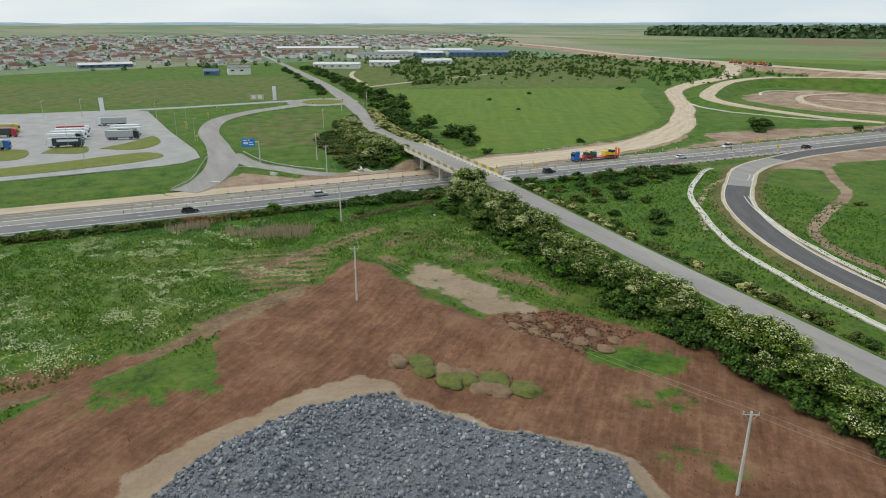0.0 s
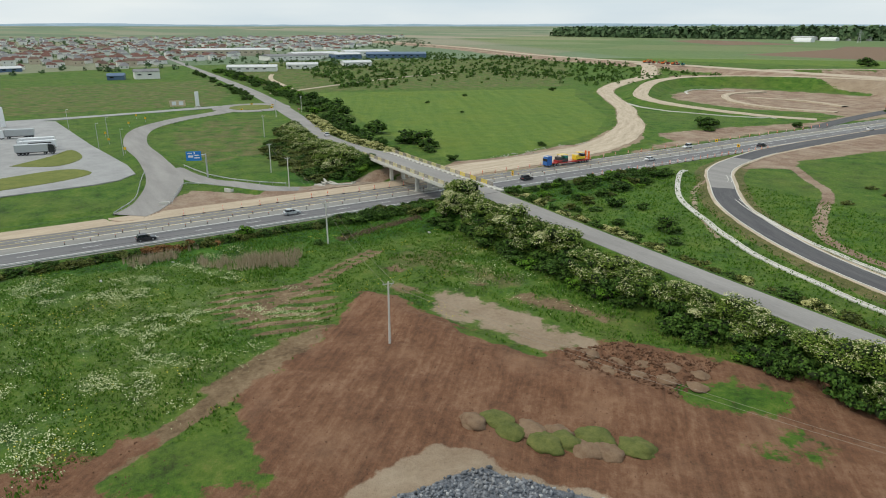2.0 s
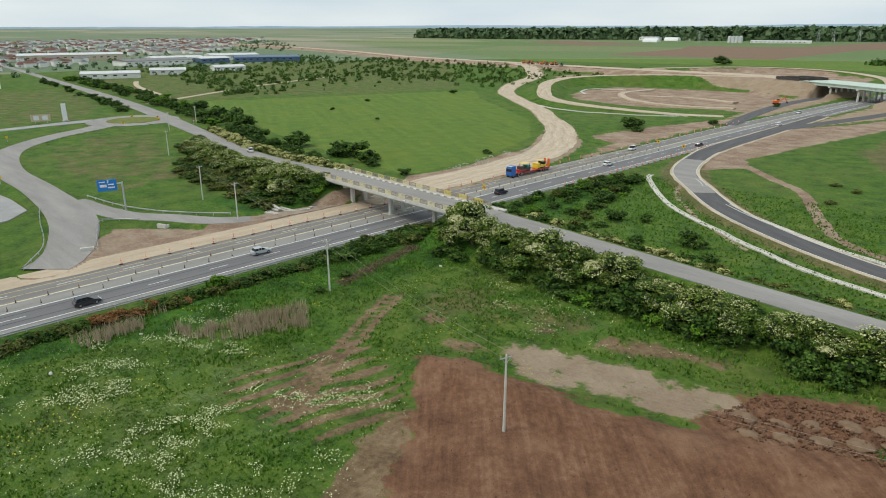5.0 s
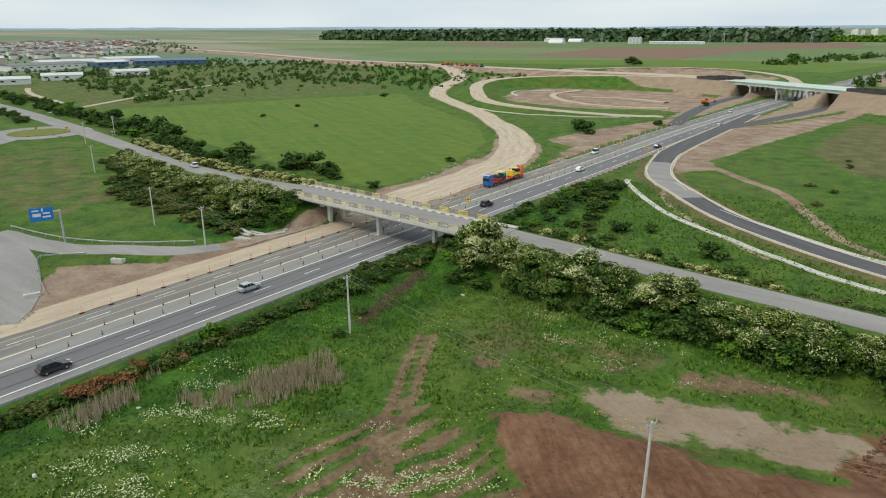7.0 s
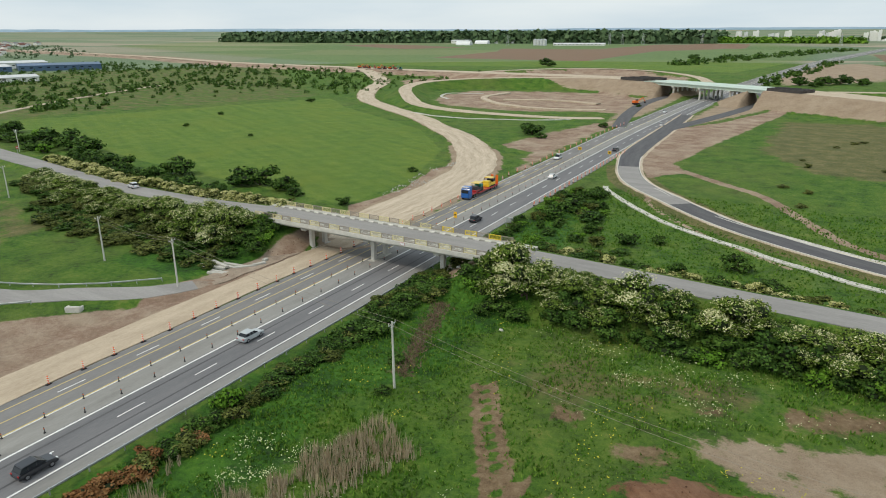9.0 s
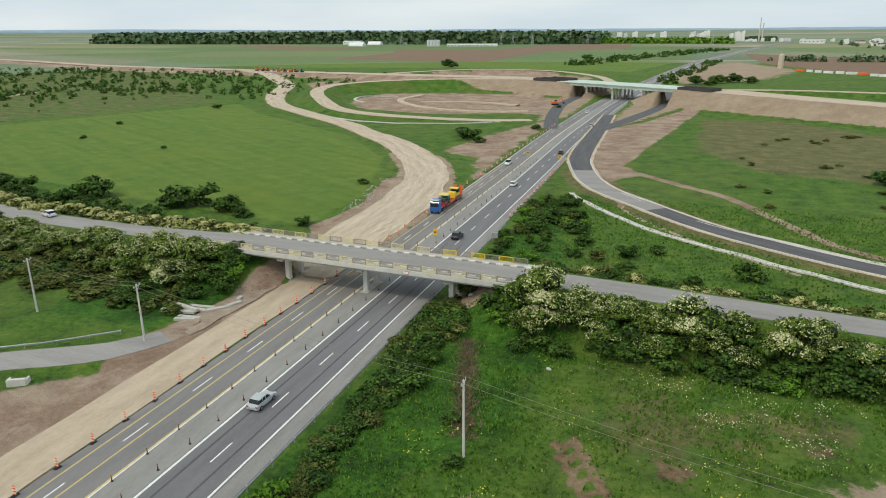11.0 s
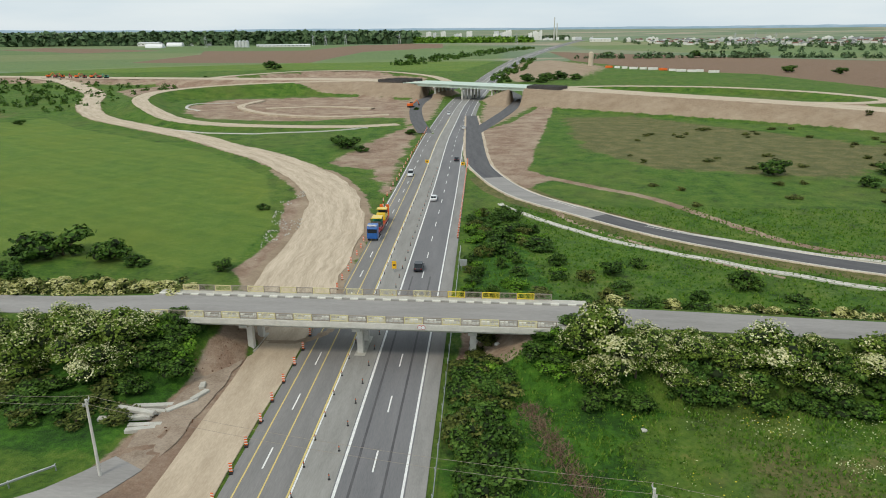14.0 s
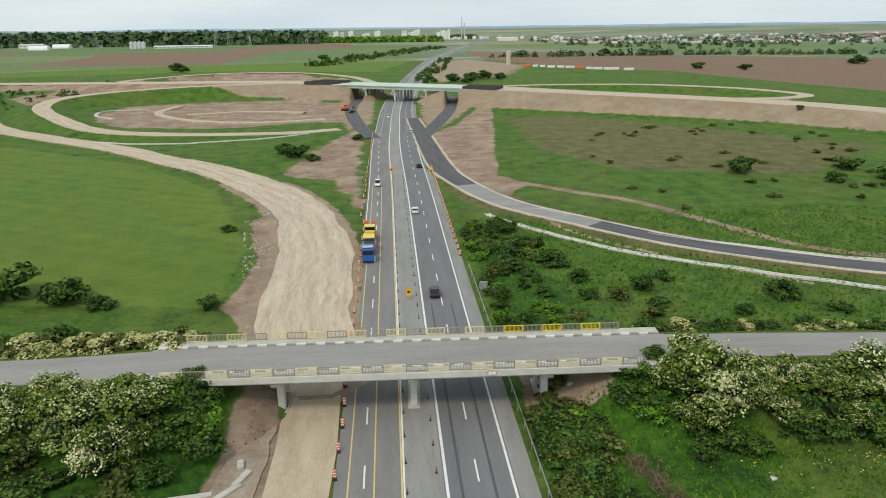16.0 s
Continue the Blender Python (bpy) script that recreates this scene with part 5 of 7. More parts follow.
def plant(name, lobes, leaves, leaf_size, leaf, flower=None, flowers=0, wide=1.0, tall=1.0, trunk=0.3, flower_size=0.16):
    """A plant about 1 wide each way and `tall` high over its base, to be scaled: stems, a crown of leafy lobes, and blossom."""
    base = new(name)
    spots = []
    for i in range(lobes):
        a, r = rng.uniform(0, 2 * math.pi), math.sqrt(rng.uniform(0, 1)) * 0.62
        h = trunk + (tall - trunk) * rng.uniform(0.05, 0.92) * (1 - 0.35 * r)
        spots.append((r * wide * math.cos(a), r * wide * math.sin(a), h, rng.uniform(0.20, 0.36)))
    spots = np.array(spots)
    bm = bmesh.new()
    tube(bm, (0, 0, -0.06), (0.02, 0, trunk + 0.2), 0.05, 0.03, 7)
    for x, y, h, r in spots[:6]:
        tube(bm, (0.01, 0, trunk * rng.uniform(0.4, 1.0)), (x, y, h), 0.026, 0.008, 5)
    part("trunk", bm, M["bark"], base)
    # solid dark cores stand for the shade between leaves and block light
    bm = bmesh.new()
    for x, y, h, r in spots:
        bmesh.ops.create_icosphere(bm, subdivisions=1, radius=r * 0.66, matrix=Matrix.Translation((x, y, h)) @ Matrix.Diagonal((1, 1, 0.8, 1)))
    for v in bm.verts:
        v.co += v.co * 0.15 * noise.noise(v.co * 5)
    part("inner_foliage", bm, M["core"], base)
    which = rng.integers(0, lobes, leaves)
    d = ball(leaves)
    d[:, 2] = np.where(d[:, 2] < -0.2, -d[:, 2] * 0.6, d[:, 2])
    rr = spots[which, 3] * rng.uniform(0.72, 1.12, leaves)
    c = spots[which, :3] + d * rr[:, None] * np.array([1, 1, 0.85])
    v, f = leaf_quads(c, d, leaf_size * rng.uniform(0.6, 1.4, leaves))
    ob = new("crown", fast_mesh("crown", v, f, leaf))
    ob.parent = base
    if flower is not None:
        pick = rng.integers(0, lobes, max(4, lobes // 2))
        which = pick[rng.integers(0, len(pick), flowers)]
        d = ball(flowers)
        d[:, 2] = np.abs(d[:, 2])
        bunch = ball(60)
        bunch[:, 2] = np.abs(bunch[:, 2])
        d = bunch[rng.integers(0, 60, flowers)] + 0.16 * d
        c = spots[which, :3] + d * (spots[which, 3] * rng.uniform(0.92, 1.15, flowers))[:, None] * np.array([1, 1, 0.9])
        v, f = leaf_quads(c, d, flower_size * rng.uniform(0.5, 1.3, flowers))
        ob = new("blossom", fast_mesh("blossom", v, f, flower))
        ob.parent = base
    return base


P = {}
P["acacia"] = [plant("acacia_tree", 24, 2600, 0.082, M["leaf"], M["blossom"], 800, tall=1.15, trunk=0.3, flower_size=0.055) for _ in range(3)]
P["acacia_light"] = [plant("acacia_tree", 22, 2200, 0.082, M["leaf"], M["blossom"], 1450, tall=1.15, trunk=0.3, flower_size=0.055) for _ in range(2)]
P["bush_dark"] = [plant(nm, 14, 800, 0.145, M["leaf_dark"], tall=0.95, trunk=0.1) for nm in ("bush", "thorn_bush", "hedge_bush")]
P["bush_bright"] = [plant("leafy_bush", 12, 750, 0.145, M["leaf_bright"], tall=0.95, trunk=0.1) for _ in range(2)]
P["bush_olive"] = [plant("scrub_bush", 12, 700, 0.14, M["leaf_olive"], tall=0.9, trunk=0.1) for _ in range(2)]
P["bush_brown"] = [plant("withered_bush", 12, 750, 0.13, M["leaf_brown"], tall=0.9, trunk=0.1)]
P["bush_bloom"] = [plant("flowering_shrub", 14, 600, 0.145, M["leaf_olive"], M["blossom_dull"], 1100, tall=0.95, trunk=0.1, flower_size=0.10) for _ in range(2)]
LABELS = {"acacia": ("acacia tree with cream blossom on the road embankment", "tree", "acacias along the side road"), "acacia_light": ("acacia tree thick with cream blossom beside the road", "tree", "acacias along the side road"),
          "bush_dark": ("dense dark green bush", "bush", "dark bushes"), "bush_bright": ("fresh bright green bush", "bush", "bright bushes"), "bush_olive": ("low olive green bush in rough grass", "bush", "olive bushes"),
          "bush_brown": ("rust brown withered bush beside the highway", "bush", "withered bushes"), "bush_bloom": ("shrub with fading cream blossom beside the side road", "bush", "blossoming shrubs")}
USED = set()


def put(kind, x, y, wide, tall=None, z=None):
    """Sets a plant of a kind on the ground at x, y, about `wide` across and `tall` high."""
    k = int(rng.integers(0, len(P[kind])))
    proto = P[kind][k]
    tall = wide * 0.9 if tall is None else tall
    x, y, _, s = far(x, y)
    wide, tall = wide * s, tall * s
    m = Matrix.LocRotScale((x, y, (ground_at(x, y) if z is None else z) - 0.05), Euler((0, 0, rng.uniform(0, 6.28))), (wide, wide, tall))
    lab, cat, grp = LABELS[kind]
    if (kind, k) not in USED:
        USED.add((kind, k))
        tagged(proto, lab, cat, grp)
        proto.matrix_world = m
    else:
        copy_thing(proto, m).matrix_basis = m


def between(a, b, u):
    return a + (b - a) * u


# embankment row east of the bridge: blossoming acacias above, dark bushes at the foot
for i in range(46):
    x = 25 + i * 2.75 + rng.uniform(-0.8, 0.8)
    y0 = -0.5 - 0.016 * (x - 25)
    put("acacia" if rng.uniform() < 0.62 else ("acacia_light" if rng.uniform() < 0.45 else "bush_dark"), x, y0 - 6.6 + rng.uniform(-1, 0.8), rng.uniform(3.4, 4.8), rng.uniform(2.6, 3.9) if x < 60 else rng.uniform(2.0, 3.0))
    put("bush_dark" if rng.uniform() < 0.62 else "acacia", x + 1.2, y0 - 9.6 + rng.uniform(-1, 1), rng.uniform(3.0, 4.4), rng.uniform(2.4, 3.6))
    if x < 118 and rng.uniform() < 0.8:
        put("bush_dark" if rng.uniform() < 0.8 else "bush_bright", x + 0.4, y0 - 12.2 + rng.uniform(-0.9, 0.9), rng.uniform(2.2, 3.6), rng.uniform(1.8, 2.8))
for x, y, w, h in ((27, -7, 6.5, 6.0), (30.5, -9, 5.5, 5.0), (49, -7.5, 6, 4.6), (64, -8, 6, 4.6), (105, -8, 5.0, 3.4), (124, -8, 5.6, 3.8), (127.5, -8, 5, 3.4)):
    put("acacia_light", x, y, w, h)
# north verge of the side road, east
for i in range(44):
    x = 27 + i * 2.7 + rng.uniform(-1, 1)
    put(("bush_bloom", "bush_olive", "bush_dark")[int(rng.integers(0, 3))], x, 6.8 - 0.016 * (x - 25) + rng.uniform(0, 2.5), rng.uniform(2.0, 3.6), rng.uniform(1.2, 2.3))
# west of the bridge, near side: a thicket of blossoming acacias with dark scrub at its foot
for i in range(34):
    u = i / 33
    x = between(-38, -150, u) + rng.uniform(-2, 2)
    yc = np.interp(x, SIDE_W[::-1, 0], SIDE_W[::-1, 1])
    put("acacia_light" if rng.uniform() < 0.6 else "acacia", x, yc - 7.5 + rng.uniform(-1.5, 1), rng.uniform(3.8, 5.4), rng.uniform(2.8, 3.8) if x > -56 else rng.uniform(2.1, 3.2))
    put("acacia" if rng.uniform() < 0.4 else "bush_olive", x, yc - 11.5 + rng.uniform(-2, 1.5), rng.uniform(3.2, 4.8), rng.uniform(2.2, 3.2) * (1 - 0.2 * u))
    put("bush_olive" if rng.uniform() < 0.7 else "bush_dark", x + 1, yc - 15 + rng.uniform(-2, 1.5), rng.uniform(2.5, 4), rng.uniform(1.4, 2.4))
for x, y, w, h in ((-40.5, -5.5, 5.4, 4.6), (-45, -7.5, 5.6, 4.6), (-41.5, -10, 5.2, 4.4), (-48, -5.5, 5.4, 4.4), (-53, -8.5, 5.2, 4.4)):
    put("acacia_light", x, y, w, h)
for i in range(75):
    x = rng.uniform(-118, -34)
    yc = np.interp(x, SIDE_W[::-1, 0], SIDE_W[::-1, 1])
    put(("bush_olive", "bush_olive", "bush_dark", "bush_olive")[int(rng.integers(0, 4))], x, yc - rng.uniform(14, 25), rng.uniform(2.4, 4.2), rng.uniform(1.2, 2.0))
for i in range(22):
    put("bush_bright" if rng.uniform() < 0.35 else "bush_dark", rng.uniform(-37, -31), rng.uniform(-9, -1), rng.uniform(2.2, 3.6), rng.uniform(1.5, 2.6))
# north side of the side road, west
for i in range(52):
    x = -40 - i * 2.7 + rng.uniform(-1, 1)
    yc = np.interp(x, SIDE_W[::-1, 0], SIDE_W[::-1, 1])
    put("bush_bloom", x, yc + 6.4 + rng.uniform(-0.5, 1.2), rng.uniform(3.4, 5.0), rng.uniform(2.2, 3.4))
    put("bush_olive" if rng.uniform() < 0.35 else "bush_bloom", x + 1, yc + 9.2 + rng.uniform(-1, 1), rng.uniform(2.8, 4.2), rng.uniform(1.8, 2.8))
    if x < -60 and rng.uniform() < 0.55:
        put("bush_dark", x, yc + 15 + rng.uniform(-2, 6), rng.uniform(3.5, 6.5), rng.uniform(3.0, 5.0))
for x, y, w in ((-69, 43, 6), (-81, 44, 8), (-61, 38, 3.5), (-86, 41, 7), (-118, 42, 8), (-72, 44, 4), (-42, 36, 3), (-184, 54, 9), (-200, 58, 9), (-215, 62, 10), (-271, 73, 8), (-49, 85, 2.5)):
    put("bush_dark", x, y, w, w * 0.75)
for i in range(60):
    x = -200 - i * 7 + rng.uniform(-3, 3)
    yc = np.interp(x, SIDE_W[::-1, 0], SIDE_W[::-1, 1])
    put("bush_dark" if rng.uniform() < 0.8 else "bush_bright", x, yc + 14 + rng.uniform(-3, 12), rng.uniform(4, 8), rng.uniform(3, 5.5))
    if i > 12 and rng.uniform() < 0.4:
        put("bush_dark", x, yc - 12 + rng.uniform(-3, 3), rng.uniform(3, 6), rng.uniform(2.5, 4))
# hedge between highway and meadow
for i in range(130):
    y = 4 - i * 1.25 + rng.uniform(-0.5, 0.5)
    kind = "bush_brown" if -79 < y < -63 and rng.uniform() < 0.8 else ("bush_dark" if rng.uniform() < 0.4 else "bush_olive")
    put(kind, 10.2 + rng.uniform(-0.9, 2.6), y, rng.uniform(1.9, 3.2), rng.uniform(1.2, 2.1))
for x, y, w, h in ((9.5, -56, 3.0, 3.4), (8.5, -13, 3, 2), (13, -8, 4, 2.5), (19, -6, 3.5, 2.2), (9.8, -110, 3, 2.5), (12, -98, 3, 2.2), (25, -44, 1.6, 1.2), (22, -36, 2.0, 1.3)):
    put("bush_bright" if h > 2.4 else "bush_dark", x, y, w, h)
for i in range(34):
    y = rng.uniform(-34, -2)
    put("bush_dark" if rng.uniform() < 0.6 else "bush_olive", rng.uniform(8.6, 14.5), y, rng.uniform(2.6, 4.2), rng.uniform(1.8, 2.8))
for i in range(14):
    put("bush_bright" if i % 3 == 0 else "bush_dark", rng.uniform(19, 27), rng.uniform(-9, -2), rng.uniform(1.8, 3.0), rng.uniform(1.2, 1.9))
# scrub between the highway and the new ramp
for i in range(75):
    u, v = rng.uniform(), rng.uniform()
    y = between(14, 84, u)
    x = 8.5 + v * v * (26 * (1 - u) + 9)
    put(("bush_dark", "bush_olive", "bush_bright", "bush_dark")[int(rng.integers(0, 4))], x, y, rng.uniform(1.6, 3.6), rng.uniform(1.0, 2.6))
for x, y, w, h in ((61, 30, 4.2, 3.6), (43, 41, 2.4, 1.8), (37, 37, 3.5, 2.6), (26, 34, 3, 1.8), (50, 24, 2.6, 1.8), (58, 19, 2.4, 1.6), (13, 50, 5, 3.5), (17, 60, 5, 3.6), (24, 52, 5, 2.6), (67, 24, 3, 1.4)):
    put("bush_dark", x, y, w, h)
# scattered bushes on the far meadows
for x, y, w in ((-46, 186, 7), (-50, 195, 6), (-38, 178, 4), (-24, 226, 4), (108, 136, 7), (146, 136, 6), (150, 120, 8), (160, 112, 7), (130, 118, 5), (-238, 175, 3), (-239, 258, 4), (-215, 130, 2.5), (-160, 120, 2),
                (-277, 818, 16), (-129, 1106, 14), (219, 1184, 16), (373, 1183, 18), (353, 717, 11), (393, 682, 10), (587, 774, 16), (52, 572, 12), (70, 590, 12), (83, 604, 12), (100, 596, 10), (-31, 330, 3), (64, 560, 9)):
    put("bush_dark", x, y, w, w * 0.7)
for i in range(60):
    put("bush_olive", rng.uniform(58, 200), rng.uniform(90, 260), rng.uniform(1.5, 3.5), rng.uniform(0.7, 1.6))


def clumps(name, spots, leaf, label, category, per=26, spread=0.5):
    """Many far plants in one mesh: each a loose heap of leafy faces."""
    s = np.array([(*far(x, y)[:3], size * far(x, y)[3]) for x, y, _, size in spots])
    k = len(s)
    c = np.repeat(s[:, :3], per, 0)
    size = np.repeat(s[:, 3], per)
    d = ball(k * per)
    d[:, 2] = np.abs(d[:, 2])
    c = c + d * size[:, None] * np.array([0.5, 0.5, 0.75]) * rng.uniform(0.5, 1.1, (k * per, 1))
    v, f = leaf_quads(c, d, size * rng.uniform(0.25, 0.55, k * per), 0.8)
    return tagged(new(name, fast_mesh(name, v, f, leaf)), label, category, kind="stuff")


# scrubland in the north-west
spots = []
while len(spots) < 1500:
    x, y = rng.uniform(-1000, -250), rng.uniform(80, 620)
    if 0.22 * (-x) + 50 < y < 620 - 0.15 * (x + 1000) * 0 and y > 96 - (x + 322) * 0.0 and not (x > -330 and y < 300 - (x + 250) * 0.3) and rng.uniform() < 0.35 + 0.65 * (noise.noise((x * 0.012, y * 0.012, 4)) > 0):
        spots.append((x, y, 0, rng.uniform(2.0, 6.0)))
clumps("scrub", spots, M["leaf_dark"], "scattered dark bushes over rough pasture", "scrub", 22)
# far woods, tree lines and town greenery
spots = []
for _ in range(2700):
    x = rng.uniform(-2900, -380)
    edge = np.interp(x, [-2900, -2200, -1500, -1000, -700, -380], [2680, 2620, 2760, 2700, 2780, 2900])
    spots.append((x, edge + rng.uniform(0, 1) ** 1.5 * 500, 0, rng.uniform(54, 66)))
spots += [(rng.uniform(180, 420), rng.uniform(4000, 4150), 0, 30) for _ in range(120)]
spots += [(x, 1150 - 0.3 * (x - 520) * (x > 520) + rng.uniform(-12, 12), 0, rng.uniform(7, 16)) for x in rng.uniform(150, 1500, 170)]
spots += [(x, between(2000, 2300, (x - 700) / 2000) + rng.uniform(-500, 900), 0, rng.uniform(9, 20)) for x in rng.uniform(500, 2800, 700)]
clumps("far_woods", spots, M["leaf_hazy"], "dark band of distant forest and tree lines", "woods", 24)
spots = [(x, 3000 + rng.uniform(0, 130), 0, rng.uniform(24, 34)) for x in rng.uniform(-420, 170, 420)]
clumps("young_woods", spots, M["leaf_bright"], "pale green belt of young trees before the forest", "woods", 26)
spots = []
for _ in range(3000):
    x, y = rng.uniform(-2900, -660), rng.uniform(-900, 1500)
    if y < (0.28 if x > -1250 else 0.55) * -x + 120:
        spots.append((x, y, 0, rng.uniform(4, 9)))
clumps("town_trees", spots, M["leaf_hazy"], "garden trees between the houses of a town", "trees", 20)
spots = [(x, between(900, 1900, u) + rng.uniform(-15, 15), 0, rng.uniform(5, 11)) for x, u in ((between(-90, 140, u) - 40 + rng.uniform(-40, 30), u) for u in rng.uniform(0, 1, 160))]
spots += [(rng.uniform(14, 34) + 0.1 * (y - 560), y, 0, rng.uniform(4, 8)) for y in rng.uniform(560, 1100, 60)]
clumps("roadside_trees", spots, M["leaf_dark"], "trees along the distant highway", "trees", 24)


# ---- grass, reeds, flowers ----
def blades(name, x, y, tall, wide, mat, label, category, per=3, lean=0.35):
    """Upright blades, `per` to a tuft."""
    z = height(x, y)
    x, y, z, tall = (np.repeat(a, per) for a in (x, y, z, tall))
    k = len(x)
    a = rng.uniform(0, 2 * math.pi, k)
    x, y = x + rng.normal(0, 0.12, k), y + rng.normal(0, 0.12, k)
    h = tall * rng.uniform(0.6, 1.2, k)
    w = wide * rng.uniform(0.6, 1.4, k)
    dx, dy = np.cos(a) * w / 2, np.sin(a) * w / 2
    lx, ly = rng.normal(0, lean, k) * h, rng.normal(0, lean, k) * h
    v = np.stack([np.stack([x - dx, y - dy, z - 0.05], 1), np.stack([x + dx, y + dy, z - 0.05], 1), np.stack([x + lx, y + ly, z + h], 1)], 1).reshape(-1, 3)
    return tagged(new(name, fast_mesh(name, v, np.arange(k * 3).reshape(k, 3), mat)), label, category, kind="stuff")


def scatter(count, box_, test):
    x, y = rng.uniform(box_[0], box_[1], count), rng.uniform(box_[2], box_[3], count)
    keep = test(x, y)
    return x[keep], y[keep]


def meadow_test(x, y):
    x2, y2 = x[None], y[None]
    bare = np.maximum(inside(x2, y2, DIRT, 1.5), inside(x2, y2, PALE, 1.0))[0]
    road = near_line(x2, y2, SIDE_E)[0][0] < 4.5
    i, j = np.clip(np.searchsorted(GX, x), 0, len(GX) - 1), np.clip(np.searchsorted(GY, y), 0, len(GY) - 1)
    bare = np.maximum(bare, 1.2 * worn[j, i] - 0.1)
    return (rng.uniform(0, 1, len(x)) > bare * 1.6) & ~road & (fbm(x2, y2, 3.5, 31)[0] > -0.55)


x, y = scatter(75000, (8, 150, -128, -3), meadow_test)
blades("grass", x, y, 0.25 + 0.25 * np.clip(fbm(x[None], y[None], 6, 8)[0] + 0.4, 0, 1.5), 0.28, M["grass_blade"], "rough meadow grass with weeds", "grass", 2)
x, y = scatter(9000, (8, 120, 8, 90), lambda x, y: (near_line(x[None], y[None], RAMP)[0][0] > 5.5) & (near_line(x[None], y[None], SIDE_E)[0][0] > 4.5))
blades("grass", x, y, np.full(len(x), 0.45), 0.4, M["grass_blade"], "rough grass between highway and ramp", "grass", 2)
x, y = scatter(7000, (12, 40, -84, -47), lambda x, y: (np.maximum(inside(x[None], y[None], [(21, -68), (29, -50), (36, -54), (31, -66), (24, -70)], 2), inside(x[None], y[None], [(15.5, -82), (14, -67), (18, -68), (19, -81)], 1.5))[0] > rng.uniform(0.2, 0.9, len(x))) & (fbm(x[None], y[None], 6, 41)[0] > -0.3))
blades("reeds", x, y, np.full(len(x), 1.7), 0.10, M["reed"], "stand of dry straw-coloured reeds", "reeds", 5, 0.10)


def heads(name, count, box_, test, size, mat, label):
    x, y = scatter(count, box_, test)
    z = height(x, y) + rng.uniform(0.2, 0.45, len(x))
    v, f = leaf_quads(np.stack([x, y, z], 1), np.tile([0, 0, 1.0], (len(x), 1)), size * rng.uniform(0.6, 1.4, len(x)), 0.9)
    tagged(new(name, fast_mesh(name, v, f, mat)), label, "flowers", kind="stuff")


def flower_test(x, y):
    x2, y2 = x[None], y[None]
    zone = np.maximum(inside(x2, y2, [(22, -62), (60, -58), (70, -84), (86, -98), (84, -128), (14, -128), (18, -86)], 8), 0.22 * inside(x2, y2, [(36, -36), (75, -27), (88, -14), (40, -14)], 6))[0]
    bank_ = fbm(stretch(x2, y2)[0], stretch(x2, y2)[1], 9, 22)[0]
    return (rng.uniform(0, 1, len(x)) < zone * np.clip(bank_ * 1.7 - 0.12, 0.03, 0.8) * np.clip(0.5 + 1.3 * fbm(x2, y2, 2.3, 23)[0], 0, 1)) & (inside(x2, y2, DIRT, 1)[0] < 0.4)


def stretch(x, y):
    c, s = math.cos(radians(28)), math.sin(radians(28))
    return x * c + y * s, (-x * s + y * c) * 2.2


heads("white_flowers", 280000, (14, 90, -128, -12), flower_test, 0.17, M["daisy"], "drifts of small white meadow flowers")
heads("yellow_flowers", 9000, (14, 90, -128, -12), lambda x, y: (fbm(x[None], y[None], 8, 53)[0] > 0.55) & (inside(x[None], y[None], DIRT, 1)[0] < 0.4), 0.2, M["yellow_flower"], "scattered yellow meadow flowers")


# ---- stones and soil ----
def rocks(count, seed):
    """Rock shapes: jittered cut cubes with 12 triangles and up."""
    r = np.random.default_rng(seed)
    shapes = []
    for _ in range(count):
        bm = bmesh.new()
        for q in r.normal(0, 1, (11, 3)):
            bm.verts.new(Vector(q).normalized() * r.uniform(0.75, 1.1) * 0.5)
        bmesh.ops.convex_hull(bm, input=bm.verts)
        bmesh.ops.delete(bm, geom=[v for v in bm.verts if not v.link_faces], context="VERTS")
        bmesh.ops.triangulate(bm, faces=bm.faces)
        bm.verts.index_update()
        shapes.append((np.array([v.co[:] for v in bm.verts]), np.array([[v.index for v in f.verts] for f in bm.faces])))
        bm.free()
    return shapes


SHAPES = rocks(8, 3)


def rock_field(name, x, y, size, mat, label, category, sink=0.15, parent=None):
    vs, fs, off = [], [], 0
    z = height(x, y)
    for i in range(len(x)):
        v, f = SHAPES[i % 8]
        q = np.array(Euler(rng.uniform(0, 6.28, 3)).to_matrix())
        vs.append((v * size[i] * np.array([1, 1, 0.8])) @ q.T + (x[i], y[i], z[i] + size[i] * sink))
        fs.append(f + off)
        off += len(v)
    ob = new(name, fast_mesh(name, np.concatenate(vs), np.concatenate(fs), mat))
    if parent is not None:
        ob.parent = parent
        ob["kind"] = "stuff"
        return ob
    return tagged(ob, label, category, kind="stuff")


def stone_mat():
    m, n, l, b = shader("crushed_stone", 0.9)
    g, o = n.new("ShaderNodeNewGeometry"), n.new("ShaderNodeObjectInfo")
    f = maths(n, l, "FRACT", maths(n, l, "ADD", g.outputs["Random Per Island"], o.outputs["Random"]))
    dust = noise_node(n, l, 0.12, 4, 0.6, world_pos(n))
    c = ramp(n, l, f, [(0.0, (0.10, 0.115, 0.135)), (0.5, (0.19, 0.205, 0.23)), (0.9, (0.31, 0.325, 0.345)), (1.0, (0.45, 0.46, 0.46))])
    l.new(mix(n, l, maths(n, l, "MULTIPLY_ADD", dust, 1.2, -0.45, clamp=True), c, (0.25, 0.235, 0.215)), b.inputs["Base Color"])
    return m


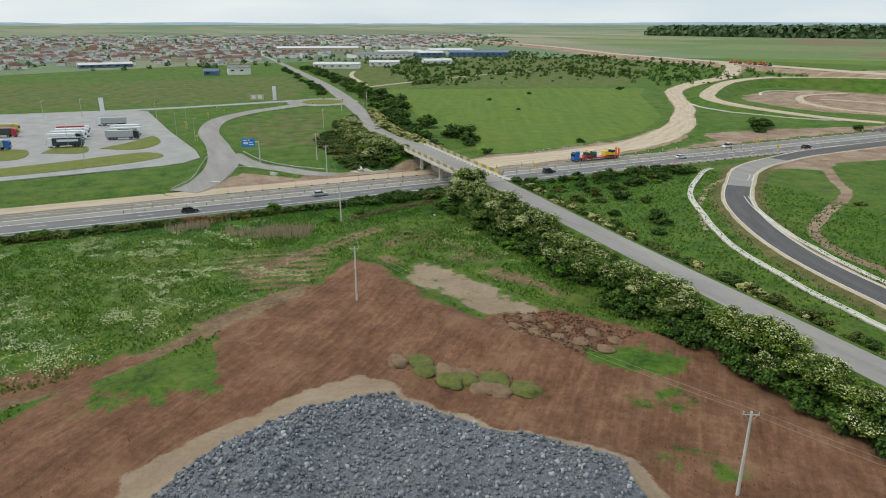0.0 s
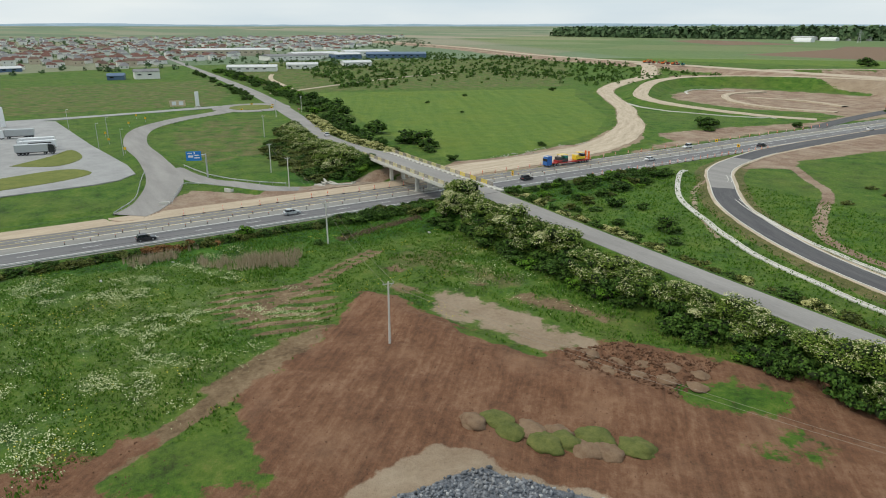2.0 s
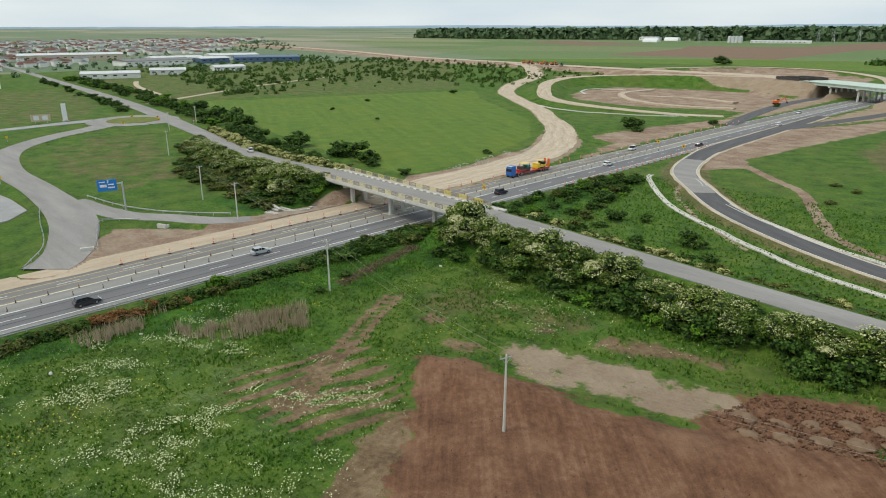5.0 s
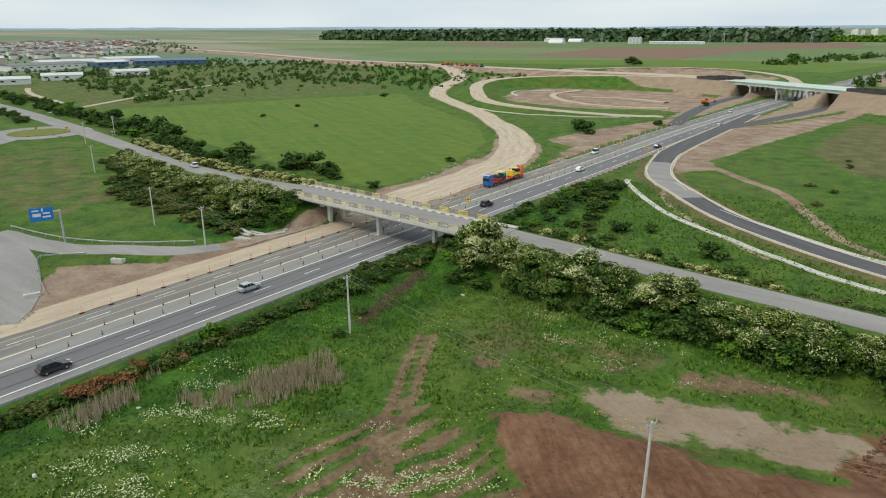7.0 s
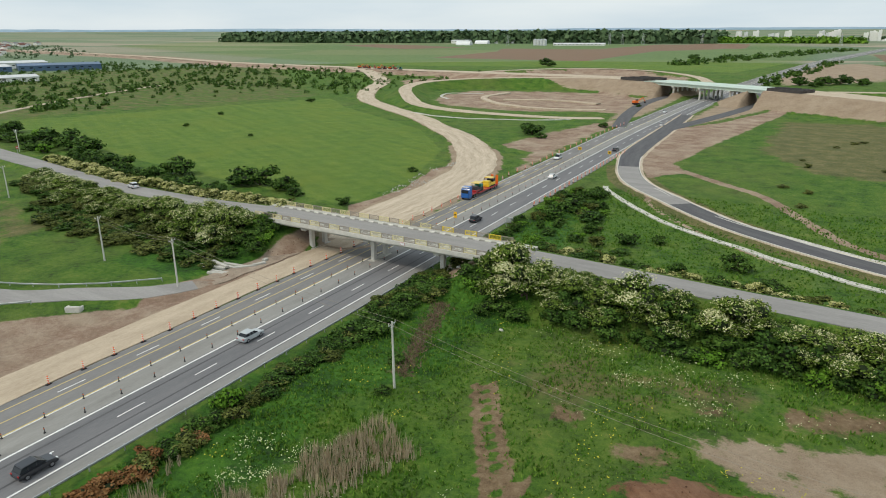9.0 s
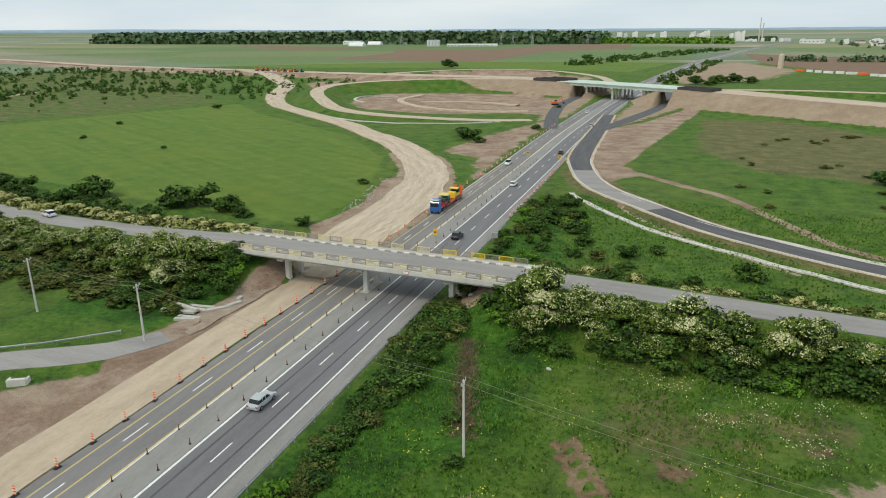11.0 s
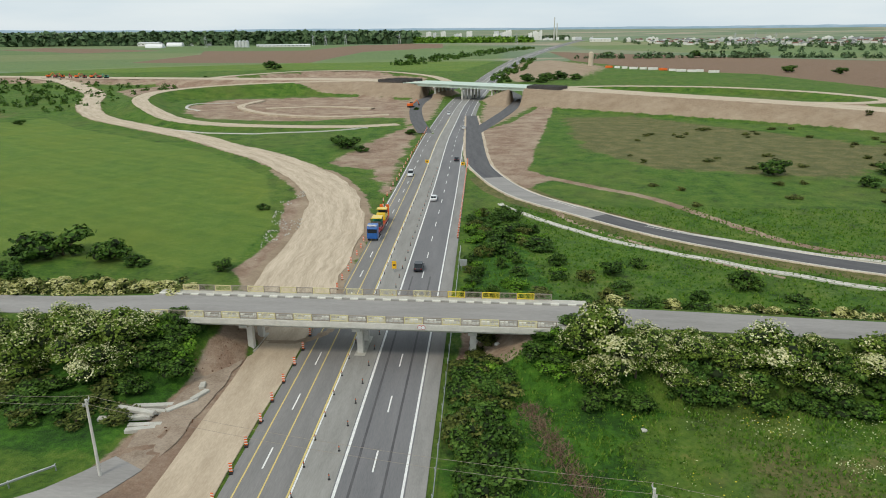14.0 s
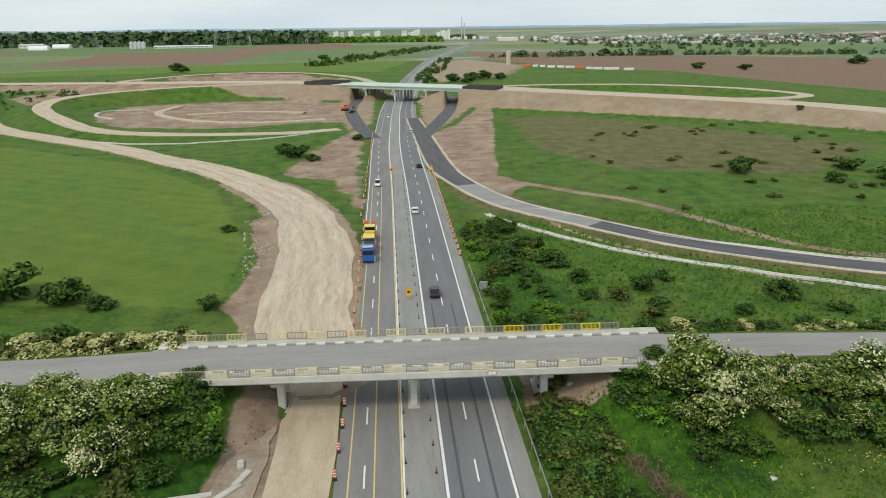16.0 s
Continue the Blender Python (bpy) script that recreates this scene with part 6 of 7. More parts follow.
M["stone"] = stone_mat()
M["clod"] = flora("soil_clod", [(0.0, (0.09, 0.045, 0.026)), (0.5, (0.16, 0.085, 0.05)), (1.0, (0.25, 0.15, 0.095))], 0.95)
heap = new("gravel_heap")
heap.location = (0, 0, 0)
tagged(heap, "broad heap of blue-grey crushed stone on bare soil", "gravel heap")
single, single_y = scatter(700, (110, 119, -86, -56), lambda x, y: inside(x[None], y[None], GRAVEL, 0.5)[0] > 0.5)
STONES = [fast_mesh("stone", v * np.array([1, 1, 0.8]), f, M["stone"]) for v, f in SHAPES]
for i in range(min(300, len(single))):
    ob = new("stone", STONES[i % 8])
    ob.parent, s_ = heap, rng.uniform(0.4, 0.75)
    ob.location, ob.rotation_euler, ob.scale = (single[i], single_y[i], ground_at(single[i], single_y[i]) + 0.2 * s_), rng.uniform(0, 6.28, 3), (s_, s_, s_)
x, y = scatter(9500, (109, 158, -96, -40), lambda x, y: inside(x[None], y[None], GRAVEL, 0.5)[0] > rng.uniform(0.25, 0.75, len(x)))
rock_field("stones", x, y, rng.uniform(0.26, 0.68, len(x)) * rng.choice([0.8, 1.0, 1.3], len(x)), M["stone"], "", "", parent=heap)
x, y = scatter(5200, (55, 150, -110, -8), lambda x, y: (inside(x[None], y[None], DIRT, 1)[0] > 0.5) & (inside(x[None], y[None], SANDRIM, 1)[0] < 0.4) & (fbm(x[None], y[None], 5, 77)[0] > -0.1))
rock_field("soil_clods", x, y, rng.uniform(0.06, 0.30, len(x)), M["clod"], "crumbly clods of red-brown soil", "soil")
x, y = scatter(2600, (92, 115, -37, -15), lambda x, y: inside(x[None], y[None], [(94, -34), (96, -25), (109, -17), (113, -31), (100, -36)], 1)[0] > 0.5)
rock_field("soil_clods", x, y, rng.uniform(0.15, 0.6, len(x)), M["clod"], "coarse dark clods of dug soil in rows", "soil")

M["mound_green"] = rough_mat("mound_grass", (0.05, 0.075, 0.014), (0.18, 0.18, 0.055), 0.8, 0.95, 6.0, 0.6, dist=0.2)
M["mound_brown"] = rough_mat("mound_soil", (0.13, 0.075, 0.045), (0.27, 0.19, 0.12), 0.8, 0.95, 6.0, 0.6, dist=0.2)


def mound(x, y, r, h, mat, label):
    bm = bmesh.new()
    bmesh.ops.create_uvsphere(bm, u_segments=28, v_segments=14, radius=1)
    for v in bm.verts:
        k = 1 + 0.3 * noise.noise(v.co * 1.6 + Vector((x, y, 0))) + 0.16 * noise.noise(v.co * 5 + Vector((x, y, 0)))
        v.co = Vector((v.co.x * r * k, v.co.y * r * k * 0.8, v.co.z * h * k))
    for f in bm.faces:
        f.smooth = True
    ob = part("soil_mound", bm, mat)
    ob.location = (x, y, ground_at(x, y))
    tagged(ob, label, "mound", "tipped mounds")


for i in range(4):
    for j in range(2 + (i > 0)):
        grassy = rng.uniform() < 0.55
        mound(102.5 + i * 3.9 + j * 1.4 + rng.uniform(-.5, .5), -55.5 + i * 2.3 + j * 2.6 + rng.uniform(-.5, .5), rng.uniform(1.9, 2.6), rng.uniform(0.45, 0.8), M["mound_green" if grassy else "mound_brown"],
              "small tipped mound overgrown with grass" if grassy else "small tipped mound of brown soil")
for i in range(5):
    for j in range(2):
        mound(97 + i * 3.3 + j * 2.0, -31 + i * 2.0 - j * 3.4, 1.5, 0.45, M["mound_brown"], "low bed of dug brown soil")


# ---- poles and wires ----
def pole(x, y, tall, label, arms=1, lean=0.0, turn=0.0):
    base = new("utility_pole")
    tagged(base, label, "utility pole", "power line poles")
    bm = bmesh.new()
    tube(bm, (0, 0, -0.5), (0, 0, tall), 0.19, 0.12, 10)
    part("post", bm, M["concrete_pale"], base, "tapered pale concrete post")
    for i in range(arms):
        bm = bmesh.new()
        box(bm, 0, 0, tall - 0.35 - i * 0.7, 1.7, 0.1, 0.1, bevel=0.01)
        tube(bm, (-0.6, 0, tall - 0.4 - i * 0.7), (0, 0, tall - 1.2 - i * 0.7), 0.03, seg=5), tube(bm, (0.6, 0, tall - 0.4 - i * 0.7), (0, 0, tall - 1.2 - i * 0.7), 0.03, seg=5)
        part("cross_arm", bm, M["steel"], base)
    for dx in (-0.75, 0.0, 0.75):
        bm = bmesh.new()
        tube(bm, (dx, 0, tall - 0.3), (dx, 0, tall - 0.02), 0.07, 0.05, 7)
        part("insulator", bm, M["concrete"], base)
    base.matrix_world = pose(x, y, ground_at(x, y), lean, 0, turn)
    return base


POLES = [(144, -34, 10.0, 62), (78.5, -54.5, 10.0, 75), (25.8, -42, 9.8, 90), (-30.4, -30.4, 9.8, 100), (-57, -27, 9.8, 100), (-134, -4, 9.5, 105)]
for x, y, tall, turn in POLES:
    pole(x, y, tall, "pale concrete utility pole with a steel cross arm", 1, rng.uniform(-1, 1), turn)
pole(-199, 24, 9.0, "concrete utility pole beside the roundabout", 2, 0, 20)
pole(-213, 44, 9.0, "concrete utility pole at the side road", 2, 0, 20)


def wire(a, b, sag):
    k = 18
    cu = bpy.data.curves.new("wire", "CURVE")
    cu.dimensions, cu.bevel_depth, cu.bevel_resolution = "3D", 0.016, 1
    sp = cu.splines.new("POLY")
    sp.points.add(k)
    for i in range(k + 1):
        u = i / k
        q = Vector(a).lerp(Vector(b), u)
        sp.points[i].co = (q.x, q.y, q.z - sag * 4 * u * (1 - u), 1)
    cu.materials.append(M["rail_grey"])
    tagged(new("power_line", cu), "thin grey overhead wire hanging between poles", "wire", "overhead wires")


for (x0, y0, h0, t0), (x1, y1, h1, t1) in (((215, -5, 10, 60), POLES[0]), (POLES[0], POLES[1]), (POLES[2], POLES[3]), (POLES[3], POLES[4]), (POLES[1], POLES[2])):
    for off in (-0.75, 0.75):
        a = (x0 + off * math.cos(radians(t0)), y0 + off * math.sin(radians(t0)), ground_at(x0, y0) + h0)
        b = (x1 + off * math.cos(radians(t1)), y1 + off * math.sin(radians(t1)), ground_at(x1, y1) + h1)
        wire(a, b, 1.1)


# ---- highway furniture ----
def guard_rail(line, label):
    base = new("guard_rail")
    tagged(base, label, "guard rail")
    q = np.column_stack([line[:, :2], np.array([ground_at(x, y) for x, y in line[:, :2]])])
    q[:, 2] = np.maximum(q[:, 2], 0)
    nrm = sides(q)
    rows = []
    for off, z in ((0.0, 0.45), (0.07, 0.52), (0.0, 0.60), (0.07, 0.68), (0.0, 0.76)):
        rows.append(np.column_stack([q[:, :2] + nrm * off, q[:, 2] + z]))
    back = [np.column_stack([q[:, :2] - nrm * 0.03, q[:, 2] + z]) for z in (0.76, 0.45)]
    rows += back
    v, k = np.concatenate(rows), len(q)
    f = [(r * k + i, r * k + i + 1, ((r + 1) % 7) * k + i + 1, ((r + 1) % 7) * k + i) for r in range(7) for i in range(k - 1)]
    ob = new("rail", fast_mesh("rail", v, f, M["steel"]))
    ob.parent = base
    bm = bmesh.new()
    box(bm, 0, 0, 0.3, 0.1, 0.14, 0.95)
    me_ = bpy.data.meshes.new("post")
    bm.to_mesh(me_)
    bm.free()
    me_.materials.append(M["steel"])
    for i in range(0, k, 2):
        ob = new("post", me_)
        ob.parent = base
        ob.location = (q[i, 0] - nrm[i, 0] * 0.12, q[i, 1] - nrm[i, 1] * 0.12, q[i, 2])


guard_rail(curve_points([(6.3, -128, 0), (6.3, -60, 0), (6.3, 0, 0), (6.3, 52, 0)], 2.2), "low galvanised steel guard rail beside the dark carriageway")
guard_rail(curve_points([(-83, -49.5, 0), (-69, -47.5, 0), (-57, -44.5, 0), (-46, -38.5, 0), (-36, -29.5, 0)], 2.2), "galvanised guard rail along the branch road")
guard_rail(curve_points([(-27, -79, 0), (-40, -72, 0), (-62, -67, 0), (-76, -63.5, 0)], 2.2), "galvanised guard rail outside the slip road")
guard_rail(curve_points([(-30, -64, 0), (-41, -60.5, 0), (-52, -55.5, 0), (-46, -49, 0)], 2.2), "galvanised guard rail on the grass wedge")


def beacon():
    """A striped traffic beacon board on a rubber foot."""
    base = new("traffic_beacon")
    tagged(base, "orange and white striped traffic beacon on a rubber foot", "beacon", "beacons along the works")
    bm = bmesh.new()
    box(bm, 0, 0, 0.06, 0.45, 0.8, 0.12, bevel=0.02)
    part("foot", bm, M["black"], base)
    bm = bmesh.new()
    box(bm, 0, 0, 0.72, 0.34, 0.06, 1.15, bevel=0.01)
    board = part("board", bm, M["orange"], base)
    for i in range(3):
        bm = bmesh.new()
        box(bm, 0, 0, 0.38 + i * 0.36, 0.36, 0.075, 0.13)
        part("stripe", bm, M["white"], board)
    return base


bc = beacon()
bc.matrix_world = pose(-16.2, -64, 0.03, 0, 0, 5)
for i in range(1, 52):
    y = -64 + i * 5.0 if i < 26 else 66 + (i - 26) * 7
    copy_thing(bc, pose(-16.2 + rng.uniform(-0.2, 0.2) - (0.9 if y > 90 else 0), y, 0.03, 0, 0, rng.uniform(-15, 15)))
for i in range(24):
    copy_thing(bc, pose(5.3, 60 + i * 4.2, 0.03, 0, 0, rng.uniform(-15, 15)))


def stake():
    base = new("delineator_post")
    tagged(base, "slim dark delineator post", "post", "delineator posts")
    bm = bmesh.new()
    tube(bm, (0, 0, 0), (0, 0, 0.75), 0.07, 0.05, 7)
    part("stem", bm, M["dark_steel"], base)
    bm = bmesh.new()
    tube(bm, (0, 0, 0), (0, 0, 0.07), 0.16, 0.14, 9)
    part("foot", bm, M["black"], base)
    bm = bmesh.new()
    tube(bm, (0, 0, 0.55), (0, 0, 0.66), 0.075, 0.07, 7)
    part("reflector", bm, M["orange"], base)
    return base


st = stake()
st.matrix_world = pose(-8.5, -90, 0.05)
for i in range(1, 46):
    copy_thing(st, pose(-8.5, -90 + i * 5.2, 0.05))
for i in range(46):
    copy_thing(st, pose(-5.2, -92 + i * 5.2, 0.05))


def board_sign(x, y, wide, tall, z, mat, label, turn, bars=(), posts=2, category="sign"):
    base = new("road_sign")
    tagged(base, label, category, "road signs")
    bm = bmesh.new()
    box(bm, 0, 0, z + tall / 2, wide, 0.08, tall, bevel=0.02)
    panel = part("panel", bm, mat, base)
    for (bx, bz, bw, bh, bmat) in bars:
        bm = bmesh.new()
        box(bm, bx, -0.055, z + bz, bw, 0.03, bh)
        part("marking", bm, M[bmat], panel)
    for i in range(posts):
        px = 0 if posts == 1 else (i - 0.5) * wide * 0.6
        bm = bmesh.new()
        tube(bm, (px, 0.08, -0.3), (px, 0.08, z + tall * 0.9), 0.07, seg=8)
        part("post", bm, M["steel"], base)
    base.matrix_world = pose(x, y, ground_at(x, y), 0, 0, turn)
    return base


# cantilever sign over the slip road
def cantilever_sign(x, y, turn):
    base = new("direction_sign")
    tagged(base, "blue direction sign on a cantilever mast", "sign", "road signs")
    bm = bmesh.new()
    tube(bm, (0, 0, -0.3), (0, 0, 7.6), 0.28, 0.22, 10)
    part("mast", bm, M["steel"], base)
    bm = bmesh.new()
    tube(bm, (0, 0, 7.3), (-4.6, 0, 7.3), 0.16, seg=8)
    part("arm", bm, M["steel"], base)
    bm = bmesh.new()
    box(bm, -3.6, -0.25, 7.0, 4.6, 0.12, 3.0, bevel=0.03)
    panel = part("panel", bm, M["blue_sign"], base)
    for bx, bz, bw, bh in ((-4.7, 7.9, 1.4, 0.3), (-4.5, 6.9, 1.6, 0.7), (-2.6, 7.2, 1.4, 0.35), (-2.6, 6.4, 1.6, 0.35), (-3.3, 8.0, 0.3, 0.7)):
        bm = bmesh.new()
        box(bm, bx, -0.33, bz, bw, 0.03, bh)
        part("marking", bm, M["white"], panel)
    base.matrix_world = pose(x, y, ground_at(x, y), 0, 0, turn)


cantilever_sign(-60, -47, 70)
board_sign(137, 3.3, 3.2, 2.3, 1.6, M["blue_sign"], "blue direction sign beside the side road", 95, [(-0.9, 1.7, 0.9, 0.4, "yellow"), (0.5, 1.5, 1.4, 0.12, "white"), (0.6, 1.0, 0.14, 1.4, "white"), (-0.8, 1.0, 0.9, 0.22, "white"), (-0.8, 0.5, 0.9, 0.22, "white")])
for x, y in ((-8.8, 143), (4.0, 139)):
    for dz in (0.9,):
        board_sign(x, y, 1.3, 1.1, 2.2, M["yellow"], "yellow works sign beside the highway", 0, [(0, 0.55, 0.5, 0.5, "black")], 1)
board_sign(-6.6, 36, 0.9, 1.6, 0.9, M["yellow"], "yellow chevron board in the central reserve", 0, [(0, 0.8, 0.5, 0.3, "black")], 1)
board_sign(7.3, 38, 1.5, 1.4, 1.0, M["steel"], "back of a grey road sign at the guard rail", 180, (), 2)
board_sign(-43.5, 11.2, 0.9, 0.8, 1.8, M["red"], "red and white give-way sign by the bridge end", 0, [(0, 0.42, 0.45, 0.35, "white")], 1)
board_sign(-207, 40, 0.9, 0.9, 1.8, M["red"], "red and white give-way sign by the roundabout", 80, [(0, 0.45, 0.5, 0.4, "white")], 1)
for x, y in ((-236, 16), (-262, 30), (-252, 40), (-236, 34)):
    board_sign(x, y, 1.3, 0.8, 0.5, M["yellow"], "small yellow chevron sign on the roundabout", 80, [(0, 0.4, 0.5, 0.4, "black")], 2)
for x, y in ((-170, -64), (-200, -50), (-215, -40), (-150, -65), (-230, -42), (-120, -63)):
    board_sign(x, y, 0.9, 0.9, 1.6, M["yellow"], "small yellow sign on the grass verge", 80, (), 1)


def lamp_post(x, y):
    base = new("street_lamp")
    tagged(base, "slim grey street lamp of the lorry park", "street lamp", "lamps of the lorry park")
    bm = bmesh.new()
    tube(bm, (0, 0, -0.2), (0, 0, 10), 0.12, 0.07, 8)
    part("mast", bm, M["steel"], base)
    bm = bmesh.new()
    box(bm, 0.5, 0, 10, 1.0, 0.2, 0.12, bevel=0.03)
    part("lantern", bm, M["white"], base)
    base.matrix_world = pose(x, y, ground_at(x, y), 0, 0, 90)


for x, y in ((-122, -112), (-140, -70), (-118, -64), (-160, -64), (-76, -104), (-200, -76), (-225, -112), (-225, -130)):
    lamp_post(x, y)
for x, y, h, lab in ((-228, -102, 10, "tall white advertising pylon at the lorry park"), (-274, 0, 9, "slim white pylon by the roundabout")):
    base = new("pylon_sign")
    tagged(base, lab, "pylon")
    bm = bmesh.new()
    box(bm, 0, 0, h / 2, 0.9, 2.2, h, bevel=0.08)
    part("body", bm, M["white"], base)
    bm = bmesh.new()
    box(bm, 0, 0, 0.1, 2, 3, 0.5)
    part("plinth", bm, M["concrete"], base)
    base.matrix_world = pose(x, y, 0.1)
base = board_sign(-272, -12, 9, 3.5, 1.0, paint("hoarding_cream", (0.55, 0.45, 0.30)), "cream advertising hoarding beside the field", 80, [(-2, 1.8, 2.5, 2.2, "white"), (2, 1.8, 2.5, 2.2, "white")], 2, "billboard")

# ---- concrete beams dumped beside the works ----
for i, (x, y, z, ln, turn) in enumerate(((-31.5, -20.6, 0.25, 6.5, 8), (-30.2, -18.6, 0.25, 6.2, 0), (-29.5, -17.2, 0.3, 5.2, 8), (-30.6, -19.4, 0.75, 5.6, -12), (-25.6, -17.2, 0.25, 4.2, 48), (-28.4, -21.6, 0.2, 4.2, 5), (-24.2, -14.8, 0.25, 2.8, 65), (-24.8, -12.4, 0.25, 1.4, 100), (-28.5, -22.6, 0.2, 3.6, 14))):
    bm = bmesh.new()
    box(bm, 0, 0, 0, ln, 0.75, 0.55, bevel=0.06)
    for v in bm.verts:
        v.co += Vector((0, 0, 0.05)) * noise.noise(v.co * 2 + Vector((i, 0, 0)))
    ob = part("concrete_beam", bm, M["concrete"])
    x, y = x - 2.2, y + 1.6
    ob.matrix_world = pose(x, y, ground_at(x, y) + z, 0, 0, turn)
    tagged(ob, "discarded pale concrete beam lying in the grass", "beam", "dumped concrete beams")
for x, y, turn in ((-37, -47, 30), (-30.5, -66, 70)):
    bm = bmesh.new()
    box(bm, 0, 0, 0.6, 2.4, 0.5, 1.2, bevel=0.04), box(bm, -1.2, 0.5, 0.5, 0.3, 1.2, 1.0, bevel=0.03), box(bm, 1.2, 0.5, 0.5, 0.3, 1.2, 1.0, bevel=0.03)
    ob = part("culvert_head", bm, M["concrete_pale"])
    ob.matrix_world = pose(x, y, ground_at(x, y) - 0.15, 0, 0, turn)
    tagged(ob, "small white concrete culvert head", "culvert", "culvert heads")
for x, y, r in ((13.5, 0, 0.5), (12.5, 3, 0.6), (11.2, 4, 0.5), (31, -18.5, 0.45), (20, -74, 0.4), (24, -88, 0.4)):
    v, f = SHAPES[int(abs(x)) % 8]
    ob = new("boulder", fast_mesh("boulder", v * 2.2 * r * np.array([1, 1, 0.7]), f, M["concrete_pale"]))
    ob.location = (x, y, ground_at(x, y) + 0.2 * r)
    tagged(ob, "pale lump of rubble on the ground", "boulder", "lumps of rubble")
# heap of dead branches by the meadow edge
x, y = rng.normal(20.6, 0.9, 900), rng.uniform(-39, -13, 900)
x = x + (y + 25) * -0.3
blades("brushwood", x, y, np.full(900, 0.5), 0.12, M["dead_twig"], "long heap of dead brushwood", "brushwood", 3, 1.1)


# ---- town ----
M["roof_red"] = rough_mat("roof_tile_red", (0.11, 0.05, 0.038), (0.22, 0.11, 0.085), 0.4, 0.85, 4.0, 0.2)
M["roof_grey"] = rough_mat("roof_grey", (0.13, 0.13, 0.135), (0.28, 0.28, 0.28), 0.4, 0.8, 4.0, 0.2)
M["roof_brown"] = rough_mat("roof_brown", (0.10, 0.06, 0.045), (0.21, 0.14, 0.11), 0.4, 0.85, 4.0, 0.2)
M["roof_pale"] = rough_mat("roof_pale_sheet", (0.50, 0.51, 0.51), (0.68, 0.69, 0.69), 0.1, 0.6, 2.0, 0.0)
M["roof_blue"] = rough_mat("roof_blue_sheet", (0.06, 0.11, 0.20), (0.12, 0.18, 0.28), 0.1, 0.5, 2.0, 0.0)
M["plaster"] = rough_mat("plaster_white", (0.66, 0.65, 0.61), (0.84, 0.83, 0.79), 0.3, 0.9, 3.0, 0.0)
M["plaster_warm"] = rough_mat("plaster_warm", (0.45, 0.38, 0.28), (0.62, 0.54, 0.42), 0.3, 0.9, 3.0, 0.0)


def house(wide, deep, tall, roof_h, wall, roof, label):
    base = new("house")
    tagged(base, label, "house", "houses of the town")
    bm = bmesh.new()
    box(bm, 0, 0, tall / 2 - 0.3, wide, deep, tall + 0.6)
    part("wall", bm, wall, base)
    bm = bmesh.new()
    o = 0.5
    lo = [bm.verts.new((sx * (wide / 2 + o), sy * (deep / 2 + o), tall)) for sx, sy in ((-1, -1), (1, -1), (1, 1), (-1, 1))]
    hi = [bm.verts.new((sx * (wide / 2 - deep * 0.25), 0, tall + roof_h)) for sx in (-1, 1)]
    for f in ((lo[0], lo[1], hi[1], hi[0]), (lo[2], lo[3], hi[0], hi[1]), (lo[1], lo[2], hi[1]), (lo[3], lo[0], hi[0]), (lo[3], lo[2], lo[1], lo[0])):
        bm.faces.new(f)
    r = part("roof", bm, roof, base)
    bm = bmesh.new()
    box(bm, wide * 0.2, deep * 0.15, tall + roof_h * 0.9, 0.6, 0.6, 1.4)
    part("chimney", bm, M["roof_brown"], r)
    for sx in (-0.28, 0.28):
        for sy in (-1,):
            bm = bmesh.new()
            box(bm, sx * wide, sy * deep / 2, tall * 0.55, 1.2, 0.12, 1.3)
            part("window", bm, M["glass"], base)
    return base


kinds = [house(11, 8, 3.4, 3.0, M["plaster"], M["roof_red"], "white house with a red tiled roof"), house(12, 9, 6.0, 3.0, M["plaster_warm"], M["roof_brown"], "two-storey cream house with a brown roof"),
         house(10, 8, 3.2, 2.6, M["plaster"], M["roof_grey"], "white house with a grey roof"), house(13, 9, 6.0, 2.6, M["plaster"], M["roof_red"], "two-storey white house with a red roof")]
placed = 0
first = set()
while placed < 190:
    u = rng.uniform(0, 1)
    x = -735 - 900 * u ** 1.3
    y = rng.uniform(-420 - 0.2 * (-x - 650), 60 + 0.30 * (-x - 500))
    if abs(y - np.interp(x, SIDE_W[::-1, 0], SIDE_W[::-1, 1])) < 16 or (x > -900 and y > 95):
        continue
    k_ = int(rng.integers(0, 4))
    x, y, z, _ = far(x, y)
    m = pose(x, y, z + 0.05, 0, 0, 84 + 90 * int(rng.integers(0, 2)) + rng.uniform(-6, 6))
    if k_ in first:
        copy_thing(kinds[k_], m)
    else:
        first.add(k_)
        kinds[k_].matrix_world = m
    placed += 1


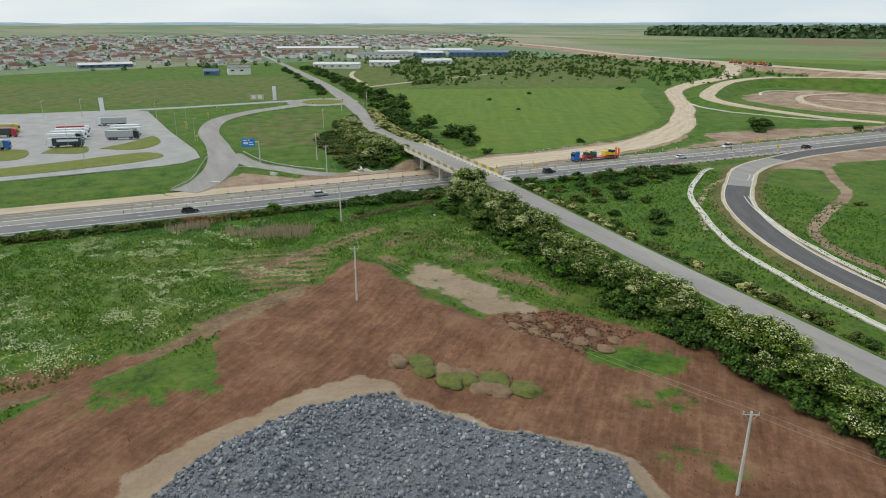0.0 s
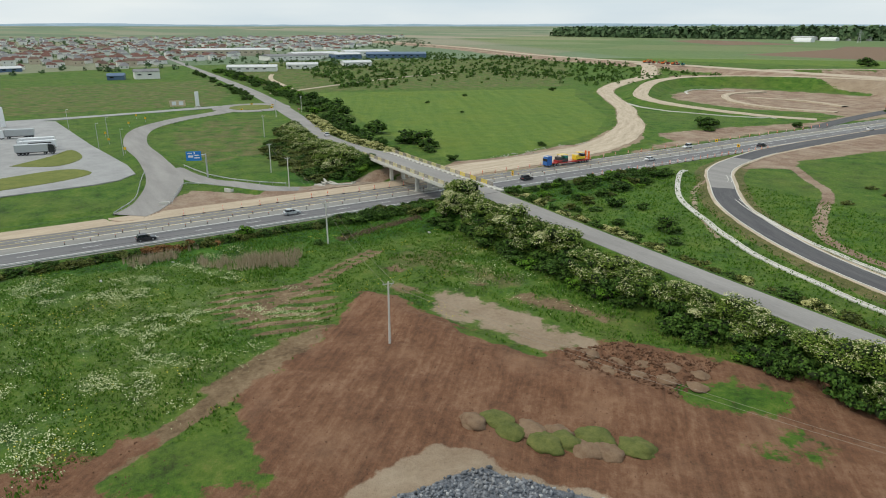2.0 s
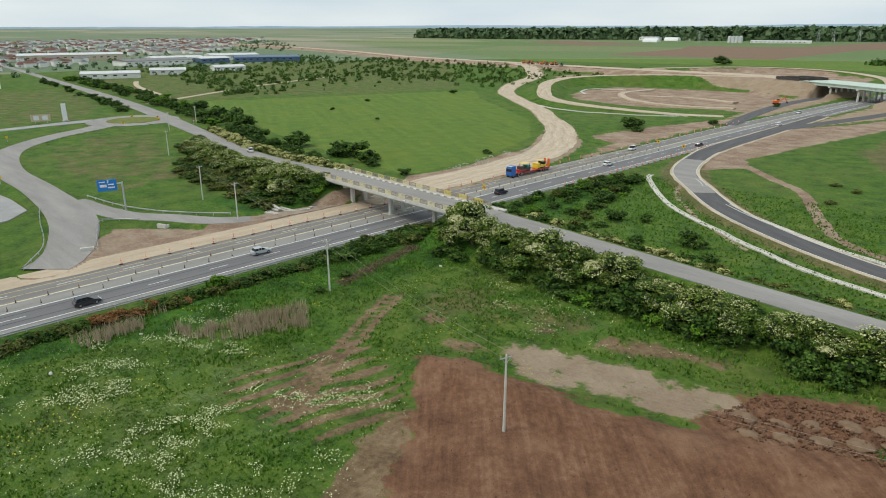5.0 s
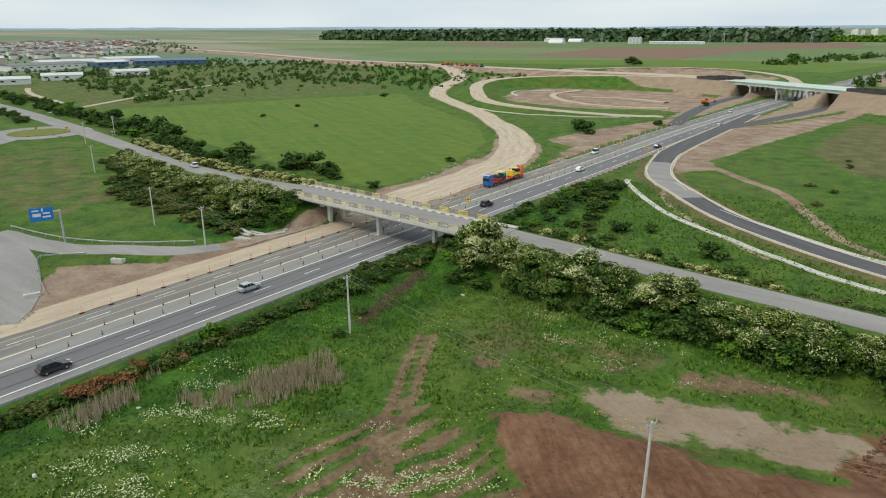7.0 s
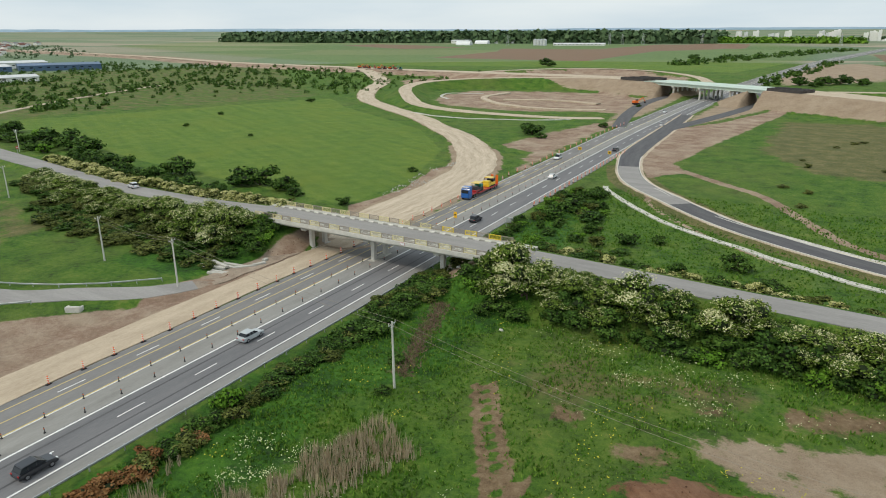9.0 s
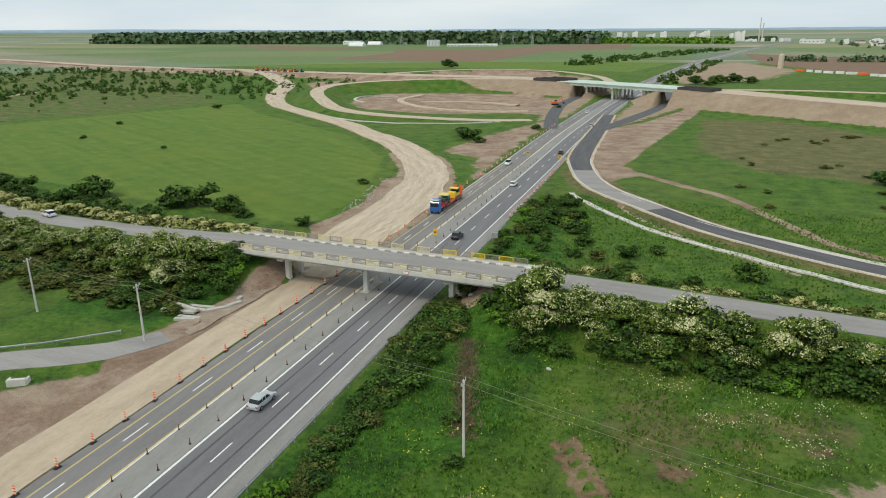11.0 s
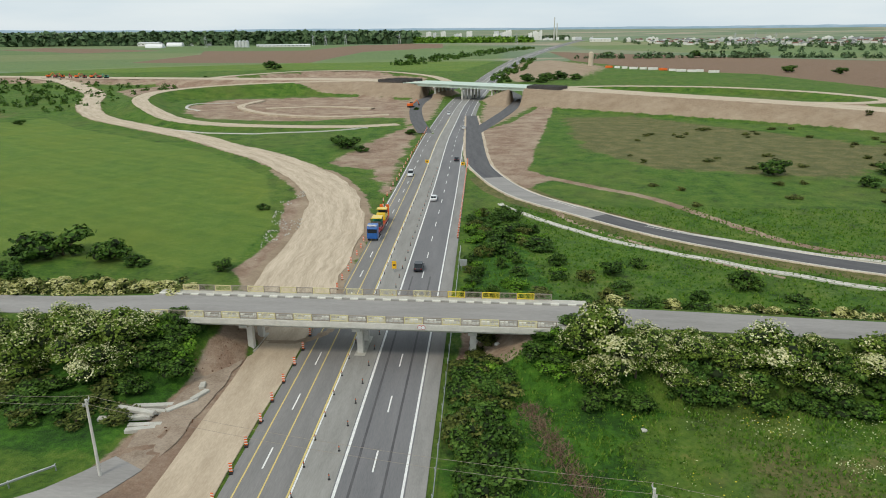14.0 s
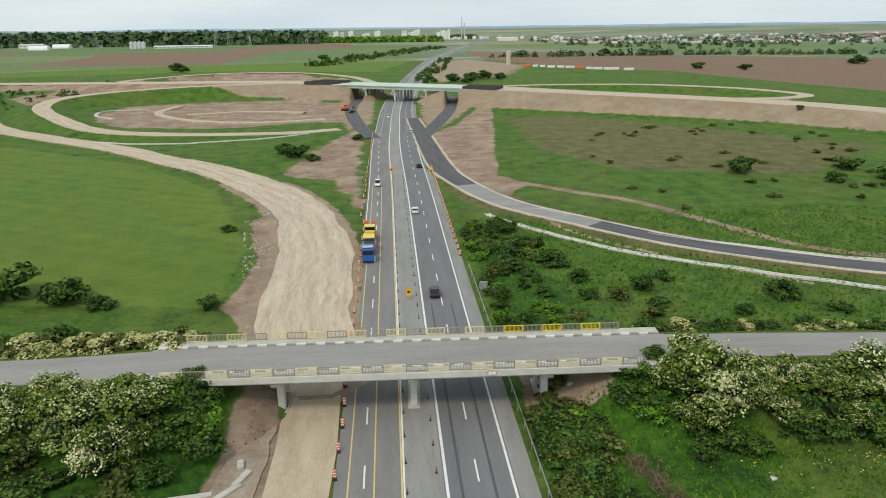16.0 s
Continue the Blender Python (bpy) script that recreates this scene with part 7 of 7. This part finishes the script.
def far_houses(count):
    """The rest of the town: small gabled boxes in one mesh for each colour of roof."""
    for mat, part_name in (("plaster", "far_walls"), ("roof_red", "far_red_roofs"), ("roof_grey", "far_grey_roofs")):
        r = np.random.default_rng(21)
        vs, fs, off = [], [], 0
        for i in range(count):
            x = -900 - 2300 * r.uniform() ** 1.3
            y = r.uniform(-500 - 0.35 * (-x - 800), 60 + (0.36 if x > -1250 else 0.66) * (-x - 500))
            if i % 4 == 0:
                x, y = r.uniform(600, 2600), r.uniform(1700, 3300)
                y = max(y, 2300 - 0.5 * (x - 600))
            x, y, z0, _ = far(x, y)
            w, d, h, a = r.uniform(8, 16), r.uniform(7, 10), r.uniform(3, 6.5), r.uniform(-0.2, 0.2) + (1.57 if r.uniform() < 0.5 else 0)
            red = r.uniform() < 0.45
            c, s_ = math.cos(a), math.sin(a)
            if mat == "plaster":
                q = [(sx * w / 2, sy * d / 2, z) for z in (-0.2, h) for sx, sy in ((-1, -1), (1, -1), (1, 1), (-1, 1))]
                f = [(0, 1, 5, 4), (1, 2, 6, 5), (2, 3, 7, 6), (3, 0, 4, 7)]
            elif (mat == "roof_red") == red:
                q = [(sx * (w / 2 + .4), sy * (d / 2 + .4), h) for sx, sy in ((-1, -1), (1, -1), (1, 1), (-1, 1))] + [(-w * 0.3, 0, h + 2.6), (w * 0.3, 0, h + 2.6)]
                f = [(0, 1, 5, 4), (2, 3, 4, 5), (1, 2, 5, 5), (3, 0, 4, 4)]
            else:
                continue
            vs += [(x + px * c - py * s_, y + px * s_ + py * c, pz + z0) for px, py, pz in q]
            fs += [tuple(dict.fromkeys(j + off for j in k4)) for k4 in f]
            off += len(q)
        tagged(new(part_name, mesh_from(part_name, vs, fs, M[mat])), "small far houses spread over the town", "houses", kind="stuff")


far_houses(1500)


def hall(x0, y0, x1, y1, deep, tall, wall, roof, label):
    """A long shed between two front corners."""
    base = new("warehouse")
    tagged(base, label, "warehouse", "halls at the town's edge")
    a, b = Vector(far(x0, y0)[:3]), Vector(far(x1, y1)[:3])
    deep, tall, b.z = deep * far(x0, y0)[3], tall * far(x0, y0)[3], a.z
    w = (b - a).length
    base.matrix_world = Matrix.Translation(a) @ Matrix.Rotation(math.atan2((b - a).y, (b - a).x), 4, "Z")
    bm = bmesh.new()
    box(bm, w / 2, deep / 2, tall / 2 - 0.2, w, deep, tall + 0.4)
    part("wall", bm, wall, base)
    part("roof", transformed(profile(bmesh.new(), [(-0.6, tall), (deep / 2, tall + 2.2), (deep + 0.6, tall), (deep + 0.6, tall - 0.3), (-0.6, tall - 0.3)], w / 2 + 0.5), w), roof, base)
    for i in range(int(w // 9)):
        bm = bmesh.new()
        box(bm, 4 + i * 9, -0.02, tall * 0.6, 3.4, 0.12, 1.2)
        part("window", bm, M["glass"], base)
    return base


def transformed(bm, w):
    """Turns a side outline so that it runs along x from 0 to w."""
    for v in bm.verts:
        v.co = Vector((w / 2 + v.co.y, v.co.x, v.co.z))
    bmesh.ops.recalc_face_normals(bm, faces=bm.faces)
    return bm


for q in ((-611, 111, -588, 160, 18, 5, "plaster", "roof_pale", "long white shed at the edge of the scrubland"), (-628, 186, -612, 219, 16, 5, "plaster", "roof_pale", "white shed with a pale sheet roof"),
          (-634, 264, -632, 302, 16, 5, "plaster", "roof_pale", "white shed beside the pasture"), (-822, 233, -841, 333, 40, 7, "plaster", "roof_grey", "large hall with a grey sheet roof"), (-835, 396, -795, 484, 40, 7, "roof_blue", "roof_blue", "long dark blue hall"),
          (-838, 345, -836, 388, 40, 7, "roof_blue", "roof_pale", "blue hall with a pale roof"), (-900, 300, -900, 380, 40, 7, "plaster", "roof_pale", "pale industrial hall beside the scrubland"), (-920, 400, -910, 480, 40, 8, "plaster", "roof_pale", "pale industrial hall with white walls"),
          (-1071, 164, -1035, 307, 50, 10, "plaster_warm", "roof_pale", "very long cream factory hall"), (-542, 6, -541, 28, 14, 7, "plaster", "roof_grey", "white two-storey office with a flat roof"), (-544, -18, -540, -4, 12, 4, "roof_blue", "roof_blue", "small blue shed beside the office"),
          (-830, 40, -829, 92, 25, 5, "plaster", "roof_red", "long hall with a red roof"), (-724, -138, -736, -80, 15, 4, "roof_blue", "roof_pale", "low sheds with pale roofs"), (430, 3100, 520, 3080, 60, 12, "plaster", "roof_pale", "distant pale logistics hall"),
          (-1253, 2700, -1150, 2690, 60, 12, "plaster", "roof_pale", "distant white hall before the forest"), (-1420, 2610, -1330, 2600, 60, 12, "plaster", "roof_pale", "distant pale hall before the forest"), (-820, 2290, -640, 2330, 20, 6, "plaster", "roof_pale", "row of low distant farm sheds")):
    hall(*q[:6], M[q[6]], M[q[7]], q[8])
# silos before the forest
for i in range(4):
    base = new("silo")
    tagged(base, "tall pale grain silo with a cone roof", "silo", "grain silos")
    bm = bmesh.new()
    tube(bm, (0, 0, 0), (0, 0, 20), 7, seg=20)
    part("drum", bm, M["roof_pale"], base)
    bm = bmesh.new()
    tube(bm, (0, 0, 20), (0, 0, 24), 7, 0.6, 20)
    part("cone_roof", bm, M["steel"], base)
    sx, sy, sz, ss = far(-895 + i * 15, 2300 - i * 6)
    base.matrix_world = pose(sx, sy, sz) @ Matrix.Scale(ss, 4)
# round greenhouses
for x, y, w in ((-1175, 2270, 60), (-1240, 2560, 60), (-1240, 2800, 60)):
    bm = bmesh.new()
    tube(bm, (-w / 2, 0, 0), (w / 2, 0, 0), 14, seg=24)
    ob = part("greenhouse", bm, M["white"])
    x, y, z, s_ = far(x, y)
    ob.matrix_world = pose(x, y, z) @ Matrix.Scale(s_, 4)
    tagged(ob, "white barrel-vaulted greenhouse before the forest", "greenhouse", "greenhouses")
# city blocks in the haze
for i in range(170):
    bm = bmesh.new()
    x = rng.uniform(-2200, 2900)
    w, h = (rng.uniform(14, 34), rng.uniform(34, 52)) if x < 250 else (rng.uniform(10, 24), rng.uniform(7, 17))
    box(bm, 0, 0, h / 2, w, 20, h, bevel=0.3), box(bm, w * 0.2, 0, h + 1.5, w * 0.3, 10, 3)
    ob = part("apartment_block", bm, M["plaster" if rng.uniform() < 0.7 else "roof_pale"])
    x, y, z, s_ = far(x, 3600 + rng.uniform(-100, 350) - 0.00006 * x * x - (rng.uniform(0, 900) if x > 500 else 0))
    ob.matrix_world = pose(x, y, z) @ Matrix.Scale(s_, 4)
    tagged(ob, "distant pale block of flats on the skyline", "building", "distant city blocks")
for x, y, h in ((330, 3900, 120), (345, 3900, 90)):
    bm = bmesh.new()
    tube(bm, (0, 0, 0), (0, 0, h), 4, 2.4, 12)
    ob = part("chimney_stack", bm, M["concrete_pale"])
    x, y, z, s_ = far(x, y)
    ob.matrix_world = pose(x, y, z) @ Matrix.Scale(s_, 4)
    tagged(ob, "slim concrete chimney of a distant power plant", "chimney", "power plant chimneys")


def power_pylon(tall):
    """A lattice mast: four tapering legs, braces and three arms."""
    base = new("power_pylon")
    tagged(base, "grey lattice power pylon in the far fields", "pylon", "power pylons")
    corner = ((-1, -1), (1, -1), (1, 1), (-1, 1))
    for cx, cy in corner:
        bm = bmesh.new()
        tube(bm, (cx * 3.2, cy * 3.2, -0.5), (cx * 0.5, cy * 0.5, tall), 0.22, 0.16, 5)
        part("leg", bm, M["steel"], base)
    for i in range(5):
        bm = bmesh.new()
        lo, hi = tall * i / 5.5, tall * (i + 1) / 5.5
        r0, r1 = 3.2 - 2.7 * lo / tall, 3.2 - 2.7 * hi / tall
        for (ax, ay), (bx, by) in zip(corner, corner[1:] + corner[:1]):
            tube(bm, (ax * r0, ay * r0, lo), (bx * r1, by * r1, hi), 0.12, seg=4)
        part("brace", bm, M["steel"], base)
    for z, w in ((tall * 0.7, 6.5), (tall * 0.82, 5.2), (tall * 0.94, 4.0)):
        bm = bmesh.new()
        tube(bm, (-w, 0, z), (w, 0, z), 0.2, seg=5)
        part("arm", bm, M["steel"], base)
    return base


masts = power_pylon(27.0)
masts.matrix_world = pose(-420, 1640, float(rise(-420, 1640)), 0, 0, 20)
for x, y in ((-392, 1655), (-345, 1675), (-215, 1750), (-640, 1500), (-1000, 1600), (-1300, 1540), (-1500, 1530), (560, 1480), (600, 1470), (640, 1460), (90, 1660)):
    copy_thing(masts, pose(x, y, float(rise(x, y)), 0, 0, 20))
bm = bmesh.new()
tube(bm, (0, 0, 0), (0, 0, 16), 3.2, seg=16)
tube(bm, (0, 0, 16), (0, 0, 18), 3.2, 0.5, 16)
ob = part("water_tower", bm, M["plaster_warm"])
ob.location = far(152, 880)[:3]
tagged(ob, "cream cylindrical tower on the building site", "tower")


# ---- machines on the motorway bed ----
def machine(x, y, z, mat, label, turn):
    base = new("excavator")
    tagged(base, label, "machine", "machines on the motorway bed")
    bm = bmesh.new()
    box(bm, 0, 1.1, 0.5, 4.2, 0.7, 1.0, bevel=0.2), box(bm, 0, -1.1, 0.5, 4.2, 0.7, 1.0, bevel=0.2)
    part("crawler", bm, M["black"], base)
    bm = bmesh.new()
    box(bm, -0.6, 0, 1.8, 3.4, 2.6, 1.5, bevel=0.15)
    part("body", bm, mat, base)
    bm = bmesh.new()
    box(bm, 0.9, 0.7, 2.4, 1.5, 1.1, 1.7, bevel=0.1)
    part("cab", bm, M["glass"], base)
    bm = bmesh.new()
    tube(bm, (1.0, -0.5, 2.0), (4.2, -0.5, 4.6), 0.28, seg=8), tube(bm, (4.2, -0.5, 4.6), (6.0, -0.5, 2.0), 0.22, seg=8)
    arm = part("boom", bm, mat, base)
    bm = bmesh.new()
    box(bm, 6.1, -0.5, 1.4, 1.0, 1.2, 1.1, bevel=0.15)
    part("bucket", bm, M["dark_steel"], arm)
    base.matrix_world = pose(x, y, z, 0, 0, turn)


for i in range(9):
    x = -425 + i * 8.5
    z_ = np.interp(x, MOTORWAY_W[::-1, 0], MOTORWAY_W[::-1, 2])
    machine(x, np.interp(x, MOTORWAY_W[::-1, 0], MOTORWAY_W[::-1, 1]) - 6 + rng.uniform(-2, 2), z_, (M["orange"], paint("machine_red", (0.35, 0.07, 0.05)))[i % 2] if i < 8 else paint("machine_teal", (0.05, 0.25, 0.2)), "orange earth-moving machine on the motorway bed" if i < 8 else "teal roller on the motorway bed", rng.uniform(0, 360))
machine(-36, 344, 0.1, M["orange"], "orange excavator beside the overbridge", 40)
for i in range(12):
    bm = bmesh.new()
    box(bm, 0, 0, 1.3, rng.uniform(6, 11), 2.5, 2.6, bevel=0.08)
    ob = part("site_container", bm, M["plaster" if i % 6 else "orange"])
    ob.matrix_world = pose(*far(168 + i * 9 + rng.uniform(-2, 2), 822 - i * 10 + rng.uniform(-8, 8))[:3], 0, 0, rng.uniform(-40, 10))
    tagged(ob, "pale site container on the building yard", "container", "containers of the yard")
# rubble along the edge of the haul road
x, y = scatter(2600, (-48, -28, 22, 112), lambda x, y: (inside(x[None], y[None], [(-30, 20), (-35, 30), (-41, 60), (-47, 92), (-43, 108), (-37, 96), (-34, 62), (-34, 34)], 1.5)[0] > 0.45) & (fbm(x[None], y[None], 5, 91)[0] > -0.05))
rock_field("rubble", x, y, rng.uniform(0.12, 0.6, len(x)), M["concrete"], "broken stone and rubble along the haul road", "rubble")
x, y = scatter(900, (-34, -18, -62, 20), lambda x, y: (inside(x[None], y[None], [(-30, -30), (-31, 0), (-28, 18), (-24.5, 18), (-24.5, -40)], 1)[0] > 0.5) & (fbm(x[None], y[None], 4, 92)[0] > 0.0))
rock_field("soil_clods", x, y, rng.uniform(0.1, 0.35, len(x)), M["clod"], "clods of mud beside the sand strip", "soil")
